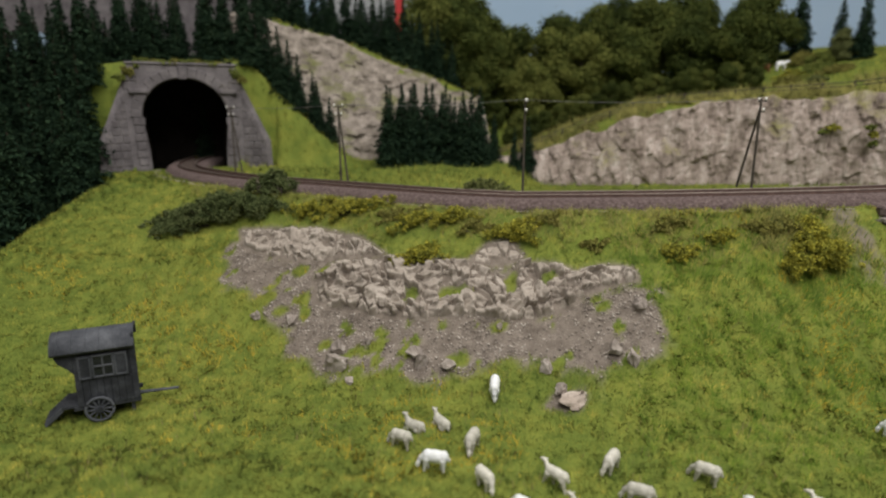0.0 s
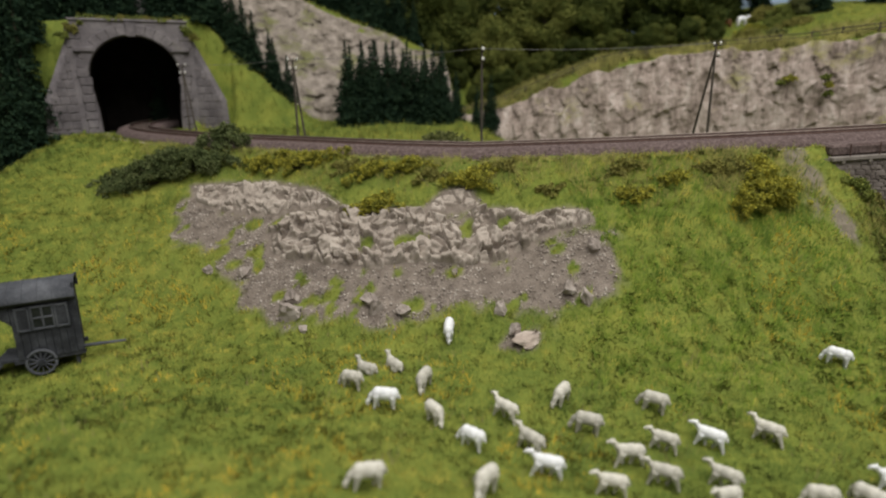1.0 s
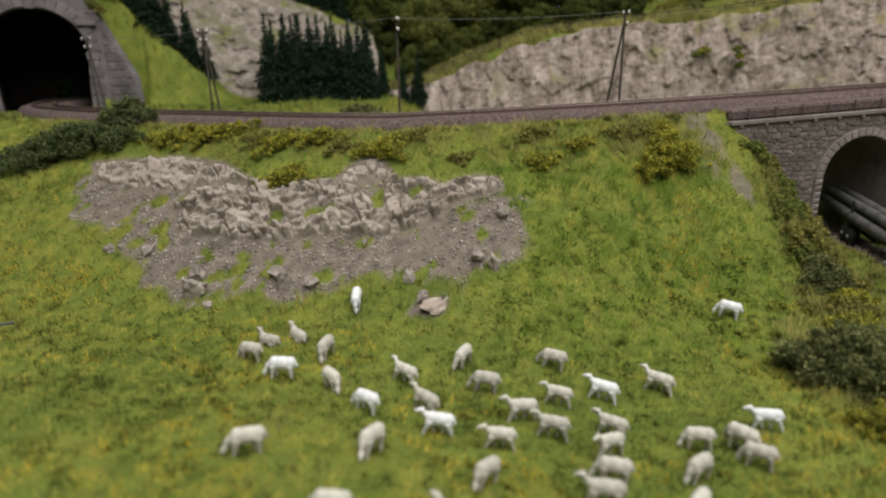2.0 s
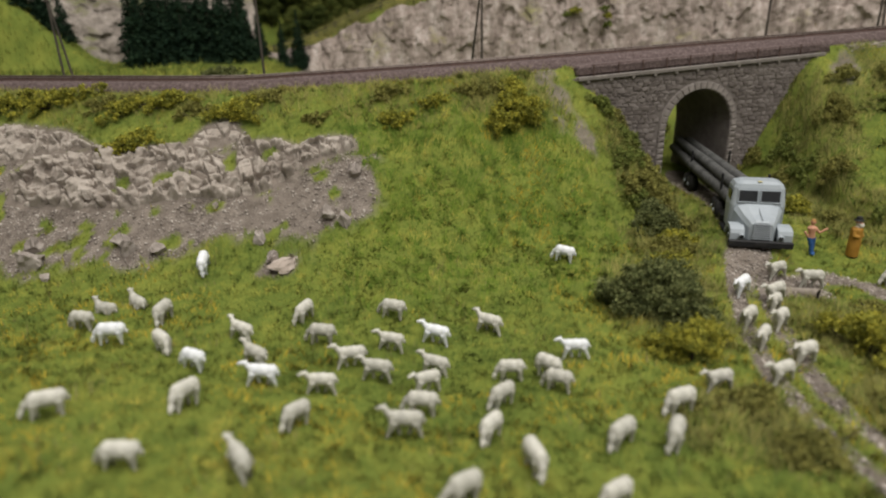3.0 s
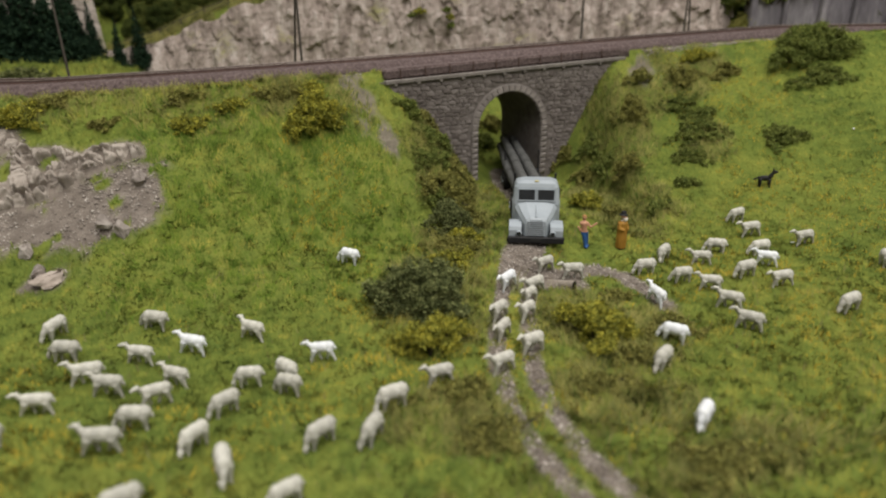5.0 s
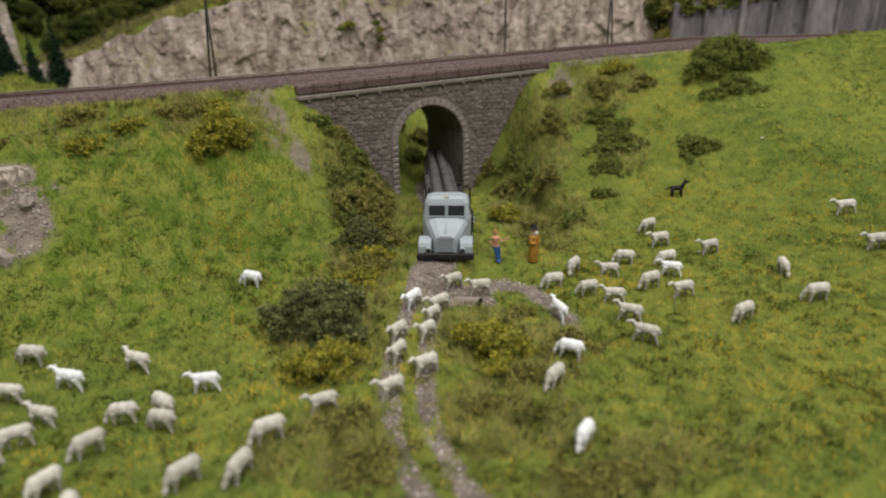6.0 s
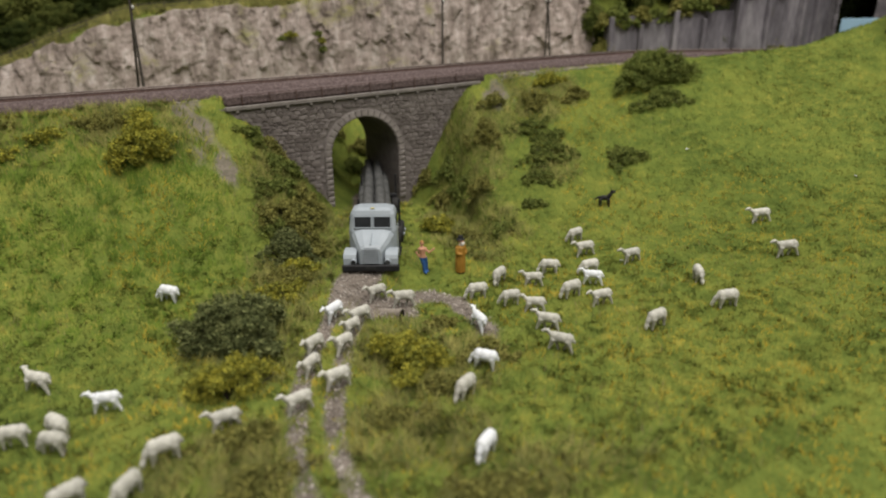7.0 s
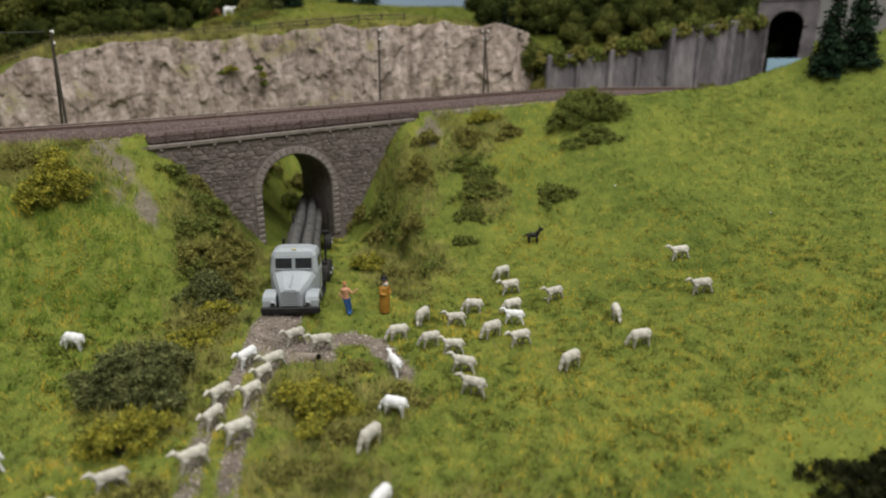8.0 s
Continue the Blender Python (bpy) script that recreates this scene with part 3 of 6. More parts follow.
def fast_mesh(name, verts, faces, material, smooth=False):
    """A large mesh from numpy arrays: verts (n, 3) in mm, faces (m, 3 or 4)."""
    verts, faces = np.asarray(verts, np.float32) * K, np.asarray(faces, np.int32)
    me = bpy.data.meshes.new(name)
    me.vertices.add(len(verts))
    me.vertices.foreach_set("co", verts.ravel())
    k = faces.shape[1]
    me.loops.add(faces.size)
    me.loops.foreach_set("vertex_index", faces.ravel())
    me.polygons.add(len(faces))
    me.polygons.foreach_set("loop_start", np.arange(0, faces.size, k, dtype=np.int32))
    me.polygons.foreach_set("loop_total", np.full(len(faces), k, np.int32))
    me.update(calc_edges=True)
    me.materials.append(material)
    if smooth:
        me.shade_smooth()
    return me


def part(name, geo, material, parent=None, label="", smooth=False):
    """One mesh object; geo is a Geo or a ready mesh."""
    me = geo.mesh(name, material, smooth) if isinstance(geo, Geo) else geo
    ob = new(name, me)
    if parent is not None:
        ob.parent = parent
    return tagged(ob, label)


def thing(name, x=0, y=0, z=0, rz=0, label="", category="", group="", kind="", tilt=(0, 0)):
    ob = new(name)
    ob.empty_display_size = 0.005
    ob.matrix_basis = pose(x * K, y * K, z * K, tilt[0], tilt[1], rz)
    return tagged(ob, label, category, group, kind)


def single(name, geo, material, x=0, y=0, z=0, rz=0, label="", category="", group="", kind="", smooth=False):
    ob = part(name, geo, material, None, "", smooth)
    ob.matrix_basis = pose(x * K, y * K, z * K, 0, 0, rz)
    return tagged(ob, label, category, group, kind)


def moulded(name, geo, material, voxel, rounds=2):
    """Joined shapes melted into one skin, as a casting is."""
    tmp = new(name, geo.mesh(name, material))
    a = tmp.modifiers.new("melt", "REMESH")
    a.mode, a.voxel_size = "VOXEL", voxel * K
    b = tmp.modifiers.new("soften", "SMOOTH")
    b.factor, b.iterations = 0.5, rounds
    me = bpy.data.meshes.new_from_object(tmp.evaluated_get(bpy.context.evaluated_depsgraph_get()))
    me.name = name
    me.materials.clear()
    me.materials.append(material)
    me.shade_smooth()
    bpy.data.objects.remove(tmp)
    return me


def gz(x, y):
    return float(ground_z(np.array([x]), np.array([y]))[0])


# ---- setting: ground, hall, backdrop ----
def axis(lo, a, b, hi, fine, coarse):
    return np.concatenate([np.arange(lo, a, coarse), np.arange(a, b, fine), np.arange(b, hi + coarse, coarse)])


GX, GY = axis(-700, -270, 560, 1300, 2.2, 7.0), axis(-200, 20, 440, 1100, 2.2, 6.0)


def build_ground():
    X, Y = np.meshgrid(GX, GY)
    Z = ground_z(X, Y)
    # small lumps of the sown turf
    S = soil_mask(X, Y)
    Z = Z + turf(X, Y) * (1 - 0.75 * S)
    n, m = X.shape
    idx = np.arange(n * m).reshape(n, m)
    F = np.stack([idx[:-1, :-1], idx[:-1, 1:], idx[1:, 1:], idx[1:, :-1]], -1).reshape(-1, 4)
    # the tunnel's mouth stays open
    C = np.stack([X, Y, Z], -1).reshape(-1, 3)[F]
    lx, ly = portal_frame(C[..., 0].mean(1), C[..., 1].mean(1))
    F = F[~((np.abs(lx) < 48) & (ly > -10) & (ly < 180) & (C[..., 2].min(1) < 176) & (C[..., 2].max(1) > 96))]
    me = fast_mesh("ground", np.stack([X, Y, Z], -1).reshape(-1, 3), F, M_GROUND, True)
    att = me.attributes.new("soil", "FLOAT", "POINT")
    att.data.foreach_set("value", S.astype(np.float32).ravel())
    tagged(new("ground", me), "sown green model meadow with bare scree and wheel ruts", "ground", kind="structure")


build_ground()


def build_hall():
    g = Geo().box(300, 450, -60, 2040, 1340, 40, 2)
    single("floor", Geo().box(400, 100, -820, 4600, 3300, 20, 0), M_HALL, label="grey hall floor under the layout table", category="floor", kind="structure")
    single("table_board", g, M_FENCE, label="plain wooden board under the model landscape", category="board", kind="structure", z=-40)
    single("ceiling", Geo().box(400, 100, 2420, 4600, 3300, 20, 0), M_HALL, label="plain grey hall ceiling", category="ceiling", kind="structure")
    for name, x, y, sx, sy in (("wall_south", 400, -1550, 4600, 60), ("wall_west", -1930, 100, 60, 3360), ("wall_east", 2730, 100, 60, 3360), ("wall_north", 400, 1750, 4600, 60)):
        single(name, Geo().box(x, y, 800, sx, sy, 3300, 0), M_HALL, label="plain plastered hall wall", category="wall", kind="structure")
    single("backdrop", Geo().box(500, 1500, 300, 3800, 12, 900, 0), M_BACK, label="pale blue painted sky board behind the landscape", category="backdrop", kind="structure")
    p = thing("hall_pillar", -170, 1460, -60, label="pale grey hall pillar with one red stripe", category="pillar")
    part("shaft", Geo().box(0, 0, 500, 190, 40, 1000, 4), M_PILLAR, p)
    part("stripe", Geo().box(70, -22, 500, 18, 3, 1000, 0.5), M_RED, p, "red painted stripe")


build_hall()


# ---- the railway ----
def offset_line(d, lo=0, hi=None):
    """The track's line moved d to its right-hand side seen along it."""
    dx, dy = np.gradient(LINE_X), np.gradient(LINE_Y)
    n = np.hypot(dx, dy)
    return LINE_X + dy / n * d, LINE_Y - dx / n * d


def sweep(profile, closed=True):
    """A cross-section (offset, height over the rail's top) drawn along the track."""
    rows = []
    for d, h in profile:
        x, y = offset_line(d)
        rows.append(np.stack([x, y, rail_z(LINE_X) + h], 1))
    V = np.stack(rows, 1)
    n, m = V.shape[:2]
    idx = np.arange(n * m).reshape(n, m)
    F = []
    for j in range(m if closed else m - 1):
        a, b = idx[:, j], idx[:, (j + 1) % m]
        F.append(np.stack([a[:-1], b[:-1], b[1:], a[1:]], 1))
    return V.reshape(-1, 3), np.concatenate(F)


def build_track():
    v, f = sweep([(25, -13), (17.5, -3.0), (14, -2.1), (9.4, -2.3), (7, -3.0), (-7, -3.0), (-9.4, -2.3), (-14, -2.1), (-17.5, -3.0), (-25, -13)])
    tagged(new("ballast_bed", fast_mesh("ballast_bed", v, f, M_BALLAST, True)), "brown stone ballast bed of the single track", "ballast", kind="structure")
    t = thing("railway_track", label="single weathered track on dark wooden sleepers", category="railway track")
    for d in (-8.25, 8.25):
        v, f = sweep([(d + 0.45, -0.5), (d + 0.45, 0), (d - 0.45, 0), (d - 0.45, -0.5)])
        rail = part("rail", fast_mesh("rail", v, f, M_RAIL), M_RAIL, t, "worn steel rail")
        v, f = sweep([(d + 0.9, -2.6), (d + 0.25, -2.0), (d + 0.25, -0.5), (d - 0.25, -0.5), (d - 0.25, -2.0), (d - 0.9, -2.6)])
        part("rail_web", fast_mesh("rail_web", v, f, M_RUST), M_RUST, rail, "rusty rail web and foot")
    me = Geo().box(0, 0, 0, 3.0, 29, 2.0, 0.3).mesh("sleeper", M_SLEEPER)
    s = np.concatenate([[0], np.cumsum(np.hypot(np.diff(LINE_X), np.diff(LINE_Y)))])
    for d in np.arange(60, s[-1] - 100, 7.2):
        x, y = np.interp(d, s, LINE_X), np.interp(d, s, LINE_Y)
        x2, y2 = np.interp(d + 2, s, LINE_X), np.interp(d + 2, s, LINE_Y)
        ob = new("sleeper", me)
        ob.parent = t
        ob.matrix_basis = pose(x * K, y * K, (float(rail_z(x)) - 3.4) * K, 0, 0, math.degrees(math.atan2(y2 - y, x2 - x)))
    # loose stones on the bed's flanks
    n = 26000
    d = rng.uniform(s[0] + 120, s[-1] - 300, n)
    side = rng.uniform(-25, 26, n)
    ox, oy = np.interp(d, s, LINE_X), np.interp(d, s, LINE_Y)
    dx, dy = np.interp(d + 1, s, LINE_X) - ox, np.interp(d + 1, s, LINE_Y) - oy
    q = np.hypot(dx, dy)
    x, y = ox + dy / q * side, oy - dx / q * side
    z = rail_z(ox) + np.interp(np.abs(side), [0, 7, 9.4, 14, 17.5, 25, 27], [-3.1, -3.1, -2.4, -2.2, -3.1, -13, -13.5])
    tagged(new("ballast_stone", stones_mesh("ballast_stone", x, y, z, rng.uniform(0.25, 0.6, n), M_STONE_BROWN)), "loose brown ballast stones along the track", "ballast", kind="stuff")
    # a pale gravel verge along the foot of the bed
    n = 16000
    d = rng.uniform(s[0] + 160, s[-1] - 420, n)
    side = 26 + 6 * rng.random(n) ** 1.6
    ox, oy = np.interp(d, s, LINE_X), np.interp(d, s, LINE_Y)
    dx, dy = np.interp(d + 1, s, LINE_X) - ox, np.interp(d + 1, s, LINE_Y) - oy
    q = np.hypot(dx, dy)
    x, y = ox + dy / q * side, oy - dx / q * side
    off = (x < 238) | (x > 455)
    x, y = x[off], y[off]
    tagged(new("verge_gravel", stones_mesh("verge_gravel", x, y, ground_z(x, y) + 0.3, rng.uniform(0.25, 0.65, len(x)), M_PEBBLE)), "pale gravel verge along the ballast", "gravel", kind="stuff")


OCTA = np.array([[1, 0, 0], [0, 1, 0], [-1, 0, 0], [0, -1, 0], [0, 0, 0.8], [0, 0, -0.7]])
OCTA_F = np.array([[0, 1, 4], [1, 2, 4], [2, 3, 4], [3, 0, 4], [1, 0, 5], [2, 1, 5], [3, 2, 5], [0, 3, 5]])


def stones_mesh(name, x, y, z, r, material):
    """Many small crooked stones as one mesh."""
    n = len(x)
    a = rng.uniform(0, 2 * np.pi, n)
    V = OCTA[None] * (1 + rng.uniform(-0.35, 0.35, (n, 6, 3))) * r[:, None, None]
    V[..., 2] += rng.uniform(-0.5, 0.5, (n, 6)) * r[:, None]
    c, s = np.cos(a)[:, None], np.sin(a)[:, None]
    W = np.stack([V[..., 0] * c - V[..., 1] * s + x[:, None], V[..., 0] * s + V[..., 1] * c + y[:, None], V[..., 2] + z[:, None]], -1)
    F = OCTA_F[None] + 6 * np.arange(n)[:, None, None]
    return fast_mesh(name, W.reshape(-1, 3), F.reshape(-1, 3), material)


build_track()


# ---- the bridge over the road ----
BR_Y, BR_X, ARCH_R, RING, SPRING = 337.0, 344.0, 25.6, 5.4, 41.0


def stone_mesh(name, w, h, d, seed, material, wedge=1.0, rough=0.0):
    """A dressed stone, its face (towards -y) rough and proud of the joint."""
    r = random.Random(seed)
    g = Geo()
    j = lambda k: r.uniform(-k, k)
    back = [(-w / 2 + j(rough) * w, 0, -h / 2 + j(rough) * h), (w / 2 + j(rough) * w, 0, -h / 2 + j(rough) * h), (w / 2 * wedge + j(rough) * w, 0, h / 2 + j(rough) * h), (-w / 2 * wedge + j(rough) * w, 0, h / 2 + j(rough) * h)]
    front = [(x * 0.94 + j(0.05) * w, -d * 0.6, z * 0.9 + j(0.06) * h) for x, _, z in back]
    face = [(x * 0.62 + j(0.06) * w, -d - j(0.25) * d, z * 0.58 + j(0.08) * h) for x, _, z in back]
    g.add(back + front + face, [(0, 1, 5, 4), (1, 2, 6, 5), (2, 3, 7, 6), (3, 0, 4, 7), (4, 5, 9, 8), (5, 6, 10, 9), (6, 7, 11, 10), (7, 4, 8, 11), (8, 9, 10, 11)])
    return g.mesh(name, material)


def build_bridge():
    b = thing("road_bridge", label="small rubble-stone arch bridge carrying the railway over the road", category="bridge")
    x0, x1 = 240.0, 452.0
    # wall body, with the opening cut through
    pts = [(x0, -6), (BR_X - ARCH_R, -6)]
    pts += [(BR_X - ARCH_R * math.cos(a), SPRING + ARCH_R * math.sin(a)) for a in np.linspace(0, math.pi, 25)]
    pts += [(BR_X + ARCH_R, -6), (x1, -6), (x1, 86), (x0, 77)]
    g, depth = Geo(), 60
    n = len(pts)
    g.v = [(x, BR_Y, z) for x, z in pts] + [(x, BR_Y + depth, z) for x, z in pts]
    g.f = [(i, (i + 1) % n, (i + 1) % n + n, i + n) for i in range(n)]
    tops = list(range(2, 27))
    for o in (0, n):
        g.f += [(0 + o, 1 + o, 2 + o, n - 1 + o), (26 + o, 27 + o, 28 + o, 29 + o)]
        g.f += [(tops[k] + o, tops[k + 1] + o, n - 1 + o) for k in range(12)] + [(tops[k] + o, tops[k + 1] + o, n - 2 + o) for k in range(12, 24)]
        g.f += [(tops[12] + o, n - 2 + o, n - 1 + o)]
    part("wall_body", g, M_MORTAR, b, "dark mortared core and vault")
    # the vault's ring
    ring = stone_mesh("ring_stone", 4.3, RING, 1.6, 5, M_RINGSTONE, 1.22)
    for k in range(19):
        a = math.pi * (k + 0.5) / 19
        ob = new("ring_stone", ring)
        ob.parent = b
        r = ARCH_R + RING / 2
        ob.matrix_basis = pose((BR_X - r * math.cos(a)) * K, (BR_Y - 0.1) * K, (SPRING + r * math.sin(a)) * K, 0, math.degrees(a) - 90, 0)
    jamb = stone_mesh("jamb_stone", RING, 3.9, 1.6, 8, M_RINGSTONE)
    for sx in (-1, 1):
        for k in range(9):
            ob = new("jamb_stone", jamb)
            ob.parent = b
            ob.matrix_basis = pose((BR_X + sx * (ARCH_R + RING / 2)) * K, (BR_Y - 0.1) * K, (SPRING - 2 - 4.0 * k) * K)
    # rubble courses
    r = random.Random(4)
    shapes = [stone_mesh("wall_stone", 1, 1, 1.0, 20 + k, M_WALLSTONE, 1.0, 0.17) for k in range(8)]
    z, laid = 4.0, []
    while z < 83:
        h = r.uniform(2.0, 3.5)
        x = x0 + r.uniform(0, 4)
        while x < x1 - 3:
            w = r.uniform(2.6, 7.0)
            cx, cz = x + w / 2, z + h / 2
            deck = 77 + (cx - 253) * 0.048 - 4.0
            out = math.hypot(cx - BR_X, max(0, cz - SPRING))
            clear = (out > ARCH_R + RING + w * 0.42) if cz > SPRING - 2 else abs(cx - BR_X) > ARCH_R + RING + w / 2
            if clear and cz + h / 2 < deck + 1.5 and gz(cx, BR_Y - 3) < cz + 3:
                m = pose(cx * K, (BR_Y - 0.05) * K, (cz + r.uniform(-0.4, 0.4)) * K, 0, r.uniform(-12, 12), 0) @ Matrix.Diagonal((w * 1.0, r.uniform(0.3, 0.75), h * r.uniform(0.9, 1.12), 1))
                laid.append((abs(cx - 330) + abs(cz - 50), shapes[r.randrange(8)], m))
            x += w
        z += h
    laid.sort(key=lambda q: q[0])
    for _, me, m in laid[:300]:
        ob = new("wall_stone", me)
        ob.parent = b
        ob.matrix_basis = m
    rest = Geo()
    for _, me, m in laid[300:]:
        rest.add([m @ w.co * 1000 for w in me.vertices], [tuple(q.vertices) for q in me.polygons])
    if rest.v:
        tagged(part("wall_rubble", rest, M_WALLSTONE, b), kind="stuff")
    # the deck slab, its brackets and a ballast kerb
    up = math.degrees(math.atan(0.048))
    m = Matrix.Translation((346, 0, 81.6)) @ Matrix.Rotation(-math.radians(up), 4, "Y")
    part("deck_slab", Geo().box(0, 364, 0, 190, 58, 2.5, 0.4, m), M_DECK, b, "pale concrete deck edge")
    for k in range(12):
        part("bracket", Geo().box(-88 + 16 * k, 337.0, -1.8, 2.2, 3.6, 2.0, 0.3, m), M_DECK, b)
    part("ballast_trough", Geo().box(0, 364, 4.6, 189, 52, 7.0, 1.5, m), M_BALLAST, b, "brown ballast shoulder over the deck")
    for k in range(10):
        part("railing_post", Geo().box(-84 + 17.5 * k, 336.4, 4.6, 0.7, 0.6, 7.6, 0.1, m), M_RUST, b, "thin rusty post")
    part("railing_rail", Geo().tube([m @ Vector((-88, 336.4, 7.6)), m @ Vector((90, 336.4, 7.6))], 0.16, 6), M_RUST, b, "thin rusty handrail")


build_bridge()


# ---- rock: the face behind the railway, the upper face, the outcrop ----
def in_sections(name, piece, V, F, material, count, label, category, smooth=False):
    """A rock surface as one thing, split along its length into the slabs it was cast in."""
    t = thing(name, label=label, category=category)
    along = V[F[:, 0], 0]
    cuts = np.quantile(along, np.linspace(0, 1, count + 1))
    for k in range(count):
        sel = F[(along >= cuts[k]) & ((along < cuts[k + 1]) | (k == count - 1))]
        used, inv = np.unique(sel, return_inverse=True)
        part(piece, fast_mesh(piece, V[used], inv.reshape(sel.shape), material, smooth), material, t)
    return t


def grid_faces(n, m):
    idx = np.arange(n * m).reshape(n, m)
    return np.stack([idx[:-1, :-1], idx[:-1, 1:], idx[1:, 1:], idx[1:, :-1]], -1).reshape(-1, 4)


def crag(u, v, big, tall, deep=0.07):
    """Relief of broken slabs in three sizes, with open cracks between the largest."""
    wu, wv = u + 5 * (fbm(u, v, 14, 3) - 0.5), v + 5 * (fbm(u + 90, v, 14, 3) - 0.5)
    h1, e1 = facets(wu, wv, big, tall, 0.75, 11)
    h2, e2 = facets(wu, wv, big * 0.45, tall * 0.42, 0.8, 12)
    h3, _ = facets(wu, wv, big * 0.2, tall * 0.18, 0.8, 13)
    crack = (1 - sstep(0.0, 0.16, e1)) * deep + (1 - sstep(0, 0.12, e2)) * 0.05
    return 0.9 * h1 + 0.22 * h2 + 0.2 * h3 - crack


def rock_face(name, xs, foot_y, foot_z, top_z, lean, relief, label, steps, big, tall, count, material, lumps=4.4):
    U = np.asarray(xs)
    T = np.linspace(0, 1.14, steps)
    uu, tt = np.meshgrid(U, T)
    fy, fz, tz = foot_y(uu), foot_z(uu), top_z(uu)
    ragged = 15 * (fbm(uu, uu * 0, 24, 4) - 0.5)
    h = np.clip(tt, 0, 1)
    z = fz - 6 + (tz + ragged - fz + 6) * h
    s = np.cumsum(np.hypot(np.gradient(U), np.gradient(foot_y(U))))
    ss = np.tile(s, (steps, 1))
    wob = 10 * (fbm(ss + 40, z, 30, 2) - 0.5)
    lump = 1 - 4.5 * np.abs(fbm(ss + wob, z * 0.7 + wob, 19, 4) - 0.5)
    out = relief * crag(ss, z, big, tall) + lumps * np.clip(lump, -0.4, 1) + 0.9 * (fbm(ss, z, 5, 2) - 0.5) + 13 * (fbm(ss, z * 0.3, 34, 3) - 0.5)
    ny, nx = np.gradient(U), -np.gradient(foot_y(U))
    q = np.hypot(nx, ny)
    nx, ny = nx / q, ny / q
    back = lean * h ** 1.2 + 70 * np.clip(tt - 1, 0, 1)
    V = np.stack([uu + nx * (back - out), fy + ny * (back - out), z - 4 * np.clip(tt - 1, 0, 1) / 0.14], -1).reshape(-1, 3)
    in_sections(name, "rock_slab", V, grid_faces(*uu.shape), material, count, label, "cliff")


rock_face("cliff", np.arange(62, 640, 1.25), cliff_y, lambda x: rail_z(x) - 24, cliff_top, 12, 4.2,
          "long pinkish grey plaster rock face behind the railway", 100, 9.5, 23, 9, M_ROCK, 1.9)
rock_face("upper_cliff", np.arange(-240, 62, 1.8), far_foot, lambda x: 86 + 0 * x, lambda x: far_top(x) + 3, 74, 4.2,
          "mossy beige-grey rock slope above the clearing, dimmed in its colour", 130, 12, 8, 5, M_ROCK_FAR, 3.2)


def build_outcrop():
    """Plaster cloth draped over the bank: crumpled planes, sharp creases, a few open clefts, and a smooth apron at its foot."""
    X, Y = np.meshgrid(np.arange(-150, 128, 0.5), np.arange(292, 416, 0.5))
    wx, wy = X + 9 * (fbm(X, Y, 22, 2) - 0.5), Y + 9 * (fbm(X + 60, Y + 9, 22, 2) - 0.5)
    band = np.maximum(inside_by(X, Y, MAIN_LEDGE), np.maximum(inside_by(X, Y, UPPER_LEDGE) - 0.5, inside_by(X, Y, HIGH_FOLD) - 0.5))
    edge = band + 5 * (fbm(X, Y, 11, 3) - 0.5)
    inside = sstep(-2.2, 2.4, edge)
    # upright slabs, long overlapping folds across them, and smaller planes
    f1, e1 = facets(wx + 0.25 * wy, wy, 6.0, 11.0, 1.0, 21)
    f2, e2 = facets(wx, wy + 0.25 * wx, 10.0, 4.2, 1.0, 22)
    f3, _ = facets(wx, wy - 0.3 * wx, 3.4, 2.4, 1.0, 23)
    # pleats of the cloth: thin sharp ridges that fade in and out, down the bank and across it
    def pleats(ang, gap, at):
        c, q = math.cos(math.radians(ang)), math.sin(math.radians(ang))
        u, v = wx * c + wy * q, -wx * q + wy * c
        ph = v / gap + 1.6 * fbm(u * 0.5 + at, v + at, 20, 2)
        saw = ph - np.floor(ph)
        return np.where(saw < 0.25, saw / 0.25, ((1 - saw) / 0.75) ** 1.5) * (0.2 + 1.1 * vnoise(u * 0.5 + at, v, 9))
    ridge = np.maximum(np.maximum(pleats(74, 6.8, 10), pleats(-32, 7.8, 70)), 0.9 * pleats(14, 6.6, 40))
    h = 3.4 + 4.6 * f1 + 4.4 * f2 + 0.8 * f3 + 2.0 * ridge + 2.0 * (fbm(X, Y, 30, 2) - 0.5)
    # open clefts between the slabs
    h = h - 7.0 * (1 - sstep(0.06, 0.14, e1)) * sstep(0.42, 0.48, fbm(X + 11, Y, 13, 2)) - 2.2 * (1 - sstep(0, 0.1, e2)) * sstep(0.48, 0.58, fbm(X, Y + 30, 9, 2))
    h = np.clip(h, 0.3, 10) * np.where(band == inside_by(X, Y, MAIN_LEDGE), 1.0, np.where(band == inside_by(X, Y, HIGH_FOLD) - 0.5, 0.4, 0.8))
    grass = pocket_mask(X, Y)
    lift = inside * h * (1 - 0.92 * grass)
    # the apron of thin plaster runs out under the gravel
    V = np.stack([X, Y + 2.2 - 0.75 * lift, ground_z(X, Y) - 1.7 + 1.7 * inside * (1 - grass) + 0.6 * lift], -1).reshape(-1, 3)
    F = grid_faces(*X.shape)
    F = F[((inside * (1 - grass)).ravel()[F] > 0.03).any(1)]
    in_sections("rock_outcrop", "rock_ledge", V, F, M_OUTCROP, 6, "crumpled beige plaster rock outcrop on the grassy bank", "rock outcrop")


build_outcrop()


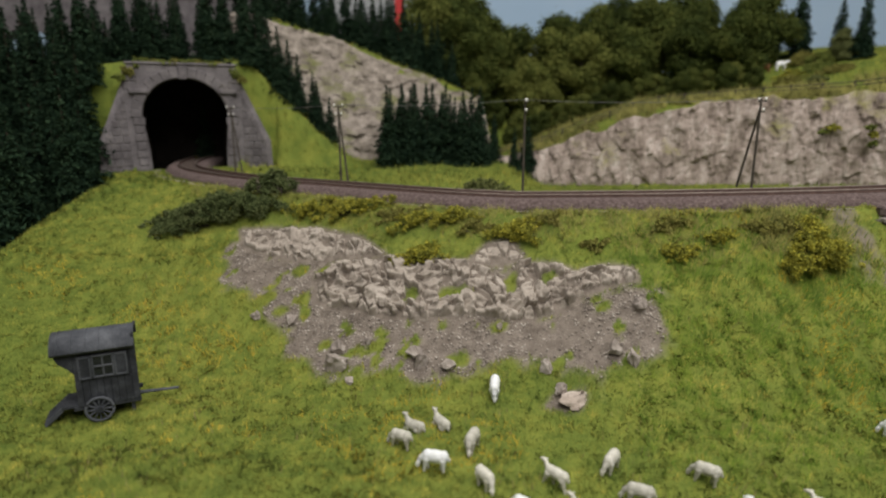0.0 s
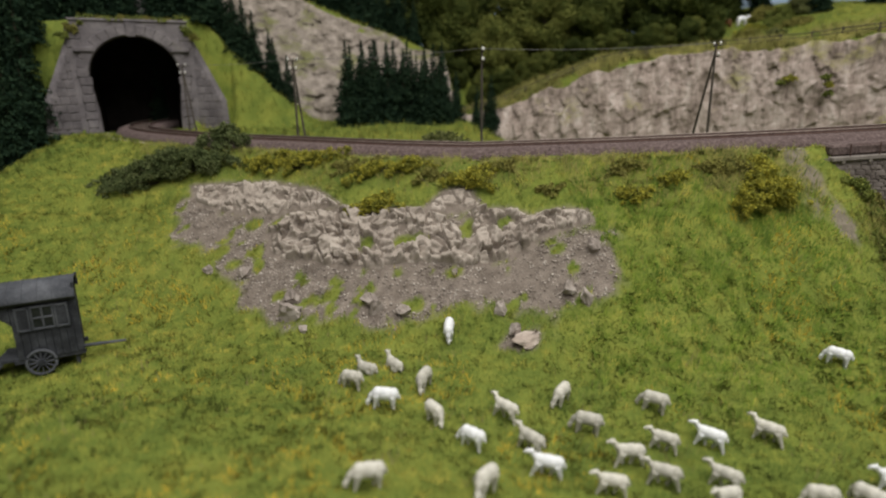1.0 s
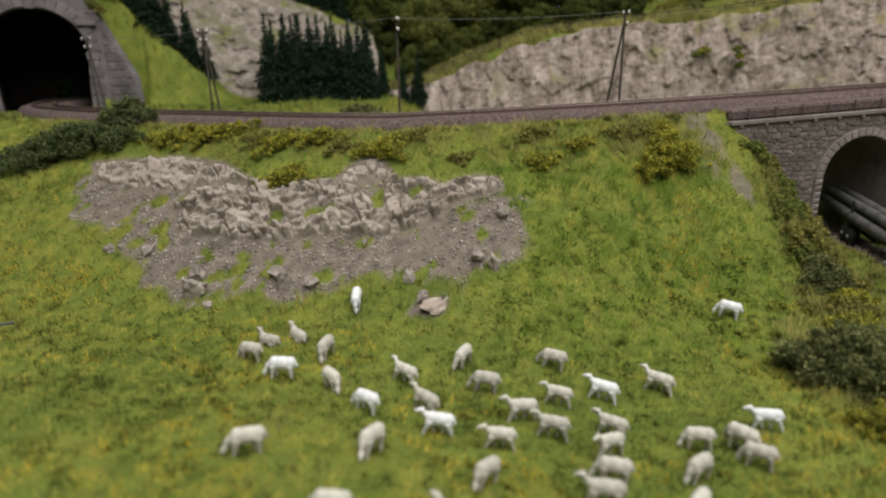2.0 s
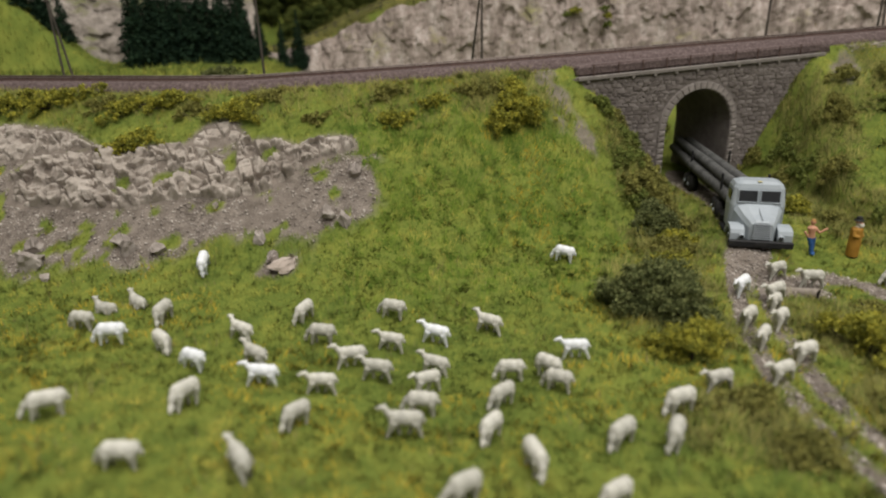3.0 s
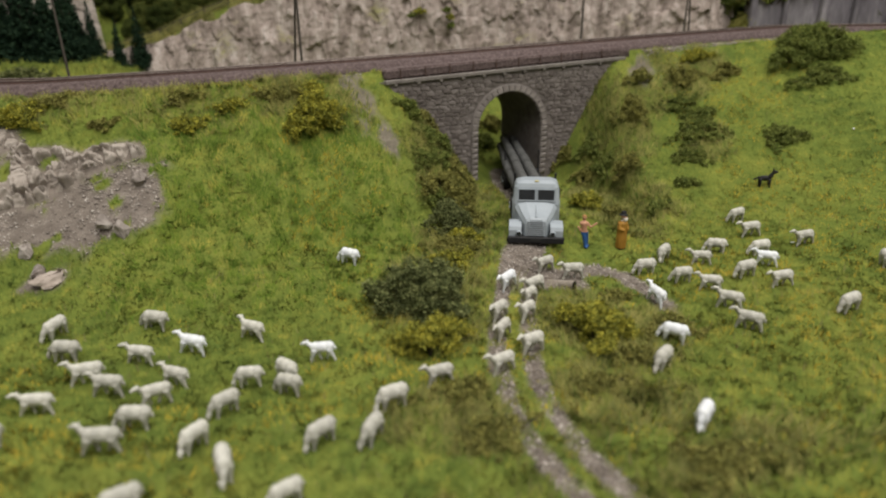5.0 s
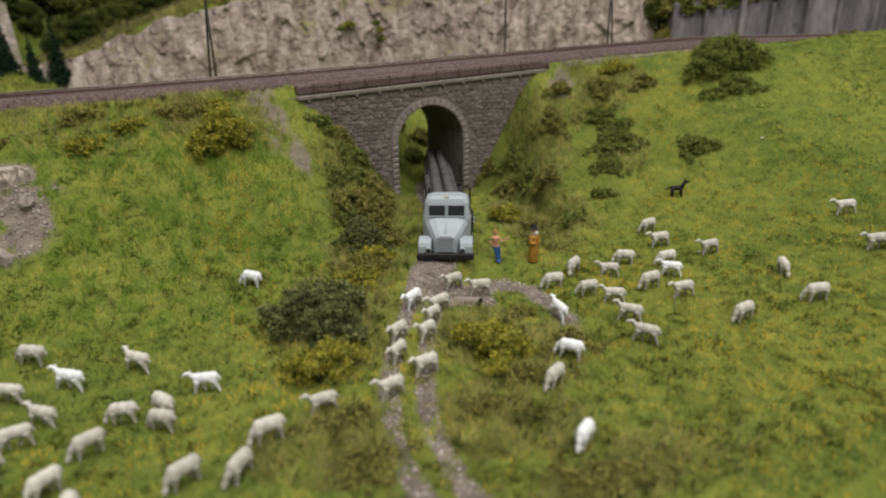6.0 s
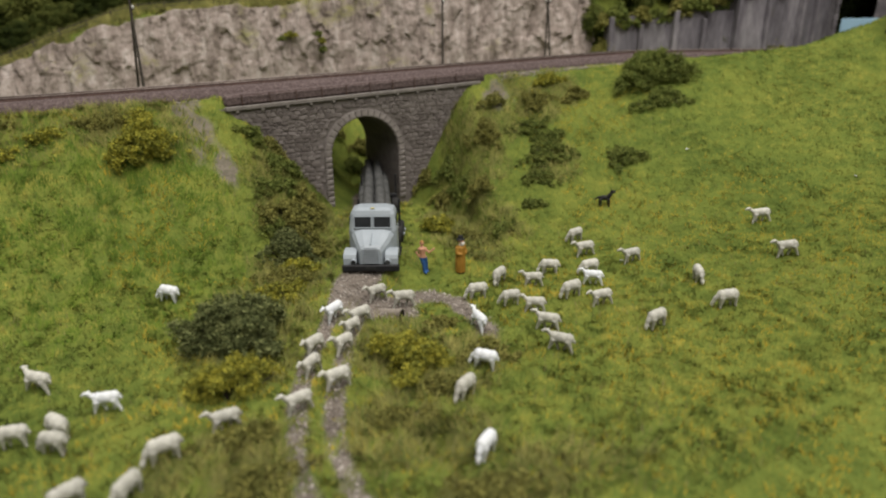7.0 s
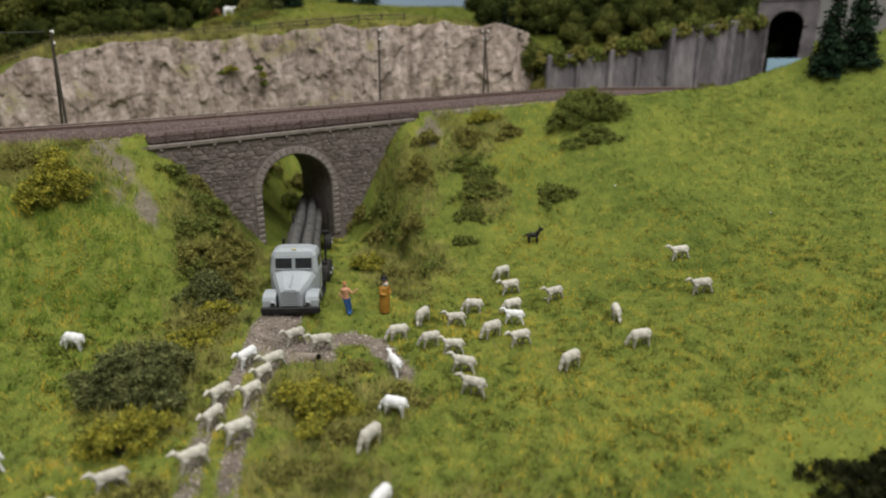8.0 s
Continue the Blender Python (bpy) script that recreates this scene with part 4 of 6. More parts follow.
def boulder_mesh(seed, flat=0.95, material=None):
    """A split stone: the hull of a few points, its edges a little worn."""
    r = random.Random(seed)
    bm = bmesh.new()
    for k in range(14):
        d = Vector((r.gauss(0, 1), r.gauss(0, 1), r.gauss(0, 1))).normalized() * r.uniform(0.65, 1.15)
        bm.verts.new((d.x, d.y, d.z * flat))
    made = bmesh.ops.convex_hull(bm, input=bm.verts[:])
    bm.verts.ensure_lookup_table()
    bmesh.ops.delete(bm, geom=[w for w in bm.verts if not w.link_faces], context="VERTS")
    bmesh.ops.dissolve_limit(bm, angle_limit=0.25, verts=bm.verts[:], edges=bm.edges[:])
    bmesh.ops.bevel(bm, geom=bm.edges[:], offset=0.05, segments=1, affect="EDGES")
    bmesh.ops.triangulate(bm, faces=bm.faces[:])
    bmesh.ops.subdivide_edges(bm, edges=bm.edges[:], cuts=2, use_grid_fill=True)
    bm.normal_update()
    for w in bm.verts:
        q = noise.noise(w.co * 2.3 + Vector((seed * 7, 0, 0))) + 0.5 * noise.noise(w.co * 5.5 + Vector((0, seed * 3, 0)))
        w.co += w.normal * q * 0.22
    g = Geo()
    bm.verts.index_update()
    g.add([w.co for w in bm.verts], [[w.index for w in q.verts] for q in bm.faces])
    bm.free()
    return g.mesh("boulder", material or M_BOULDER)


def build_boulders():
    shapes = [boulder_mesh(k) for k in range(6)]
    spots = [(-55, 292, 7.0, 6.2), (-57, 301, 4.4, 4.8), (-48, 282, 2.5, 2), (-111, 337, 3.2, 2.6), (-87, 328, 4, 3.5), (-15, 291, 4.5, 4), (-11, 287, 4, 5),
             (3, 282, 4.2, 3.6), (62, 256, 8.2, 3.8), (56, 263, 4, 3), (51, 275, 4, 4.4), (85, 276, 4.0, 5.2), (-40, 305, 2.5, 2.2), (103, 296, 4, 4.5), (93, 271, 3.8, 5.6), (30, 300, 2.2, 2)]
    for k, (x, y, w, h) in enumerate(spots):
        ob = new("boulder", shapes[k % 6] if k != 8 else boulder_mesh(31, 0.6, M_BOULDER_PINK))
        ob.matrix_basis = pose(x * K, y * K, (gz(x, y) + h * 0.55) * K, 0, 0, k * 67) @ Matrix.Diagonal((w * 1.2, w * 0.95, h * 1.35, 1))
        tagged(ob, "pale beige angular boulder lying in the scree" if k != 8 else "broad flat pinkish boulder sunk in the grass", "boulder", "boulders below the outcrop")


build_boulders()


def build_gravel():
    n = 150000
    x, y = rng.uniform(-160, 125, n), rng.uniform(255, 395, n)
    big = rng.random(n) ** 6
    keep = (soil_mask(x, y) > 0.55) & (np.maximum(inside_by(x, y, MAIN_LEDGE), np.maximum(inside_by(x, y, UPPER_LEDGE), inside_by(x, y, HIGH_FOLD))) < -1)
    keep &= (big < 0.35) | (rng.random(n) < 0.5)
    clump = fbm(x, y, 30, 2)
    keep &= rng.random(n) < 0.45 + 0.55 * sstep(0.4, 0.62, clump)
    x, y, r = x[keep], y[keep], 0.16 + 0.85 * big[keep]
    tagged(new("scree", stones_mesh("scree", x, y, ground_z(x, y) + 0.2 * r, r, M_PEBBLE)), "loose beige gravel and pebbles below the outcrop", "scree", kind="stuff")
    n = 60000
    x, y = rng.uniform(195, 365, n), rng.uniform(20, 350, n)
    keep = (soil_mask(x, y) > rng.uniform(0.3, 0.8, n)) & ((y < 290) | (x > 262))
    x, y = x[keep], y[keep]
    r = 0.2 + 0.75 * rng.random(len(x)) ** 3
    tagged(new("road_gravel", stones_mesh("road_gravel", x, y, ground_z(x, y) + 0.2 * r, r, M_PEBBLE)), "loose pinkish gravel in the cart ruts", "gravel", kind="stuff")


build_gravel()


# ---- tunnels and walls ----
def horseshoe(r, spring, foot, n=20):
    """Half-outline points of a tunnel mouth from left foot over the crown to the right foot."""
    pts = [(-foot, 0), (-foot * 1.02, spring * 0.4)]
    pts += [(-r * math.cos(a), spring + r * 0.95 * math.sin(a)) for a in np.linspace(0, math.pi, n)]
    return pts + [(foot * 1.02, spring * 0.4), (foot, 0)]


def tunnel_portal(name, x, y, z, rz, r, spring, foot, width, height, label, wings=True):
    p = thing(name, x, y, z, rz, label, "tunnel portal")
    inner = horseshoe(r, spring, foot)
    n = len(inner)
    # face slab round the mouth
    g = Geo()
    hw = width / 2
    outer = []
    for a, b in inner:
        ang = math.atan2(b - spring * 0.5, a)
        k = min(hw / max(1e-6, abs(math.cos(ang))), (height - spring * 0.5) / max(1e-6, math.sin(ang)) if math.sin(ang) > 0 else 1e9)
        outer.append((k * math.cos(ang), spring * 0.5 + k * math.sin(ang)))
    outer[0], outer[-1] = (-hw, 0), (hw, 0)
    lay = [[(a, d, b) for a, b in ring] for d in (0, 14) for ring in (inner, outer)]
    g.add([q for ring in lay for q in ring], [])
    for i in range(n - 1):
        g.f += [(i, i + 1, n + i + 1, n + i), (2 * n + i, 3 * n + i, 3 * n + i + 1, 2 * n + i + 1), (i, 2 * n + i, 2 * n + i + 1, i + 1), (n + i, n + i + 1, 3 * n + i + 1, 3 * n + i)]
    part("portal_face", g, M_PORTAL, p, "mottled grey masonry face")
    # ring stones, scaled to the mouth
    k, rs = 17, r / 40.5
    for i in range(k):
        a = math.pi * (i + 0.5) / k
        w = math.pi * (r + 5 * rs) / k * 0.95
        m = Matrix.Translation((-(r + 5 * rs) * math.cos(a), -0.6, spring + (r * 0.95 + 5 * rs) * math.sin(a))) @ Matrix.Rotation(a - math.pi / 2, 4, "Y")
        part("ring_stone", Geo().box(0, 0, 0, w, 2.6, (10 if i != 8 else 13) * rs, 0.6 * rs, m, 1.06), M_PORTAL, p)
    for sx in (-1, 1):
        for j in range(int(spring // 8)):
            part("jamb_stone", Geo().box(sx * (foot + (7.0 if wings else 5.5) * rs + j * 0.1 * rs), -0.5, 4 + 8 * j, (9 if j % 2 else 11) * rs, 2.4, 7.5, 0.6), M_PORTAL, p)
        # a capital block and the courses beside it
        if wings:
            part("impost", Geo().box(sx * (hw - 13), -1.5, spring + r * 0.62, 17, 6, 4.5, 0.8), M_PORTAL, p)
        for j in range(int(height // 7.5) - 1):
            o = 3 if j % 2 else 0
            for q in range(2):
                bx = hw - 6.5 - 12.5 * q + o * (1 if q else 0)
                bz = 3.8 + 7.5 * j
                lim = r + 11 if bz < spring else math.sqrt(max(0, (r + 11) ** 2 - (bz - spring) ** 2))
                if bx - 6 > lim:
                    part("course_stone", Geo().box(sx * bx, -0.1, bz, 12, 1.6, 7.0, 0.5), M_PORTAL, p)
        if wings:
            # raked wing wall, splayed outwards
            run, splay, t = 14.0, 25.0, 5.0
            h0, h1 = height * 0.95, height * 0.3
            q = []
            for s, h in ((0, h0), (1, h1)):
                for o in (0, t):
                    bx, by = sx * (hw - 3 + splay * s + o), -run * s + 1
                    q += [(bx, by, -14), (bx + sx * -0.06 * h, by + 0.05 * h, h)]
            w = part("wing_wall", Geo().add(q, [(0, 1, 5, 4), (2, 3, 7, 6), (1, 3, 7, 5), (4, 5, 7, 6), (0, 1, 3, 2), (0, 2, 6, 4)]), M_PORTAL, p)
            ang = math.atan2(-run, sx * splay)
            for j in range(11):
                bz = 4 + 7.6 * j
                reach = min(1.0, (h0 - bz) / (h0 - h1)) * math.hypot(run, splay)
                c0 = 2.0
                while c0 < reach - 5:
                    ln = min(reach - c0, 9 + 4 * ((j * 7 + int(c0)) % 3) / 2)
                    m = Matrix.Translation((sx * (hw - 3) - sx * 0.06 * bz, 1 + 0.05 * bz, bz)) @ Matrix.Rotation(ang, 4, "Z")
                    part("wing_stone", Geo().box(c0 + ln / 2, 0, 0, ln - 0.8, 1.6, 7.0, 0.5, m), M_PORTAL, w)
                    c0 += ln
    part("coping", Geo().box(0, 3.5, height + 0.8, width - 6, 10, 2.6, 0.8), M_PORTAL, p)
    # the bore, its unlit depth put into a near-black colour
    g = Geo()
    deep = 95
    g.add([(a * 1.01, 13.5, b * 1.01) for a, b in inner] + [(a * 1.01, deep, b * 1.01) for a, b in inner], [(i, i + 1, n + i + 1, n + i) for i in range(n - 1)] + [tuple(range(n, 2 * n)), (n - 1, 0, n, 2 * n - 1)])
    part("bore", g, M_DARK, p, "near-black tunnel lining, its darkness put in the colour")
    return p


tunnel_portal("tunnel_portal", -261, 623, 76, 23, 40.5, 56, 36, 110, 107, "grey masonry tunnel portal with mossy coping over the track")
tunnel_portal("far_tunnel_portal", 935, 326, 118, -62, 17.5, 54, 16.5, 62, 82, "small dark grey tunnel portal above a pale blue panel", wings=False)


def build_retaining_wall():
    w = thing("retaining_wall", label="long grey weathered concrete retaining wall with buttresses beside the track", category="wall")
    pts = [(640, 406), (705, 382), (768, 357), (850, 340), (918, 345)]
    tops = [136, 142, 164, 174, 182]
    for k in range(len(pts) - 1):
        (ax, ay), (bx, by) = pts[k], pts[k + 1]
        L = math.hypot(bx - ax, by - ay)
        m = Matrix.Translation((ax, ay, 0)) @ Matrix.Rotation(math.atan2(by - ay, bx - ax), 4, "Z")
        g = Geo().add([m @ Vector(q) for q in [(0, 0, 70), (L, 0, 70), (L, 8, 70), (0, 8, 70), (0, 3, tops[k]), (L, 3, tops[k + 1] - (20 if k == 1 else 0)), (L, 11, tops[k + 1] - (20 if k == 1 else 0)), (0, 11, tops[k])]],
                      [(0, 1, 5, 4), (1, 2, 6, 5), (2, 3, 7, 6), (3, 0, 4, 7), (4, 5, 6, 7), (0, 3, 2, 1)])
        part("wall_panel", g, M_WALL2, w)
        part("buttress", Geo().box(2, -1, 70 + (tops[k] - 70) / 2, 6, 8, tops[k] - 68, 1.0, m, 0.85), M_WALL2, w)
        part("buttress", Geo().box(L * 0.5, 0, 66 + (tops[k] - 70) / 2, 5, 6, tops[k] - 74, 1.0, m, 0.85), M_WALL2, w)
    single("blue_panel", Geo().box(0, 0, 9, 34, 3, 34, 0.5), M_BLUE, 915, 311, 110, -62, "pale blue painted panel below the far tunnel", "panel")


build_retaining_wall()


def build_viaduct():
    v = thing("upper_viaduct", -440, 905, 120, 6, "grey arched viaduct wall half hidden behind dark spruces", "viaduct")
    for k in range(3):
        x = -150 + 150 * k
        pts = [(x - 75, 0), (x - 42, 0)] + [(x - 42 * math.cos(a), 90 + 42 * math.sin(a)) for a in np.linspace(0, math.pi, 15)] + [(x + 42, 0), (x + 75, 0), (x + 75, 175), (x - 75, 175)]
        n = len(pts)
        g = Geo()
        g.v = [(a, 0, b) for a, b in pts] + [(a, 30, b) for a, b in pts]
        g.f = [(i, (i + 1) % n, (i + 1) % n + n, i + n) for i in range(n)]
        for o in (0, n):
            g.f += [(o, 1 + o, 2 + o, n - 1 + o), (16 + o, 17 + o, 18 + o, 19 + o)]
            g.f += [(2 + j + o, 3 + j + o, n - 1 + o) for j in range(7)] + [(2 + j + o, 3 + j + o, n - 2 + o) for j in range(7, 14)] + [(9 + o, n - 2 + o, n - 1 + o)]
        part("arch_bay", g, M_PORTAL, v)
    part("parapet", Geo().box(0, 15, 180, 460, 36, 12, 1.5), M_PORTAL, v)


build_viaduct()


# ---- telegraph poles and wires ----
def telegraph_pole(x, y, z, h, strut, rz, label):
    p = thing("telegraph_pole", x, y, z, rz, label, "telegraph pole", "poles along the railway")
    part("mast", Geo().tube([(0, 0, -3), (0, 0, h)], [0.95, 0.7], 8), M_POLE, p)
    if strut:
        part("strut", Geo().tube([(strut, 0, -3), (0.4 * (1 if strut > 0 else -1), 0, h - 7)], [0.9, 0.7], 8), M_POLE, p)
    for k, zz in enumerate((h - 1.6, h - 8.5)):
        arm = part("cross_arm", Geo().box(0, -0.9, zz, 8.4 if k == 0 else 5.6, 0.9, 0.9, 0.15), M_POLE, p)
        for sx in (-1, 1):
            part("insulator", Geo().tube([(sx * (3.5 if k == 0 else 2.3), -0.9, zz + 0.4), (sx * (3.5 if k == 0 else 2.3), -0.9, zz + 2.6)], [0.75, 0.55], 8), M_INSUL, arm, "white porcelain insulator", True)
    return p


POLES = [(-204, 590, 82, 60, 6.5, 0), (-88, 516, 81, 62, 6.0, 5), (60, 449, 82, 64, 0, 75), (213, 412, 88, 58, 17, 97), (443, 397, 98, 56, 0, 65), (554, 398, 101, 56, 6, 0)]
for x, y, z, h, strut, rz in POLES:
    telegraph_pole(x, y, z, h, strut, rz, "thin brown wooden telegraph pole with white insulators" + (" and a strut" if strut else ""))


def build_wires():
    for (ax, ay, az, ah, *_), (bx, by, bz, bh, *_) in zip(POLES[:3], POLES[1:4]):
        for d in (-3,):
            pts = [(ax + (bx - ax) * s + d, ay + (by - ay) * s, az + ah + (bz + bh - az - ah) * s - 4 * 2.2 * s * (1 - s)) for s in np.linspace(0, 1, 13)]
            single("telegraph_wire", Geo().tube(pts, 0.16, 5), M_WIRE, label="thin grey wire hung between telegraph poles", category="wire", group="wires")


build_wires()


# ---- the lorry with its long timber load ----
def wheel(parent, x, y, r, w, side):
    t = part("wheel", Geo().tube([(x - w / 2, y, r), (x - w * 0.3, y, r), (x + w * 0.3, y, r), (x + w / 2, y, r)], [r * 0.88, r, r, r * 0.88], 20), M_TYRE, parent, "black ribbed tyre", True)
    part("rim", Geo().tube([(x + side * w * 0.42, y, r), (x + side * w * 0.56, y, r)], [r * 0.55, r * 0.45], 14), M_BLACK, t)
    part("hub", Geo().tube([(x + side * w * 0.5, y, r), (x + side * w * 0.68, y, r)], [r * 0.2, r * 0.16], 10), M_GREY, t)


def build_lorry():
    ang = -30
    t = thing("timber_lorry", 290.8, 211.0, gz(291, 214) - 0.3, ang, "grey toy bonnet lorry with black bumper and long timber trailer", "lorry", tilt=(0, 0))
    part("bumper", Geo().box(0, 0.6, 3.6, 30, 2.2, 3.6, 0.5), M_BLACK, t, "black bumper bar")
    part("number_plate", Geo().box(0, -0.6, 3.7, 5.2, 0.3, 1.6, 0.1), M_TYRE, t, "dark blank plate")
    # bonnet: narrow nose, swelling to the cab
    secs = [(1.8, 5.6, 5.0, 14.2, 0.8), (3.0, 6.4, 5.0, 15.4, 1.6), (8, 8.4, 5, 16.9, 2.0), (15.5, 11.4, 5, 20.2, 2.2)]
    g, rings = Geo(), []
    for y, w, z0, z1, c in secs:
        rings.append([(-w, y, z0), (-w, y, z1 - 3.2), (-w * 0.86, y, z1 - 1.0), (-w * 0.5, y, z1), (w * 0.5, y, z1), (w * 0.86, y, z1 - 1.0), (w, y, z1 - 3.2), (w, y, z0)])
    n = 8
    g.v = [q for r in rings for q in r]
    g.f = [(k * n + i, k * n + (i + 1) % n, (k + 1) * n + (i + 1) % n, (k + 1) * n + i) for k in range(3) for i in range(n)] + [tuple(range(n)), tuple(3 * n + i for i in range(n))]
    bonnet = part("bonnet", g, M_GREY, t)
    part("bonnet_ridge", Geo().tube([(0, 2.6, 15.6), (0, 8, 17.5), (0, 15.4, 19.5)], 0.35, 6), M_GREY, bonnet)
    gr = part("grille", Geo().box(0, 1.6, 9.6, 9.0, 0.9, 8.8, 0.4, None, 0.8), M_BLACK, bonnet, "dark recessed grille")
    for k in range(8):
        part("grille_bar", Geo().box(0, 1.0, 6.2 + 1.05 * k, 9.2 - 0.24 * k, 0.7, 0.46, 0.1), M_GREY, gr)
    for sx in (-1, 1):
        # mudguards with headlights on their noses
        prof = [(0.9, 5.0), (0.9, 8.6), (1.8, 10.4), (5.0, 11.6), (10.5, 11.6), (13.6, 10.2), (15.6, 7.2), (16.4, 4.6), (14.6, 4.6), (13.2, 6.5), (10.2, 9.4), (6.4, 9.4), (3.8, 8.0), (2.6, 5.0)]
        mg = part("mudguard", Geo().prism(prof, 6.6, "x", 7.6 if sx > 0 else -14.2), M_GREY, t)
        part("headlight", Geo().tube([(sx * 8.9, 2.0, 7.0), (sx * 8.9, 0.2, 7.0)], [1.5, 1.65], 14), M_GREY, mg, "", True)
        part("headlight_lens", Geo().tube([(sx * 8.9, 0.25, 7.0), (sx * 8.9, 0.0, 7.0)], [1.25, 1.0], 14), M_GLASS, mg, "dark glassy lens")
        wheel(t, sx * 11.2, 8.2, 5.6, 4.0, sx)
    # cab
    w, y0, y1, zb, zw, zt = 12.8, 15.5, 31.5, 6.0, 21.0, 31.0
    secs = [(zb, 12.4, y0, y1), (zw - 2, 12.8, y0, y1), (zt - 3.2, 12.0, y0 + 1.8, y1 - 0.2), (zt - 1.2, 11.0, y0 + 2.6, y1 - 0.8), (zt, 8.6, y0 + 5, y1 - 3)]
    g, n = Geo(), 12
    for z, hw, a, b in secs:
        c = 1.8
        g.v += [(-hw, a + c, z), (-hw + c * 0.4, a + c * 0.4, z), (-hw + c, a, z), (hw - c, a, z), (hw - c * 0.4, a + c * 0.4, z), (hw, a + c, z), (hw, b - c, z), (hw - c * 0.4, b - c * 0.4, z), (hw - c, b, z), (-hw + c, b, z), (-hw + c * 0.4, b - c * 0.4, z), (-hw, b - c, z)]
    g.f = [(k * n + i, k * n + (i + 1) % n, (k + 1) * n + (i + 1) % n, (k + 1) * n + i) for k in range(4) for i in range(n)] + [tuple(range(n)), tuple(4 * n + i for i in range(n))]
    cab = part("cab", g, M_GREY, t)
    for sx in (-1, 1):
        a = math.atan2(1.8, 8.8)
        m = Matrix.Translation((sx * 5.2, y0 + 0.72, 23.9)) @ Matrix.Rotation(-a, 4, "X")
        wi = part("windscreen", Geo().box(0, 0, 0, 8.8, 0.5, 5.6, 0.25, m), M_GLASS, cab, "dark glass pane")
        for dx, dz, bw, bh in ((0, 3.05, 9.6, 0.5), (0, -3.05, 9.6, 0.5), (-4.6, 0, 0.5, 6.4), (4.6, 0, 0.5, 6.4)):
            part("window_frame", Geo().box(dx, -0.2, dz, bw, 0.6, bh, 0.15, m), M_GREY, wi)
        part("side_window", Geo().box(sx * 12.5, 22.5, 23.6, 0.7, 7.0, 5.4, 0.25), M_GLASS, cab, "dark glass pane")
        part("cab_door", Geo().box(sx * 12.75, 22.5, 13.6, 0.5, 9.0, 13.0, 0.3), M_GREY, cab)
        part("door_handle", Geo().box(sx * 13.1, 25.8, 18.2, 0.5, 1.8, 0.5, 0.15), M_CHROME, cab)
        part("running_board", Geo().box(sx * 12.6, 24, 4.6, 4.0, 13, 1.0, 0.3), M_BLACK, t)
        part("fuel_tank", Geo().box(sx * 11.0, 38, 6.2, 5.0, 9.0, 5.4, 1.0), M_BLACK, t)
        for y in (52, 60.5):
            wheel(t, sx * 11.4, y, 5.8, 5.2, sx)
    part("roof_marker", Geo().box(0, 19.4, 30.9, 2.2, 1.2, 0.5, 0.2), M_YELLOW, cab, "small yellow marker lamp")
    part("chassis", Geo().box(-4.2, 42, 8, 1.6, 58, 3, 0.3).box(4.2, 42, 8, 1.6, 58, 3, 0.3).box(0, 68, 8, 10, 1.6, 3, 0.3), M_BLACK, t)
    part("bunk", Geo().box(0, 52, 12.5, 25, 3.4, 2.4, 0.4), M_BLACK, t, "black timber bunk")
    for sx in (-1, 1):
        part("stake", Geo().box(sx * 12.0, 52, 20, 1.2, 1.6, 15, 0.2), M_BLACK, t)
    # the trailer runs on through the arch, a little off the lorry's line
    d = thing("timber_trailer", 290.8 + 0.45 * 118, 211.0 + 0.893 * 118, gz(344, 316) - 0.3, -23.5, "black two-axle pole trailer under the logs", "trailer")
    part("trailer_frame", Geo().box(-4, 10, 8, 1.6, 44, 3, 0.3).box(4, 10, 8, 1.6, 44, 3, 0.3), M_BLACK, d)
    part("trailer_bunk", Geo().box(0, 8, 12.5, 25, 3.4, 2.4, 0.4), M_BLACK, d)
    for sx in (-1, 1):
        part("stake", Geo().box(sx * 12.0, 8, 20, 1.2, 1.6, 15, 0.2), M_BLACK, d)
        for y in (3, 13):
            wheel(d, sx * 11.0, y, 5.8, 5.0, sx)
    # logs
    a, b = Vector((290.8 + 0.5 * 36, 211.0 + 0.866 * 36, 0)), Vector((290.8 + 0.415 * 200, 211.0 + 0.91 * 200, 0))
    u = (b - a).normalized()
    s = Vector((u.y, -u.x, 0))
    for k, (off, h, r) in enumerate([(-7.8, 17.2, 3.6), (-0.4, 17.0, 3.6), (7.2, 17.1, 3.5), (-4.4, 23.2, 3.4), (3.2, 23.2, 3.4)]):
        e = a + s * off + u * (k % 3 - 1) * 2.5
        f = b + s * off * 0.92 + u * (k * 5 % 7 - 3) * 3
        pts = [tuple(e.lerp(f, q) + Vector((0.4 * math.sin(9 * q + k), 0, h + 0.3 * math.sin(7 * q + 2 * k)))) for q in np.linspace(0, 1, 14)]
        o = thing("log", *pts[0], label="long dark grey weathered log on the lorry", category="log", group="logs on the lorry")
        part("bark", Geo().tube([tuple(np.array(q) - np.array(pts[0])) for q in pts], [r * (1 - 0.12 * q / 13) for q in range(14)], 14), M_LOG, o, "", True)


build_lorry()


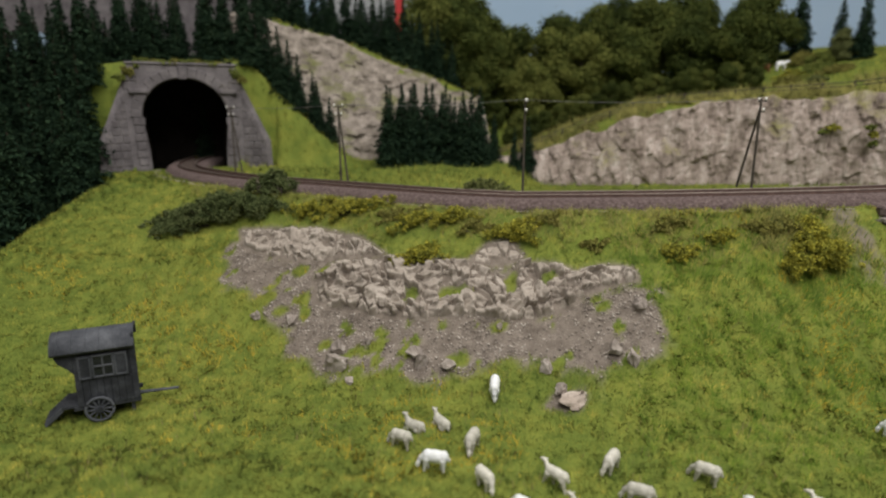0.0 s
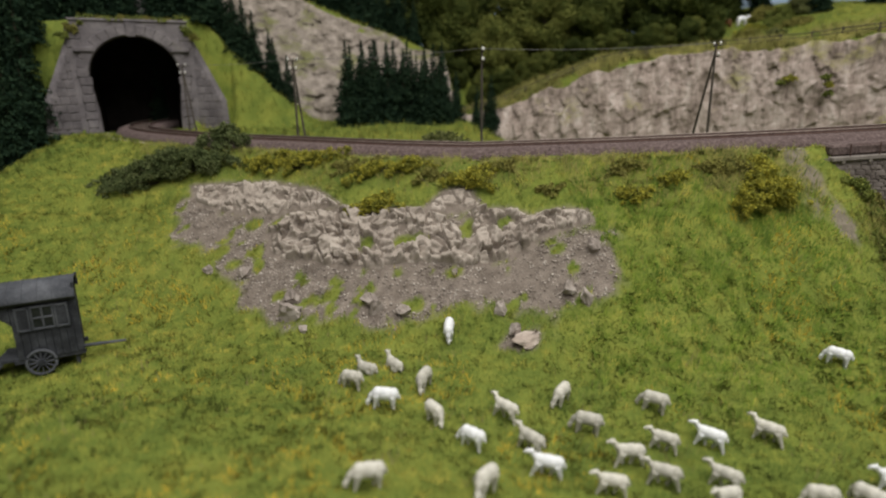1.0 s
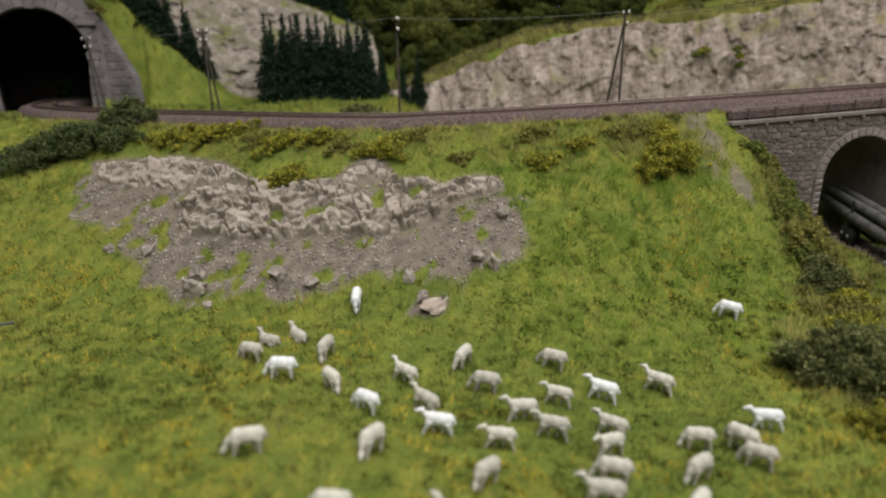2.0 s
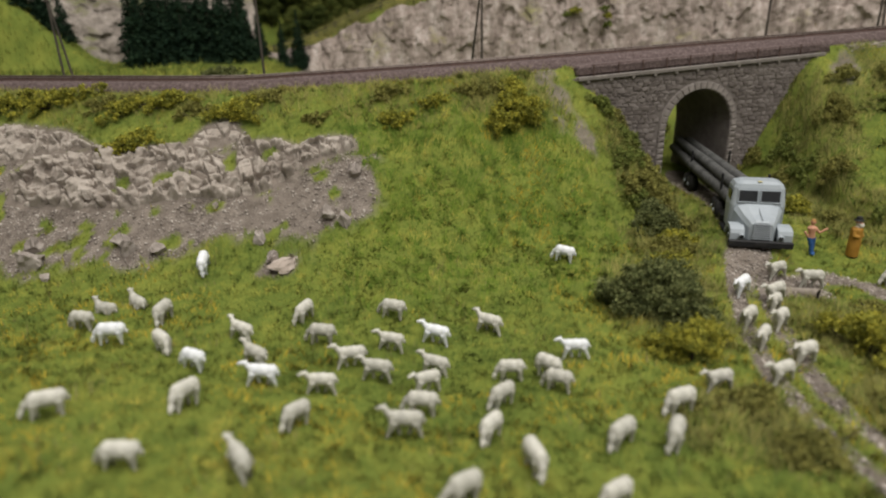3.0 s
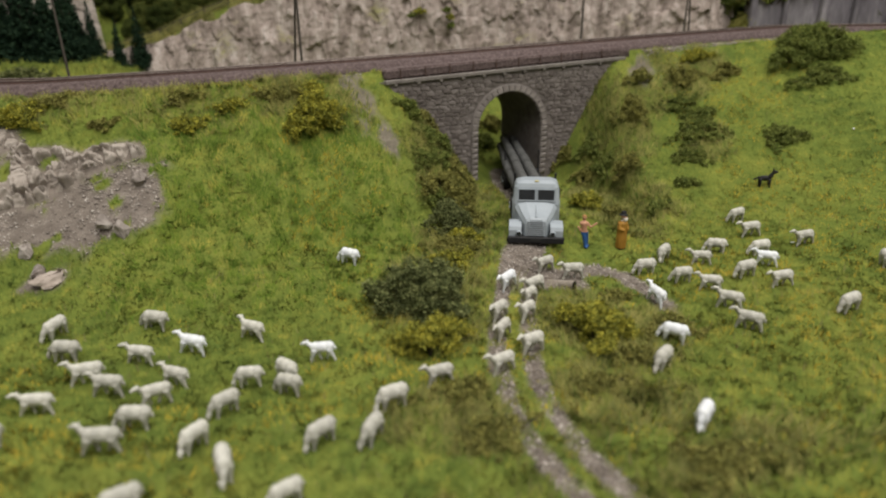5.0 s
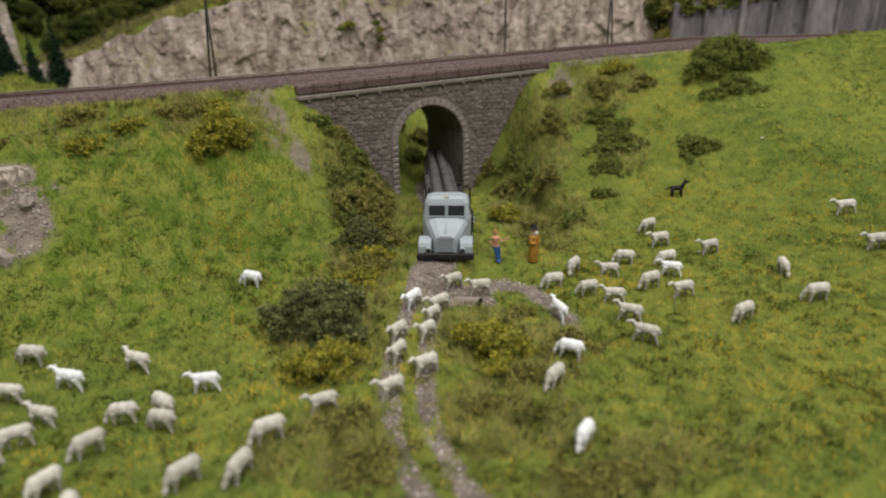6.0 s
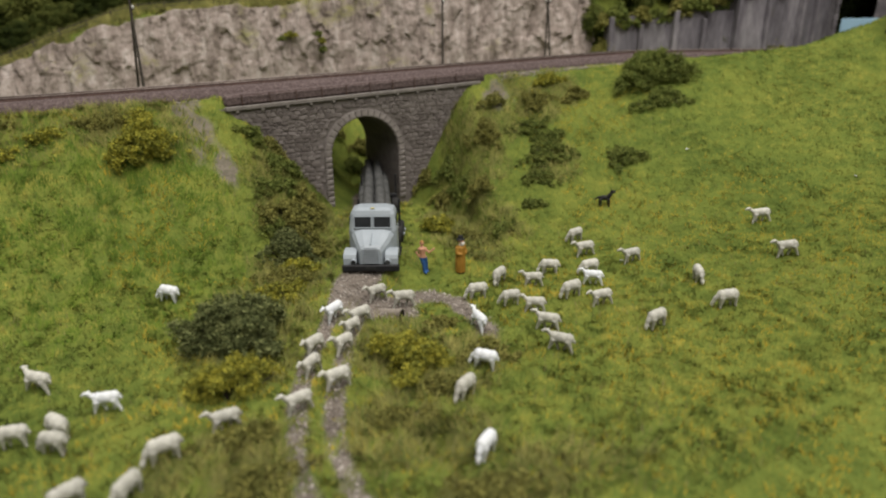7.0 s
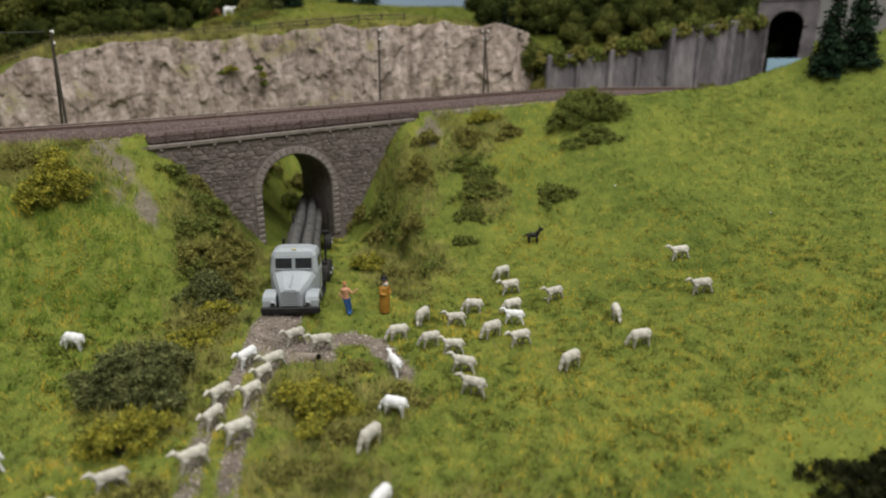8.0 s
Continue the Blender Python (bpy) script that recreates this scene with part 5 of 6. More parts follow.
# ---- the shepherd's wagon ----
def build_wagon():
    w = thing("shepherd_wagon", -157, 259, gz(-157, 257), 24, "weathered dark grey wooden shepherd's wagon with barrel roof", "wagon")
    L, D, zb, zt = 25.0, 18.0, 8.0, 37.5
    body = part("body", Geo().box(0, 0, (zb + zt) / 2, L, D, zt - zb, 0.4), M_WAGON, w)
    for k in range(9):
        part("wall_board", Geo().box(-L / 2 + 1.5 + 3.0 * k, -D / 2 - 0.15, (zb + 21.6) / 2 if 0 < k < 8 else (zb + zt) / 2, 2.75, 0.5, (21.6 - zb) if 0 < k < 8 else zt - zb - 0.6, 0.12), M_WAGON, body)
    for k in range(6):
        part("wall_board", Geo().box(L / 2 + 0.15, -D / 2 + 1.5 + 3.0 * k, (zb + zt) / 2, 0.5, 2.75, zt - zb - 0.6, 0.12), M_WAGON, body)
    # curved brackets carry the roof over the porch
    for sy in (-1, 1):
        prof = [(-L / 2, zt), (-L / 2 - 7.6, zt), (-L / 2 - 7.6, zt - 2), (-L / 2 - 6, zt - 6), (-L / 2 - 2, zt - 9.5), (-L / 2, zt - 12)]
        part("porch_bracket", Geo().prism(prof, 1.2, "y", sy * D / 2 - 0.6), M_WAGON, w)
    # barrel roof
    g, n = Geo(), 14
    arc = [(math.sin(a) * (D / 2 + 2.4), zt - 1.8 + 7.0 * (math.cos(a) - math.cos(1.2)) / (1 - math.cos(1.2))) for a in np.linspace(-1.2, 1.2, n)]
    arc = [(p / math.sin(1.2), q) for p, q in arc]
    x0, x1 = -L / 2 - 8.5, L / 2 + 1.6
    g.v = [(x, p, q + o) for o in (0, 1.1) for x in (x0, x1) for p, q in arc]
    for i in range(n - 1):
        g.f += [(i, i + 1, n + i + 1, n + i), (2 * n + i, 3 * n + i, 3 * n + i + 1, 2 * n + i + 1), (i, 2 * n + i, 2 * n + i + 1, i + 1), (n + i, n + i + 1, 3 * n + i + 1, 3 * n + i)]
    g.f += [(0, n, 3 * n, 2 * n), (n - 1, 3 * n - 1, 4 * n - 1, 2 * n - 1)]
    roof = part("roof", g, M_WAGONROOF, w, "greyer curved roof skin", True)
    for k in range(6):
        x = x0 + (x1 - x0) * (k + 0.5) / 6
        part("roof_seam", Geo().tube([(x, p, q + 1.15) for p, q in arc], 0.22, 5), M_WAGONROOF, roof)
    part("gable", Geo().prism([(p * 0.86, q) for p, q in arc] + [(D / 2, zt - 1), (-D / 2, zt - 1)], 1, "x", L / 2 - 0.6), M_WAGON, w)
    for p in (-D / 2 - 1, D / 2 + 1):
        part("end_hoop", Geo().box(x1 - 0.4, p * 0.85, zt + 2.0, 1.2, 1.6, 6, 0.2), M_WAGON, roof)
    # window with four panes and two shutters
    win = part("window_frame", Geo().box(0, -D / 2 - 0.7, 33.2, 9.4, 1.0, 1.0, 0.2).box(0, -D / 2 - 0.7, 22.6, 9.4, 1.0, 1.0, 0.2).box(-4.3, -D / 2 - 0.7, 27.9, 0.9, 1.0, 10.6, 0.2).box(4.3, -D / 2 - 0.7, 27.9, 0.9, 1.0, 10.6, 0.2).box(0, -D / 2 - 0.7, 27.9, 0.8, 0.8, 10, 0.15).box(0, -D / 2 - 0.7, 27.9, 9.6, 0.8, 0.8, 0.15), M_WAGONROOF, w, "pale grey cross-barred frame")
    for sx in (-1, 1):
        for sz in (-1, 1):
            part("pane", Geo().box(sx * 2.2, -D / 2 - 0.35, 27.9 + sz * 2.5, 3.9, 0.3, 4.4, 0.05), M_GLASS, win, "dark pane")
        sh = part("shutter", Geo().box(sx * 7.7, -D / 2 - 0.8, 27.9, 5.6, 0.8, 11.6, 0.2), M_WAGON, w)
        for bx, bz, bw, bh in ((0, 5.2, 5.6, 0.9), (0, -5.2, 5.6, 0.9), (-2.4, 0, 0.8, 11.6), (2.4, 0, 0.8, 11.6)):
            part("shutter_bar", Geo().box(sx * 7.7 + bx, -D / 2 - 1.3, 27.9 + bz, bw, 0.4, bh, 0.1), M_WAGONROOF, sh)
    # two spoked wheels on one axle
    for sy in (-1, 1):
        y = sy * (D / 2 + 2.2)
        wh = part("wheel", Geo().tube([(-3.5 + 5.9 * math.cos(a), y, 6.5 + 5.9 * math.sin(a)) for a in np.linspace(0, 2 * math.pi, 33)], 0.75, 6), M_WAGONROOF, w, "spoked wooden wheel", True)
        part("hub", Geo().tube([(-3.5, y - 1.2, 6.5), (-3.5, y + 1.2, 6.5)], 1.5, 10), M_WAGON, wh)
        for k in range(12):
            a = 2 * math.pi * k / 12
            part("spoke", Geo().tube([(-3.5 + 1.2 * math.cos(a), y, 6.5 + 1.2 * math.sin(a)), (-3.5 + 5.7 * math.cos(a), y, 6.5 + 5.7 * math.sin(a))], 0.38, 5), M_WAGONROOF, wh)
    part("axle", Geo().tube([(-3.5, -D / 2 - 2, 6.5), (-3.5, D / 2 + 2, 6.5)], 0.8, 8), M_WAGON, w)
    part("under_frame", Geo().box(0, -8, 7.2, L + 4, 1.8, 2, 0.2).box(0, 8, 7.2, L + 4, 1.8, 2, 0.2), M_WAGON, w)
    part("prop", Geo().box(L / 2 - 2, -D / 2 + 3, 3.5, 1.6, 1.6, 8.5, 0.2).box(L / 2 - 2, D / 2 - 3, 3.5, 1.6, 1.6, 8.5, 0.2), M_WAGON, w)
    part("drawbar", Geo().tube([(L / 2 - 1, 0, 7.0), (L / 2 + 19, 1, 5.6)], [1.0, 0.7], 8), M_WAGONROOF, w, "pale worn shaft")
    part("porch_floor", Geo().box(-L / 2 - 3.5, 0, 8.2, 7, D - 2, 1.6, 0.2), M_WAGON, w)
    st = part("step_stringer", Geo().add([(-L / 2 - 6.5, y, z) for y in (-7, -6) for z in (9, 6.5)] + [(-L / 2 - 15, y, z) for y in (-7, -6) for z in (1.8, -0.8)], [(0, 1, 5, 4), (2, 3, 7, 6), (0, 2, 6, 4), (1, 3, 7, 5), (0, 1, 3, 2), (4, 5, 7, 6)])
              .add([(-L / 2 - 6.5, y, z) for y in (6, 7) for z in (9, 6.5)] + [(-L / 2 - 15, y, z) for y in (6, 7) for z in (1.8, -0.8)], [(0, 1, 5, 4), (2, 3, 7, 6), (0, 2, 6, 4), (1, 3, 7, 5), (0, 1, 3, 2), (4, 5, 7, 6)]), M_WAGONROOF, w)
    for k in range(4):
        part("tread", Geo().box(-L / 2 - 7.5 - 2.1 * k, 0, 7.2 - 1.75 * k, 2.3, 13, 0.8, 0.15), M_WAGON, st)

    w.scale = (0.94, 0.94, 0.94)


build_wagon()


# ---- the culvert pipe ----
def build_pipe():
    x, y = 289.0, 174.0
    p = thing("culvert_pipe", x, y, gz(x, y) + 1.7, 22, "short brown clay pipe half sunk in the gravel branch", "pipe")
    g, n = Geo(), 20
    for yy, r in ((-1.5, 2.3), (0.2, 2.5), (1.6, 2.35), (6, 2.25), (11, 2.35), (16, 2.3), (16, 1.9), (-1.5, 1.9)):
        g.v += [(r * math.cos(2 * math.pi * i / n), yy, r * math.sin(2 * math.pi * i / n) - 0.26 * yy) for i in range(n)]
    g.f = [(k * n + i, k * n + (i + 1) % n, ((k + 1) % 8) * n + (i + 1) % n, ((k + 1) % 8) * n + i) for k in range(8) for i in range(n)]
    part("shell", g, M_PIPE, p)
    # near-black plug just inside the mouth stands in for the shaded hollow
    part("shade_plug", Geo().tube([(0, -1.3, 0.26), (0, 0.4, -0.08)], 1.95, 16), M_DARK, p)


build_pipe()


# ---- figurines ----
def sheep_mesh(name, stance, turn, material):
    """A cast toy sheep, its nose towards +x; stance: walk, graze or lie."""
    g = Geo()
    lie = stance == "lie"
    zc = 2.8 if lie else 6.5
    fat = 1.12 if stance == "walk" else 1.22
    g.ball(-0.6, 0, zc, 4.9, 2.05 * fat, 2.15 * fat, n=14, k=10)
    g.ball(2.3, 0, zc + 0.1, 2.3, 1.85 * fat, 2.1 * fat, n=12, k=8)
    g.ball(-3.7, 0, zc + 0.2, 2.2, 1.9 * fat, 2.0 * fat, n=12, k=8)
    ty = math.sin(turn)
    if stance == "graze":
        neck = [(3.2, 0, 6.5), (5.0, ty * 0.8, 5.2), (5.9, ty * 1.6, 3.0)]
        g.tube(neck, [1.55, 1.15, 0.95], 10)
        g.ball(6.1, ty * 1.8, 2.4, 0.95, 0.85, 1.5, n=10, k=8)
        ear = (5.8, ty * 1.7, 3.5)
    elif stance == "walk":
        neck = [(3.0, 0, 6.9), (4.8, ty * 0.7, 8.2), (5.6, ty * 1.2, 9.2)]
        g.tube(neck, [1.5, 1.05, 0.85], 10)
        g.ball(6.2, ty * 1.6, 9.2, 1.4, 0.85, 0.95, n=10, k=8).ball(7.3, ty * 2.0, 8.8, 1.15, 0.6, 0.65, n=10, k=8)
        ear = (5.5, ty * 1.3, 9.8)
    else:
        neck = [(2.6, 0, 3.6), (4.2, ty * 0.7, 5.4), (4.9, ty * 1.2, 6.5)]
        g.tube(neck, [1.5, 1.1, 0.95], 10)
        g.ball(5.6, ty * 1.6, 6.5, 1.55, 0.85, 0.9, n=10, k=8)
        ear = (4.8, ty * 1.2, 7.1)
    for s in (-1, 1):
        g.ball(ear[0] - 0.2, ear[1] + s * 0.95, ear[2] - 0.1, 0.38, 0.7, 0.32, n=8, k=6)
    g.tube([(-5.4, 0, zc + 1.0), (-6.1, 0, zc - 0.4), (-6.1, 0, zc - 1.9)], [0.6, 0.5, 0.4], 8)
    if lie:
        for x, y in ((3.2, 1.5), (3.4, -1.5)):
            g.tube([(x - 1.5, y, 1.2), (x + 1.6, y, 0.7), (x + 0.4, y * 1.1, 0.55)], [0.9, 0.6, 0.5], 8)
        g.ball(-2.8, 1.7, 1.5, 2.2, 1.1, 1.4, n=10, k=6)
        g.ball(-2.8, -1.7, 1.5, 2.2, 1.1, 1.4, n=10, k=6)
    else:
        stride = 2.1 if stance == "walk" else 0.7
        for x, y, s in ((2.6, 1.15, stride), (2.6, -1.15, -stride * 0.8), (-3.6, 1.15, -stride), (-3.6, -1.15, stride * 0.9)):
            g.tube([(x, y, 6.0), (x + s * 0.4, y, 3.6), (x + s * 0.75, y, 2.0), (x + s, y, 0.0)], [1.55, 1.05, 0.66, 0.58], 8)
    return moulded(name, g, material, 0.34, 3)


# where each sheep stands (x, y) and the way its nose points
WALKING_CREAM = [(43, 205, 138), (49, 183, 130), (70, 160, 170), (82, 178, -177), (90, 167, 158), (99, 189, 155), (142, 194, 136), (112, 168, 140), (105, 155, -164), (92, 128, 167), (199, 125, -180), (48, 114, 111), (270, 177, -168), (262, 169, -152), (242, 161, -152), (253, 156, -151), (236, 146, -146), (241, 132, -170), (224, 124, -170), (286, 194, -172), (295, 183, 164), (347, 145, 144), (341, 128, 130), (334, 111, 125), (365, 169, 150), (410, 179, 164), (377, 131, 161), (423, 156, 167)]
WALKING_CREAM_B = [(503, 135, 150), (480, 104, 149)]
WALKING_WHITE = [(51, 168, 165), (118, 192, 146), (165, 161, 157), (261, 187, -155), (315, 145, 85), (389, 150, 132)]
GRAZING_CREAM = [(68, 216, -128), (73, 198, 160), (61, 138, -140), (104, 212, 156), (100, 140, 161), (137, 156, 159), (150, 152, 116), (127, 139, -153), (117, 122, -139), (125, 106, -89), (149, 142, 140), (153, 109, -157), (99, 93, -152), (139, 88, -165), (179, 118, -175), (168, 104, -133), (-18, 226, 155), (12, 225, -112), (16, 199, -59), (-6, 149, -164), (29, 152, -125), (19, 120, 172), (332, 173, 166), (353, 183, -154), (342, 158, 166), (281, 103, -155), (380, 174, 137), (418, 196, 178)]
GRAZING_CREAM_B = [(396, 160, 167), (372, 147, 174), (430, 118, -128), (418, 93, 158), (381, 101, 180)]
GRAZING_WHITE = [(195, 234, 136), (-4, 209, 172), (28, 183, 142), (25, 266, -98), (299, 117, 130), (268, 70, -150)]
LYING_CREAM = [(-13, 240, 148), (-1, 243, 124)]



def build_flock():
    for rows, stance, white in ((WALKING_CREAM, "walk", 0), (WALKING_CREAM_B, "walk", 0), (WALKING_WHITE, "walk", 1), (GRAZING_CREAM, "graze", 0), (GRAZING_CREAM_B, "graze", 0), (GRAZING_WHITE, "graze", 1), (LYING_CREAM, "lie", 0)):
        m = M_SHEEP_WHITE if white else M_SHEEP
        shapes = [sheep_mesh("sheep_figurine", stance, a, m) for a in ((-0.7, 0.0, 0.6) if not white else (0.2,))]
        words = {"walk": "walking", "graze": "grazing with lowered head", "lie": "lying in the grass"}[stance]
        for k, (x, y, a) in enumerate(rows):
            ob = new("sheep_figurine", shapes[k % len(shapes)])
            slope = (gz(x + 3 * math.cos(math.radians(a)), y + 3 * math.sin(math.radians(a))) - gz(x - 3 * math.cos(math.radians(a)), y - 3 * math.sin(math.radians(a)))) / 6
            ob.matrix_basis = pose(x * K, y * K, (gz(x, y) - 0.1) * K, 0, 0, a) @ pose(0, 0, 0, 0, -math.degrees(math.atan(slope)) * 0.8, 0) @ Matrix.Scale(0.97 + 0.05 * math.sin(k * 2.3), 4)
            tagged(ob, ("bright white" if white else "cream grey") + " moulded toy sheep " + words + " on the meadow", "sheep figurine", "flock of sheep")


build_flock()


def build_figures():
    # a bearded shepherd in a long coat and a broad hat
    g = Geo().tube([(0, 0, 0.8), (0, 0, 5), (0, 0, 11), (0, 0, 14.2), (0, 0, 15.2)], [2.6, 2.7, 2.5, 2.5, 1.1], 14)
    g.ball(0, -1.5, 16.1, 1.3, 1.0, 1.3)
    g.ball(0, 0, 17.2, 1.25, 1.3, 1.6).tube([(0, 0, 18.0), (0, 0, 18.35)], [2.3, 2.1], 16).tube([(0, 0, 18.3), (0, 0, 20.0)], [1.5, 1.25], 12)
    for s in (-1, 1):
        g.tube([(s * 2.4, 0, 14.4), (s * 3.1, -0.6, 11.4), (s * 1.2, -2.4, 10.6)], [1.0, 0.95, 0.7], 8)
        g.ball(s * 1.0, -0.8, 0.6, 0.9, 1.5, 0.7)
    me = moulded("shepherd_figurine", g, M_COAT, 0.3, 1)
    me.transform(Matrix.Scale(1.1, 4))
    paint(me, [(0, 1.3, M_BLACK), (1.3, 16.6, M_COAT), (16.6, 18.7, M_BEARD), (18.7, 19.7, M_SKIN), (19.7, 40, M_BLACK)])
    single("shepherd_figurine", me, M_COAT, 341, 203, gz(341, 203) - 0.2, 14, "painted toy shepherd in long ochre coat and black hat", "figurine")
    # a bare-chested driver in blue trousers, pointing
    g = Geo()
    for s, dy in ((-1, -1.2), (1, 0.6)):
        g.tube([(s * 0.7 + 1.2, dy, 0), (s * 0.8 + 0.8, dy * 0.6, 4.0), (s * 0.8, 0, 8.2)], [0.85, 0.95, 1.25], 10)
        g.ball(s * 0.8 + 1.3, dy - 0.6, 0.5, 0.8, 1.4, 0.6)
    g.tube([(0, 0, 7.6), (-0.4, 0, 10.5), (-0.6, 0, 13.0), (-0.6, 0, 14.0)], [1.5, 1.5, 1.9, 0.9], 12).ball(-0.7, -0.2, 15.8, 1.15, 1.25, 1.45)
    g.tube([(1.0, 0, 13.0), (2.6, -1.2, 10.6), (4.6, -2.4, 12.6), (5.3, -2.6, 13.0)], [0.7, 0.6, 0.5, 0.5], 8)
    g.tube([(-2.2, 0, 13.0), (-3.4, 0.4, 10.8), (-2.0, 0.2, 8.6)], [0.7, 0.6, 0.5], 8)
    me = moulded("driver_figurine", g, M_SKIN, 0.3, 1)
    me.transform(Matrix.Scale(1.1, 4))
    paint(me, [(0, 9.1, M_JEANS), (9.1, 17.8, M_SKIN), (17.8, 40, M_HAIR)])
    single("driver_figurine", me, M_SKIN, 322, 211, gz(322, 211) - 0.2, -8, "painted toy figure with bare chest and blue trousers", "figurine")
    # the black dog
    g = Geo().ball(-0.2, 0, 4.6, 3.0, 1.15, 1.4).tube([(2.0, 0, 5.2), (3.4, 0, 7.6)], [1.2, 0.8], 8).ball(4.1, 0, 7.9, 1.5, 0.8, 0.85)
    g.ball(3.2, 0.6, 9.0, 0.35, 0.3, 0.8).ball(3.2, -0.6, 9.0, 0.35, 0.3, 0.8).tube([(-2.8, 0, 5.0), (-4.6, 0, 3.6), (-5.6, 0, 3.9)], [0.5, 0.45, 0.3], 8)
    for x, y in ((2, 0.8), (2.2, -0.8), (-2.2, 0.8), (-2.0, -0.8)):
        g.tube([(x, y, 4.2), (x + 0.2, y, 0)], [0.75, 0.42], 8)
    me = moulded("dog_figurine", g, M_DOG, 0.3, 2)
    me.transform(Matrix.Scale(1.25, 4))
    single("dog_figurine", me, M_DOG, 455, 211, gz(455, 211) - 0.1, -40, "black moulded toy sheepdog standing on the hillside", "dog figurine")
    # cattle high above the rock face
    for x, y, a, m, c in ((413, 800, 170, M_COW, "brown"), (427, 788, 10, M_SHEEP_WHITE, "white")):
        g = Geo().ball(0, 0, 9, 7, 3, 3.6).tube([(6, 0, 10), (9, 0, 12)], [2, 1.5], 8).ball(10.5, 0, 12, 2.2, 1.3, 1.4)
        for lx, ly in ((4.5, 1.6), (4.5, -1.6), (-5, 1.6), (-5, -1.6)):
            g.tube([(lx, ly, 8), (lx, ly, 0)], [1.5, 0.8], 8)
        single("cow_figurine", moulded("cow_figurine", g, m, 0.6, 2), m, x, y, gz(x, y), a, c + " moulded toy cow by the fence above the rocks", "cow figurine", "cattle")


def paint(me, bands):
    """Give the painted zones of a figurine their own materials, by height (mm)."""
    me.materials.clear()
    for _, _, m in bands:
        me.materials.append(m)
    for p in me.polygons:
        z = p.center.z / K
        p.material_index = next((i for i, (a, b, _) in enumerate(bands) if a <= z < b), 0)


M_SKIN = mat("skin_paint", [(0.5, 0.25, 0.16), (0.58, 0.31, 0.2)], 250, 900, 0.6, 0)
M_JEANS = mat("blue_paint", [(0.02, 0.07, 0.22), (0.035, 0.11, 0.3)], 250, 900, 0.6, 0)
M_HAIR = mat("blond_paint", [(0.3, 0.15, 0.05), (0.42, 0.22, 0.08)], 250, 900, 0.7, 0)
M_BEARD = mat("beard_paint", [(0.6, 0.57, 0.52), (0.7, 0.67, 0.62)], 250, 900, 0.7, 0)
build_figures()


# ---- plants ----
def tri_cloud(P, N, size, stretch=1.0):
    """One leaf-like triangle at each point, roughly facing its normal."""
    n = len(P)
    t = rng.normal(size=(n, 3))
    N = N + 0.8 * rng.normal(size=(n, 3))
    N /= np.linalg.norm(N, axis=1, keepdims=True) + 1e-9
    t -= N * (t * N).sum(1, keepdims=True)
    t /= np.linalg.norm(t, axis=1, keepdims=True) + 1e-9
    b = np.cross(N, t)
    s = (size * rng.uniform(0.6, 1.4, n))[:, None]
    V = np.stack([P - t * s * stretch * 0.5 - b * s * 0.4, P + t * s * stretch, P - t * s * stretch * 0.5 + b * s * 0.4], 1)
    return V.reshape(-1, 3), np.arange(3 * n).reshape(n, 3)


def spruce_shape(h, r, seed):
    """Crown of drooping, ragged whorls, and its trunk."""
    g = np.random.default_rng(seed)
    P, N = [], []
    levels = int(h / 4.2)
    for k in range(levels):
        s = k / (levels - 1)
        z = h * (0.07 + 0.9 * s)
        rad = r * (1 - s) ** 0.85 * g.uniform(0.85, 1.12) + 0.8
        arms = max(4, int(11 * (1 - s)) + 4)
        for a in g.uniform(0, 2 * np.pi, arms):
            L = rad * g.uniform(0.75, 1.15)
            m = max(4, int(L * 2.1))
            u = g.uniform(0.15, 1, m)
            d = np.stack([np.cos(a) * u * L, np.sin(a) * u * L, -0.38 * u ** 1.3 * L], 1)
            w = (1.15 - u) * L * 0.32
            off = g.normal(size=(m, 3)) * np.stack([w, w, w * 0.5], 1)
            P.append(d + off + [0, 0, z])
            N.append(np.tile([np.cos(a) * 0.5, np.sin(a) * 0.5, 0.9], (m, 1)))
    P.append(np.stack([g.normal(0, 0.4, 30), g.normal(0, 0.4, 30), g.uniform(h * 0.9, h * 1.02, 30)], 1)), N.append(np.tile([0, 0, 1.0], (30, 1)))
    v, f = tri_cloud(np.concatenate(P), np.concatenate(N), 1.9, 1.5)
    crown = fast_mesh("crown", v, f, M_SPRUCE)
    trunk = Geo().tube([(0, 0, -3), (0, 0, h * 0.5), (0, 0, h * 0.97)], [1.6, 1.0, 0.3], 7).mesh("trunk", M_TRUNK)
    return trunk, crown


def tree(name, x, y, z, trunk, crown, scale, rz, label, category, group):
    t = thing(name, x, y, z, rz, label, category, group)
    t.scale = scale
    part("trunk", trunk, M_TRUNK, t)
    part("crown", crown, M_SPRUCE, t)
    return t


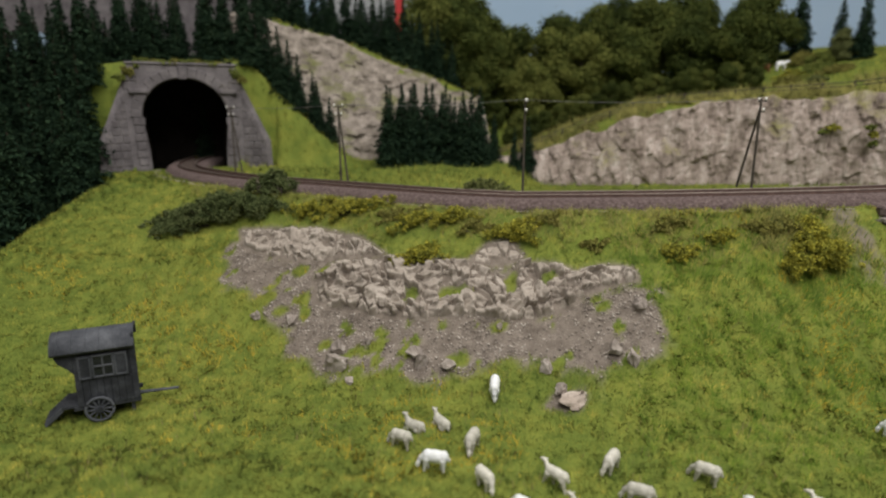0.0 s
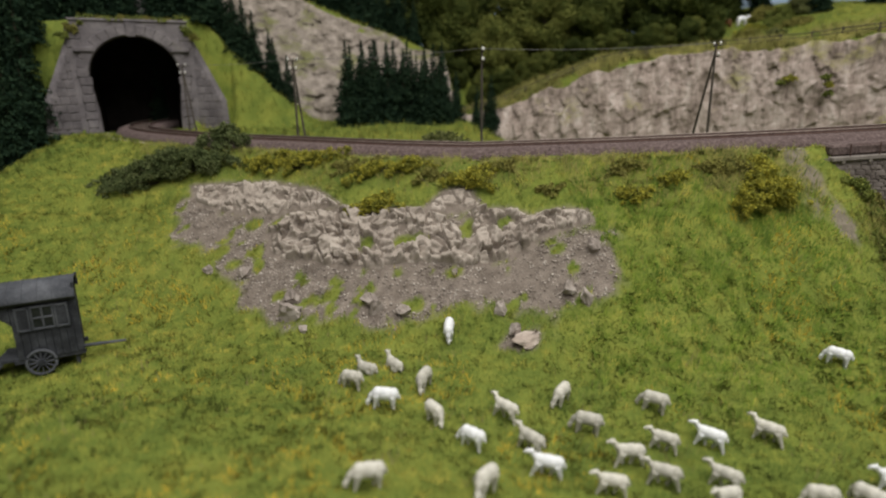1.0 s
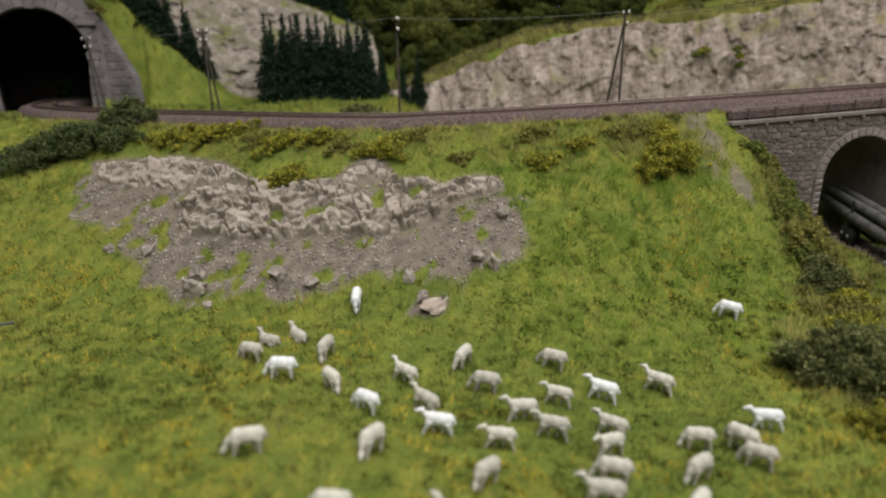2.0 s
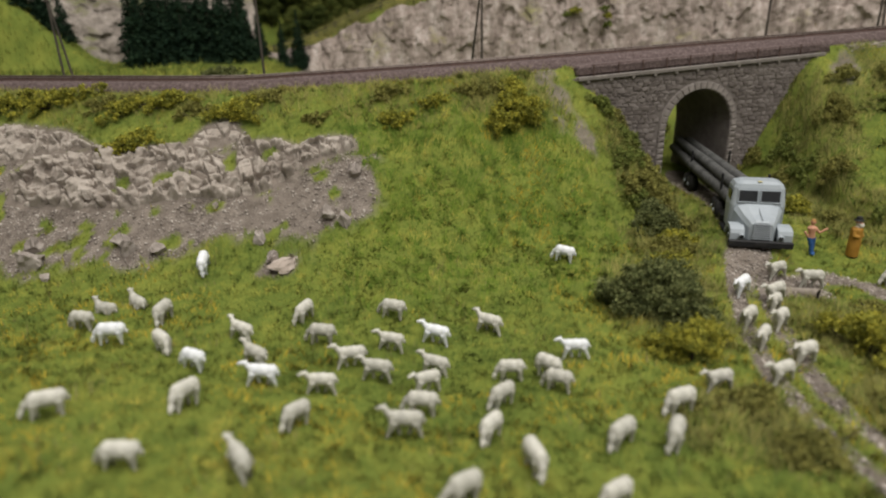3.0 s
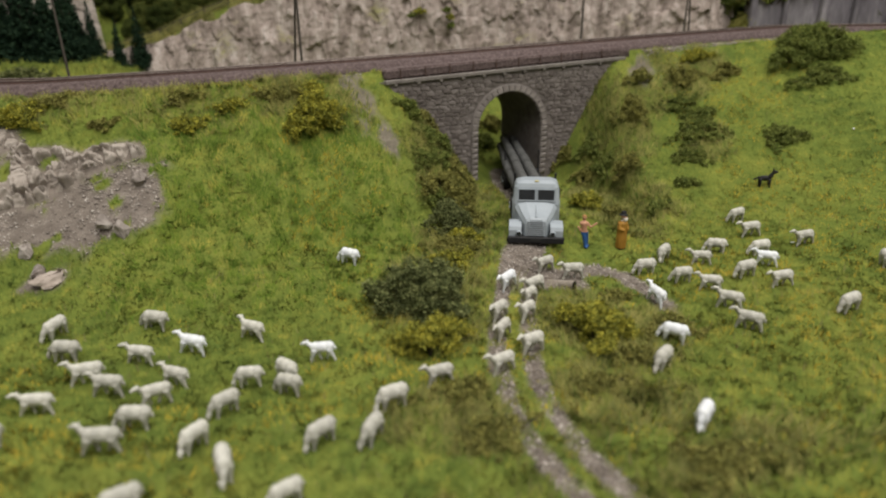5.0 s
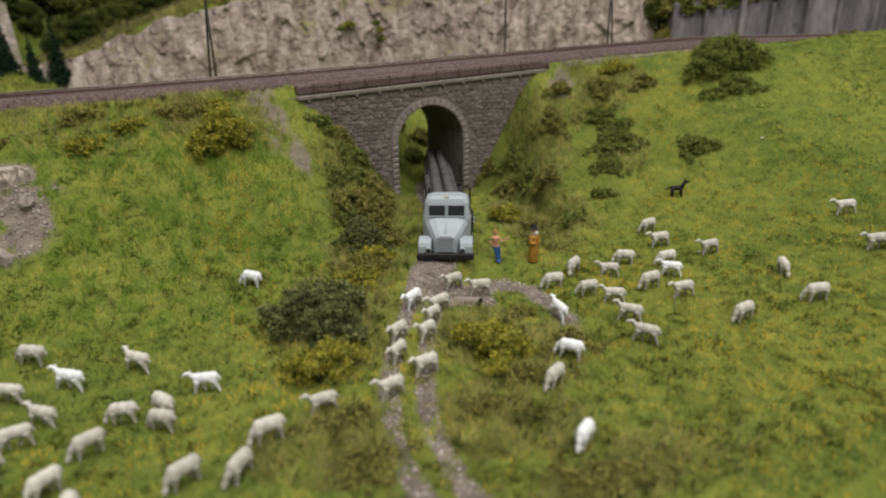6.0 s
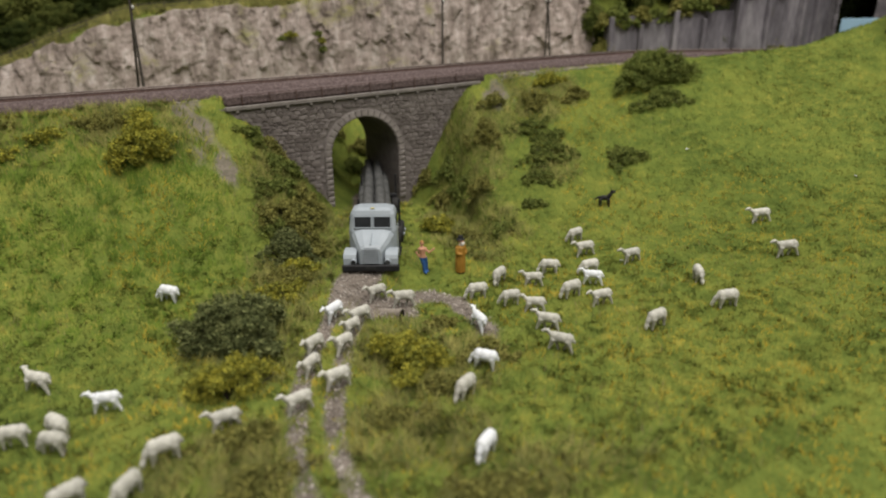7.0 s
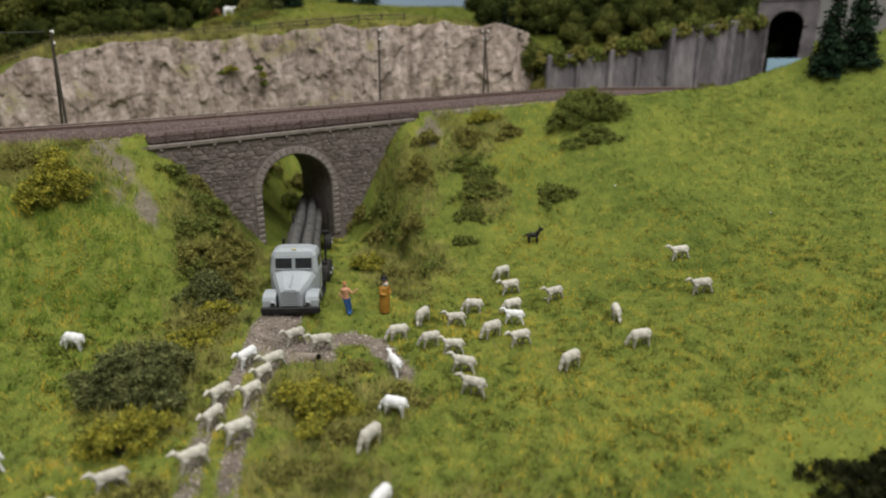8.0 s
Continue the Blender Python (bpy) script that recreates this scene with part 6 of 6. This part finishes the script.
def build_spruces():
    shapes = [spruce_shape(90, 17, k) for k in range(4)]
    spots = []
    r = random.Random(12)
    # the forest on the left
    for _ in range(1300):
        x, y = r.uniform(-640, -300), r.uniform(385, 830)
        edge = -312 - 0.1 * (y - 385) if y < 470 else -320 - 0.3 * (y - 463) if y < 613 else -365
        lx, ly = (float(q) for q in portal_frame(x, y))
        if (x < edge or (lx < -84 and -90 < ly < 60 and x < -300)) and lx < -80 and all(math.hypot(x - a, y - b) > 19 for a, b, *_ in spots) and x > -0.9 * y - 60:
            spots.append((x, y, r.uniform(0.95, 1.4)))
    # behind and over the tunnel
    for _ in range(300):
        x, y = r.uniform(-380, -205), r.uniform(664, 770)
        if all(math.hypot(x - a, y - b) > 20 for a, b, *_ in spots):
            spots.append((x, y, r.uniform(0.7, 1.0)))
    # down the mound's far side
    for k in range(8):
        spots.append((-200 + 11 * k + r.uniform(-3, 3), 684 - 2 * k + r.uniform(-5, 5), 0.85 - 0.045 * k))
    # the stand in the clearing
    for _ in range(500):
        x, y = r.uniform(-66, 42), r.uniform(640, 712)
        if all(math.hypot(x - a, y - b) > 13 for a, b, *_ in spots) and y > 690 - 0.6 * abs(x + 10) - 25:
            spots.append((x, y, r.uniform(0.68, 0.98)))
    spots += [(56, 670, 0.62), (78, 660, 0.5), (96, 684, 0.72)]
    # the skyline
    for k in range(26):
        spots.append((-260 + 11 * k + r.uniform(-5, 5), 815 + r.uniform(-15, 50), r.uniform(0.65, 1.0)))
    spots += [(458, 885, 1.15), (481, 851, 1.2), (489, 776, 0.85), (500, 748, 0.95), (440, 915, 1.2), (590, 770, 1.0), (610, 745, 0.9), (808, 214, 1.0), (836, 203, 1.15), (640, 470, 1.0), (690, 460, 1.1)]
    for k, (x, y, s) in enumerate(spots):
        t, c = shapes[k % 4]
        tree("spruce", x, y, gz(x, y) - 1, t, c, (s * r.uniform(0.85, 1.05), s * r.uniform(0.85, 1.05), s), r.uniform(0, 360), "dark green bottle-brush model spruce with drooping branches", "spruce tree", "spruces")


build_spruces()


def clump_cloud(clumps, per, size, g, shell=0.75):
    P, N = [], []
    for cx, cy, cz, r in clumps:
        m = int(per * r * r)
        d = g.normal(size=(m, 3))
        d /= np.linalg.norm(d, axis=1, keepdims=True)
        q = d * r * g.uniform(shell, 1.08, m)[:, None] * (1 + 0.18 * g.normal(size=(m, 1)))
        q[:, 2] *= 0.82
        P.append(q + [cx, cy, cz]), N.append(d)
    return tri_cloud(np.concatenate(P), np.concatenate(N), size)


def broadleaf_shape(seed, h=95):
    g = np.random.default_rng(seed)
    clumps = []
    for k in range(26):
        a, s = g.uniform(0, 2 * np.pi), g.uniform(0, 1)
        rad = h * 0.36 * math.sin(math.pi * (0.2 + 0.75 * s)) * g.uniform(0.3, 1.0)
        clumps.append((rad * math.cos(a), rad * math.sin(a), h * (0.16 + 0.76 * s), h * g.uniform(0.11, 0.19)))
    v, f = clump_cloud(clumps, 3.4, 2.6, g)
    crown = fast_mesh("crown", v, f, M_LEAF)
    t = Geo().tube([(0, 0, -3), (0.5, 0, h * 0.2), (-0.5, 0.6, h * 0.45)], [3.0, 2.2, 1.4], 8)
    for cx, cy, cz, _ in clumps[:9]:
        t.tube([(0, 0, h * 0.25), (cx * 0.5, cy * 0.5, cz * 0.7), (cx, cy, cz)], [1.5, 0.9, 0.4], 6)
    return t.mesh("trunk", M_TRUNK), crown


def build_broadleaves():
    shapes = [broadleaf_shape(40 + k) for k in range(4)]
    r = random.Random(3)
    spots = [(-20, 900, 1.25), (8, 930, 1.5), (52, 935, 1.45), (100, 930, 1.45), (30, 870, 1.05), (78, 905, 1.15), (120, 850, 0.95), (150, 900, 1.25), (195, 850, 1.0), (220, 905, 1.2), (255, 845, 0.95), (290, 880, 1.2), (325, 820, 0.95), (350, 860, 1.1), (385, 810, 1.0), (415, 835, 1.05), (180, 960, 1.4), (270, 970, 1.4), (360, 950, 1.3), (90, 980, 1.3),
             (652, 424, 0.36), (676, 412, 0.42), (706, 404, 0.42), (735, 395, 0.4), (765, 378, 0.42), (792, 372, 0.44), (822, 368, 0.42), (852, 366, 0.46), (885, 368, 0.44), (640, 440, 0.5), (665, 452, 0.6), (690, 440, 0.55), (720, 436, 0.6), (750, 425, 0.6), (780, 420, 0.6), (810, 410, 0.6), (840, 408, 0.65), (870, 405, 0.62), (900, 400, 0.65), (612, 470, 0.5), (632, 486, 0.65), (660, 500, 0.8), (700, 490, 0.85), (745, 480, 0.85), (790, 470, 0.85), (840, 460, 0.9), (890, 455, 0.9)]
    # a thicket close behind the retaining wall
    for k in range(40):
        x = r.uniform(630, 905)
        y = np.interp(x, [630, 705, 768, 850, 905], [424, 400, 374, 358, 362]) + r.uniform(6, 70)
        spots.append((x, y, r.uniform(0.32, 0.5)))
    spots += [(760, 500, 1.1), (820, 490, 1.15), (880, 480, 1.2), (720, 520, 1.1), (930, 430, 1.0), (960, 400, 0.9), (990, 380, 0.9)]
    # undergrowth at the wood's edge
    for k in range(22):
        x = 40 + 15 * k
        spots.append((x, np.interp(x, [40, 215, 360], [800, 745, 705]) + r.uniform(-8, 14), r.uniform(0.26, 0.42)))
    for k, (x, y, s) in enumerate(spots):
        t, c = shapes[k % 4]
        tree("broadleaf_tree", x, y, gz(x, y) - 1, t, c, (s, s, s * r.uniform(0.9, 1.05)), r.uniform(0, 360), "rounded olive green foam-leaved model tree", "tree", "trees above the rocks")


build_broadleaves()


def bush(x, y, w, d, h, material, label, seed, fine=1.0, rz=0):
    """Twigs that fork outwards from the base, each carrying loose tufts of small leaves; ragged, with gaps."""
    g = np.random.default_rng(seed)
    clumps, t = [], Geo()
    for k in range(int(16 + w * d / 11)):
        a, s = g.uniform(0, 2 * np.pi), math.sqrt(g.uniform(0, 1))
        k2 = 0.8 + 0.4 * math.sin(3 * a + seed) * s
        cx, cy = s * math.cos(a) * w / 2 * k2, s * math.sin(a) * d / 2 * k2
        cz = h * (0.1 + 0.8 * math.sqrt(max(0, 1 - s * s)) * g.uniform(0.35, 1.0))
        clumps.append((cx, cy, cz, g.uniform(0.9, 3.0) * (0.65 + h / 30)))
        if k % 3 == 0:
            e = 1.0 + 1.6 / (math.hypot(cx, cy, cz) + 2)
            t.tube([(cx * 0.25, cy * 0.25, -1.0), (cx * 0.65 + g.normal(0, 0.5), cy * 0.65, cz * 0.55), (cx * e, cy * e, cz * e + 0.4)], [0.34, 0.24, 0.1], 4)
    v, f = clump_cloud(clumps, 12 / fine, 0.95 * fine, g, 0.3)
    b = thing("bush", x, y, gz(x, y) - 0.4 - 0.08 * h, rz, label, "bush")
    # it grows between upright and square to its slope
    up = Vector((-0.8 * (gz(x + 3, y) - gz(x - 3, y)) / 6, -0.8 * (gz(x, y + 3) - gz(x, y - 3)) / 6, 1)).normalized()
    b.matrix_basis = Matrix.Translation(b.matrix_basis.translation) @ Vector((0, 0, 1)).rotation_difference(up).to_matrix().to_4x4() @ Matrix.Rotation(math.radians(rz), 4, "Z")
    part("foliage", fast_mesh("foliage", v, f, material), material, b)
    part("branchwork", t, M_TRUNK, b)
    return b


MOSS = [(390, 556, 121, 12, 6), (394, 556, 114, 9, 8), (395, 556, 105, 7, 8), (366, 574, 120, 16, 6), (358, 574, 117, 9, 4)]


def build_bushes():
    dark, flock, yel, oli, jun = (M_BUSH_DARK, "dense dark green bush of foam leaves"), (M_BUSH_GREEN, "mid-green foam flock bush on the slope"), (M_BUSH_YELLOW, "low yellow-flowering bush in the rough grass"), (M_BUSH_OLIVE, "olive brown scrub tuft in the dry grass"), (M_JUNIPER, "spreading grey-green juniper bush on the bank")
    rows = [(216, 184, 50, 46, 28, dark), (206, 147, 34, 24, 18, yel), (223, 171, 18, 14, 10, yel), (259, 236, 24, 18, 12, yel), (259, 257, 36, 30, 16, dark), (267, 279, 44, 32, 12, oli), (277, 252, 18, 14, 10, oli), (280, 323, 26, 18, 9, flock), (284, 307, 28, 20, 11, oli), (286, 294, 24, 20, 9, oli), (274, 331, 22, 14, 8, oli), (280, 271, 22, 18, 8, oli), (290, 305, 26, 20, 10, oli), (244, 217, 30, 20, 9, yel), (252, 226, 30, 22, 11, oli), (271, 131, 29, 36, 20, yel), (301, 156, 22, 14, 6, oli), (305, 125, 28, 22, 8, oli), (277, 112, 26, 20, 7, oli), (203, 115, 30, 16, 8, oli), (203, 90, 36, 20, 8, oli), (252, 100, 26, 18, 7, oli), (258, 53, 40, 24, 7, oli), (176, 64, 24, 18, 6, oli), (262, 328, 22, 16, 8, flock), (268, 315, 24, 18, 8, flock), (275, 304, 22, 18, 8, flock), (262, 296, 24, 18, 7, flock), (258, 272, 20, 16, 7, flock)]
    rows2 = [(-159, 426, 98, 34, 22, jun), (-197, 436, 50, 22, 12, jun), (-124, 436, 40, 24, 24, jun), (-88, 408, 50, 18, 10, yel), (-58, 398, 56, 18, 10, yel), (-18, 376, 40, 16, 9, yel), (8, 371, 30, 14, 9, yel), (-12, 351, 36, 18, 11, yel), (46, 353, 36, 20, 12, yel), (88, 336, 18, 10, 5, oli), (131, 322, 26, 14, 8, yel), (130, 338, 26, 12, 6, oli), (201, 316, 40, 40, 16, yel), (188, 327, 26, 12, 7, oli), (176, 329, 22, 12, 6, oli), (62, 358, 30, 12, 6, oli), (152, 327, 24, 12, 7, yel), (-30, 385, 34, 12, 6, oli), (20, 361, 24, 12, 7, oli), (578, 292, 80, 44, 27, flock), (563, 266, 62, 26, 10, flock), (390, 332, 26, 14, 7, oli), (400, 315, 30, 22, 6, flock), (390, 306, 24, 20, 7, oli), (399, 296, 26, 20, 6, flock), (495, 236, 32, 28, 10, flock), (456, 273, 44, 40, 7, flock), (442, 259, 30, 28, 6, flock), (460, 294, 40, 26, 7, flock), (468, 279, 20, 18, 6, flock), (473, 308, 34, 20, 10, oli), (493, 321, 34, 16, 10, yel), (506, 301, 24, 16, 9, oli), (424, 304, 30, 26, 12, oli), (403, 274, 26, 20, 10, oli), (361, 262, 24, 22, 14, yel), (366, 240, 16, 14, 9, oli), (386, 226, 24, 12, 7, flock), (420, 242, 22, 14, 7, flock), (441, 320, 26, 16, 9, oli)]
    rows3 = [(35, 462, 46, 20, 16, dark), (640, 410, 26, 20, 34, oli), (336, 424, 30, 20, 12, oli), (352, 442, 34, 22, 13, oli), (368, 428, 26, 20, 12, flock), (384, 446, 30, 22, 12, oli), (830, 345, 30, 14, 30, oli), (-205, 440, 30, 10, 4, oli), (385, 690, 40, 20, 16, oli), (410, 680, 24, 16, 12, dark), (456, 790, 50, 30, 20, oli), (446, 743, 50, 24, 12, flock), (418, 746, 40, 20, 9, yel), (449, 710, 60, 24, 10, oli), (471, 770, 44, 26, 20, flock), (492, 765, 44, 30, 44, dark)]
    for k, (x, y, w, d, h, (m, label)) in enumerate(rows + rows2 + rows3):
        bush(x, y, w, d, h, m, label, 100 + k)
    bush(399, -13, 50, 34, 10, M_BUSH_DIMMED, "low dark green bush at the front edge, dimmed in its colour", 90)
    r = random.Random(8)
    wall = [(640, 410), (705, 388), (768, 362), (850, 346), (918, 351)]
    rim = [134, 140, 162, 172, 180]
    for k in range(22):
        s = k / 21 * 3.999
        i, q = int(s), s - int(s)
        x, y = wall[i][0] + (wall[i + 1][0] - wall[i][0]) * q, wall[i][1] + (wall[i + 1][1] - wall[i][1]) * q
        b = bush(x, y - 1, 30, 16, 18 + r.uniform(-4, 8), M_BUSH_GREEN if k % 3 else M_BUSH_OLIVE, "overhanging green scrub along the retaining wall's rim", 400 + k, 2.0)
        b.location.z = (rim[i] + (rim[i + 1] - rim[i]) * q - 9 + 3 * math.sin(2.1 * k)) * K
    # moss clumps in the cracks of the rock face
    for k, (x, y, z, w, h) in enumerate(MOSS):
        b = bush(x, y, w, 9, h, M_BUSH_YELLOW if k % 2 else M_BUSH_GREEN, "olive moss clump growing in the rock face", 350 + k, 1.2)
        b.location.z = z * K
    # moss mats lie along the coping and hang down at both ends
    c, q = math.cos(math.radians(23)), math.sin(math.radians(23))
    for k in range(17):
        lx = -56 + 7 * k
        hang = max(0, abs(lx) - 40)
        ly = 4 - 0.35 * hang
        b = bush(-261 + lx * c - ly * q, 623 + lx * q + ly * c, 15, 9, 4 + r.uniform(0, 2.5), M_BUSH_OLIVE if k % 3 == 1 else M_BUSH_GREEN, "flat olive moss mat on the portal coping", 300 + k, 1.4)
        b.location.z = (183 - 0.9 * hang) * K


build_bushes()


def build_scraps():
    shapes = [boulder_mesh(60 + k, 0.5) for k in range(2)]
    # small white specks of unknown kind, given a pebble's shape
    for k, (x, y) in enumerate(((536, 216), (585, 128), (303, 160), (420, 160))):
        ob = new("white_pebble", shapes[k % 2])
        ob.matrix_basis = pose(x * K, y * K, (gz(x, y) + 0.8) * K, 0, 0, 50 * k) @ Matrix.Diagonal((1.2, 0.9, 0.9, 1))
        ob.data.materials[0] = M_SHEEP_WHITE
        tagged(ob, "tiny white speck lying in the grass", "pebble", "white pebbles")


build_scraps()


def build_fence():
    pts = [(70, 735), (140, 715), (215, 695), (290, 672), (360, 640), (430, 600), (500, 550), (560, 512)]
    f = thing("field_fence", label="long low dark wooden field fence above the rock face", category="fence")
    tops = []
    for (ax, ay), (bx, by) in zip(pts, pts[1:]):
        for s in np.arange(0, 1, 0.34):
            x, y = ax + (bx - ax) * s, ay + (by - ay) * s
            z = gz(x, y)
            part("post", Geo().box(x, y, z + 4, 1.4, 1.4, 11, 0.2), M_FENCE, f)
            tops.append((x, y, z))
    for a, b in zip(tops, tops[1:]):
        for h in (4.5, 8.0):
            part("fence_rail", Geo().tube([(a[0], a[1] - 0.8, a[2] + h), (b[0], b[1] - 0.8, b[2] + h)], 0.55, 6), M_FENCE, f)


build_fence()


# ---- sown grass ----
def blades(name, n, box, material, label, length, width, dense=None, lean=0.55):
    x, y = rng.uniform(box[0], box[1], n), rng.uniform(box[2], box[3], n)
    keep = rng.random(n) > soil_mask(x, y) * 1.02
    lx, ly = portal_frame(x, y)
    keep &= ~((np.abs(lx) < 50) & (ly > -6) & (ly < 190) & (ground_z(x, y) < 176))
    if dense is not None:
        keep &= rng.random(n) < dense(x, y)
    x, y = x[keep], y[keep]
    z = ground_z(x, y) + turf(x, y)
    n = len(x)
    # blades lean together in small tufts
    a = 2 * np.pi * fbm(x, y, 8, 2) * 2 + rng.normal(0, 0.9, n)
    L = length * rng.uniform(0.6, 1.3, n) * (0.55 + 0.5 * fbm(x, y, 18, 2) + 0.95 * sstep(0.3, 0.75, vnoise(x, y, 3.4)) * (1 - 0.6 * sstep(380, 460, x)))
    k = lean * rng.uniform(0.3, 1.5, n)
    # fibres stand between upright and square to the slope, and lean a little uphill
    gx, gy = (ground_z(x + 2, y) - ground_z(x - 2, y)) / 4, (ground_z(x, y + 2) - ground_z(x, y - 2)) / 4
    n3 = np.stack([-0.75 * gx, -0.75 * gy, np.ones(n)], 1)
    n3 /= np.linalg.norm(n3, axis=1, keepdims=True)
    dx, dy = np.cos(a) + 0.9 * gx, np.sin(a) + 0.9 * gy
    t3 = np.stack([dx, dy, gx * dx + gy * dy], 1)
    t3 /= np.linalg.norm(t3, axis=1, keepdims=True) + 1e-6
    w = width * rng.uniform(0.7, 1.3, n)
    base = np.stack([x, y, z - 0.4], 1)
    side = np.cross(n3, t3) * (w / 2)[:, None]
    tip = base + (n3 + t3 * k[:, None]) * (L / np.sqrt(1 + k * k))[:, None] + [0, 0, 0.4]
    V = np.stack([base - side, base + side, tip], 1).reshape(-1, 3)
    me = fast_mesh(name, V, np.arange(3 * n).reshape(n, 3), material)
    # each fibre keeps the slope of the turf that it is sown in
    tx, ty = (turf(x + 0.7, y) - turf(x - 0.7, y)) / 1.4, (turf(x, y + 0.7) - turf(x, y - 0.7)) / 1.4
    lie = np.stack([-0.5 * gx - 1.0 * tx, -0.5 * gy - 1.0 * ty, np.ones(n)], 1)
    lie /= np.linalg.norm(lie, axis=1, keepdims=True)
    att = me.attributes.new("turf_normal", "FLOAT_VECTOR", "POINT")
    att.data.foreach_set("vector", np.repeat(lie, 3, axis=0).astype(np.float32).ravel())
    tagged(new(name, me), label, "grass", kind="stuff")


def on_meadow(x, y):
    return (y < track_y(x) - 24) * 1.0


def off_track(x, y):
    return (y > track_y(x) + 26) * (y < np.where(x > 50, cliff_y(x) + 2, 900)) * 1.0


def dry_spots(x, y):
    d, _ = near_line(x, y, ROAD)
    return on_meadow(x, y) * np.clip(0.15 + 0.9 * (1 - sstep(8, 40, d)), 0, 1) * sstep(0.4, 0.62, fbm(x, y, 26, 3))


blades("meadow_grass", 560000, (-300, 560, 20, 400), M_BLADE, "short yellow-green sown grass fibres on the meadow", 1.55, 0.55, on_meadow, 0.9)
blades("foreground_grass", 150000, (-80, 620, -70, 130), M_BLADE, "short yellow-green sown grass fibres on the meadow", 1.5, 0.4, on_meadow, 0.9)
blades("bank_grass", 70000, (-345, -40, 390, 610), M_BLADE, "short sown grass fibres on the upper bank", 2.0, 0.7, on_meadow, 0.9)
blades("dry_grass", 90000, (-200, 560, 20, 380), M_BLADE_DRY, "brownish dry grass fibres by the cart road", 2.8, 0.4, dry_spots)
blades("far_grass", 120000, (-330, 1000, 300, 900), M_BLADE, "sown grass fibres on the far slopes", 3.0, 0.9, lambda x, y: np.maximum(off_track(x, y), (y > cliff_y(x) + 18) * 1.0))
blades("hill_grass", 150000, (540, 1000, 0, 420), M_BLADE, "sown grass fibres on the hillside", 1.7, 0.8, on_meadow, 0.9)


def scrub_here(x, y):
    return scrub_mask(x, y) * (0.45 + 0.55 * sstep(0.4, 0.58, fbm(x, y, 9, 2)))


def flower_spots(x, y):
    # thicker to the right: yellow flecks, and brightening that the lamps do not give
    front = 0.85 * sstep(290, 370, x) * (1 - sstep(150, 230, y)) * (1 - sstep(520, 600, x))
    return on_meadow(x, y) * np.maximum(sstep(0.54, 0.68, fbm(x + 300, y, 45, 3)), front) * sstep(0.4, 0.58, fbm(x, y, 7, 2))


def deep_green(x, y):
    return on_meadow(x, y) * 0.55 * sstep(0.54, 0.66, fbm(x - 70, y + 40, 13, 3)) * (1 - sstep(380, 450, x))


def green_bank(x, y):
    where = sstep(70, 120, x) * (1 - sstep(215, 250, x)) * sstep(195, 235, y)
    return on_meadow(x, y) * where * (0.06 + 0.6 * sstep(0.47, 0.6, fbm(x - 20, y, 5, 2)))


blades("rough_scrub", 260000, (170, 520, 20, 345), M_SCRUB, "tangled olive brown scrub beside the cart road", 4.2, 0.42, scrub_here, 1.3)
blades("bank_scrub", 110000, (-200, 240, 310, 480), M_SCRUB, "rough olive scrub along the top of the bank", 3.6, 0.42, scrub_here, 1.2)
blades("scrub_leaves", 80000, (170, 520, 20, 345), M_BUSH_GREEN, "mid-green low leaves in the scrub", 3.4, 0.8, scrub_here, 1.6)
blades("yellow_flowers", 260000, (-300, 620, -50, 400), M_FLOWER, "tiny yellow flowers sown in the meadow", 1.75, 0.65, flower_spots, 1.2)
# darker green end of the hill; its shade is put into the fibres' colour
def shady_hill(x, y):
    return on_meadow(x, y) * sstep(585, 650, x + 0.4 * (150 - y)) * sstep(0.3, 0.55, fbm(x, y, 40, 3))


blades("hill_tufts", 130000, (560, 1000, 0, 300), M_DEEP, "darker green flock tufts with the hillside's shade in their colour", 1.8, 0.9, shady_hill, 1.2)
blades("deep_green_tufts", 130000, (-300, 560, 20, 400), M_DEEP, "darker green flock tufts in the meadow", 1.5, 0.5, deep_green, 1.2)
blades("bank_tufts", 115000, (60, 260, 190, 340), M_BANK, "deep green flock tufts on the bank below the line", 2.1, 0.75, green_bank, 1.2)


def rim_scrub(x, y):
    d = y - cliff_y(x)
    return (x > 60) * (x < 600) * sstep(12, 22, d) * (1 - sstep(60, 170, d)) * sstep(0.4, 0.52, fbm(x, y, 26, 3))


blades("rim_scrub", 150000, (60, 600, 420, 780), M_SCRUB, "brown and olive scrub above the rock face", 6.0, 0.9, rim_scrub, 1.2)
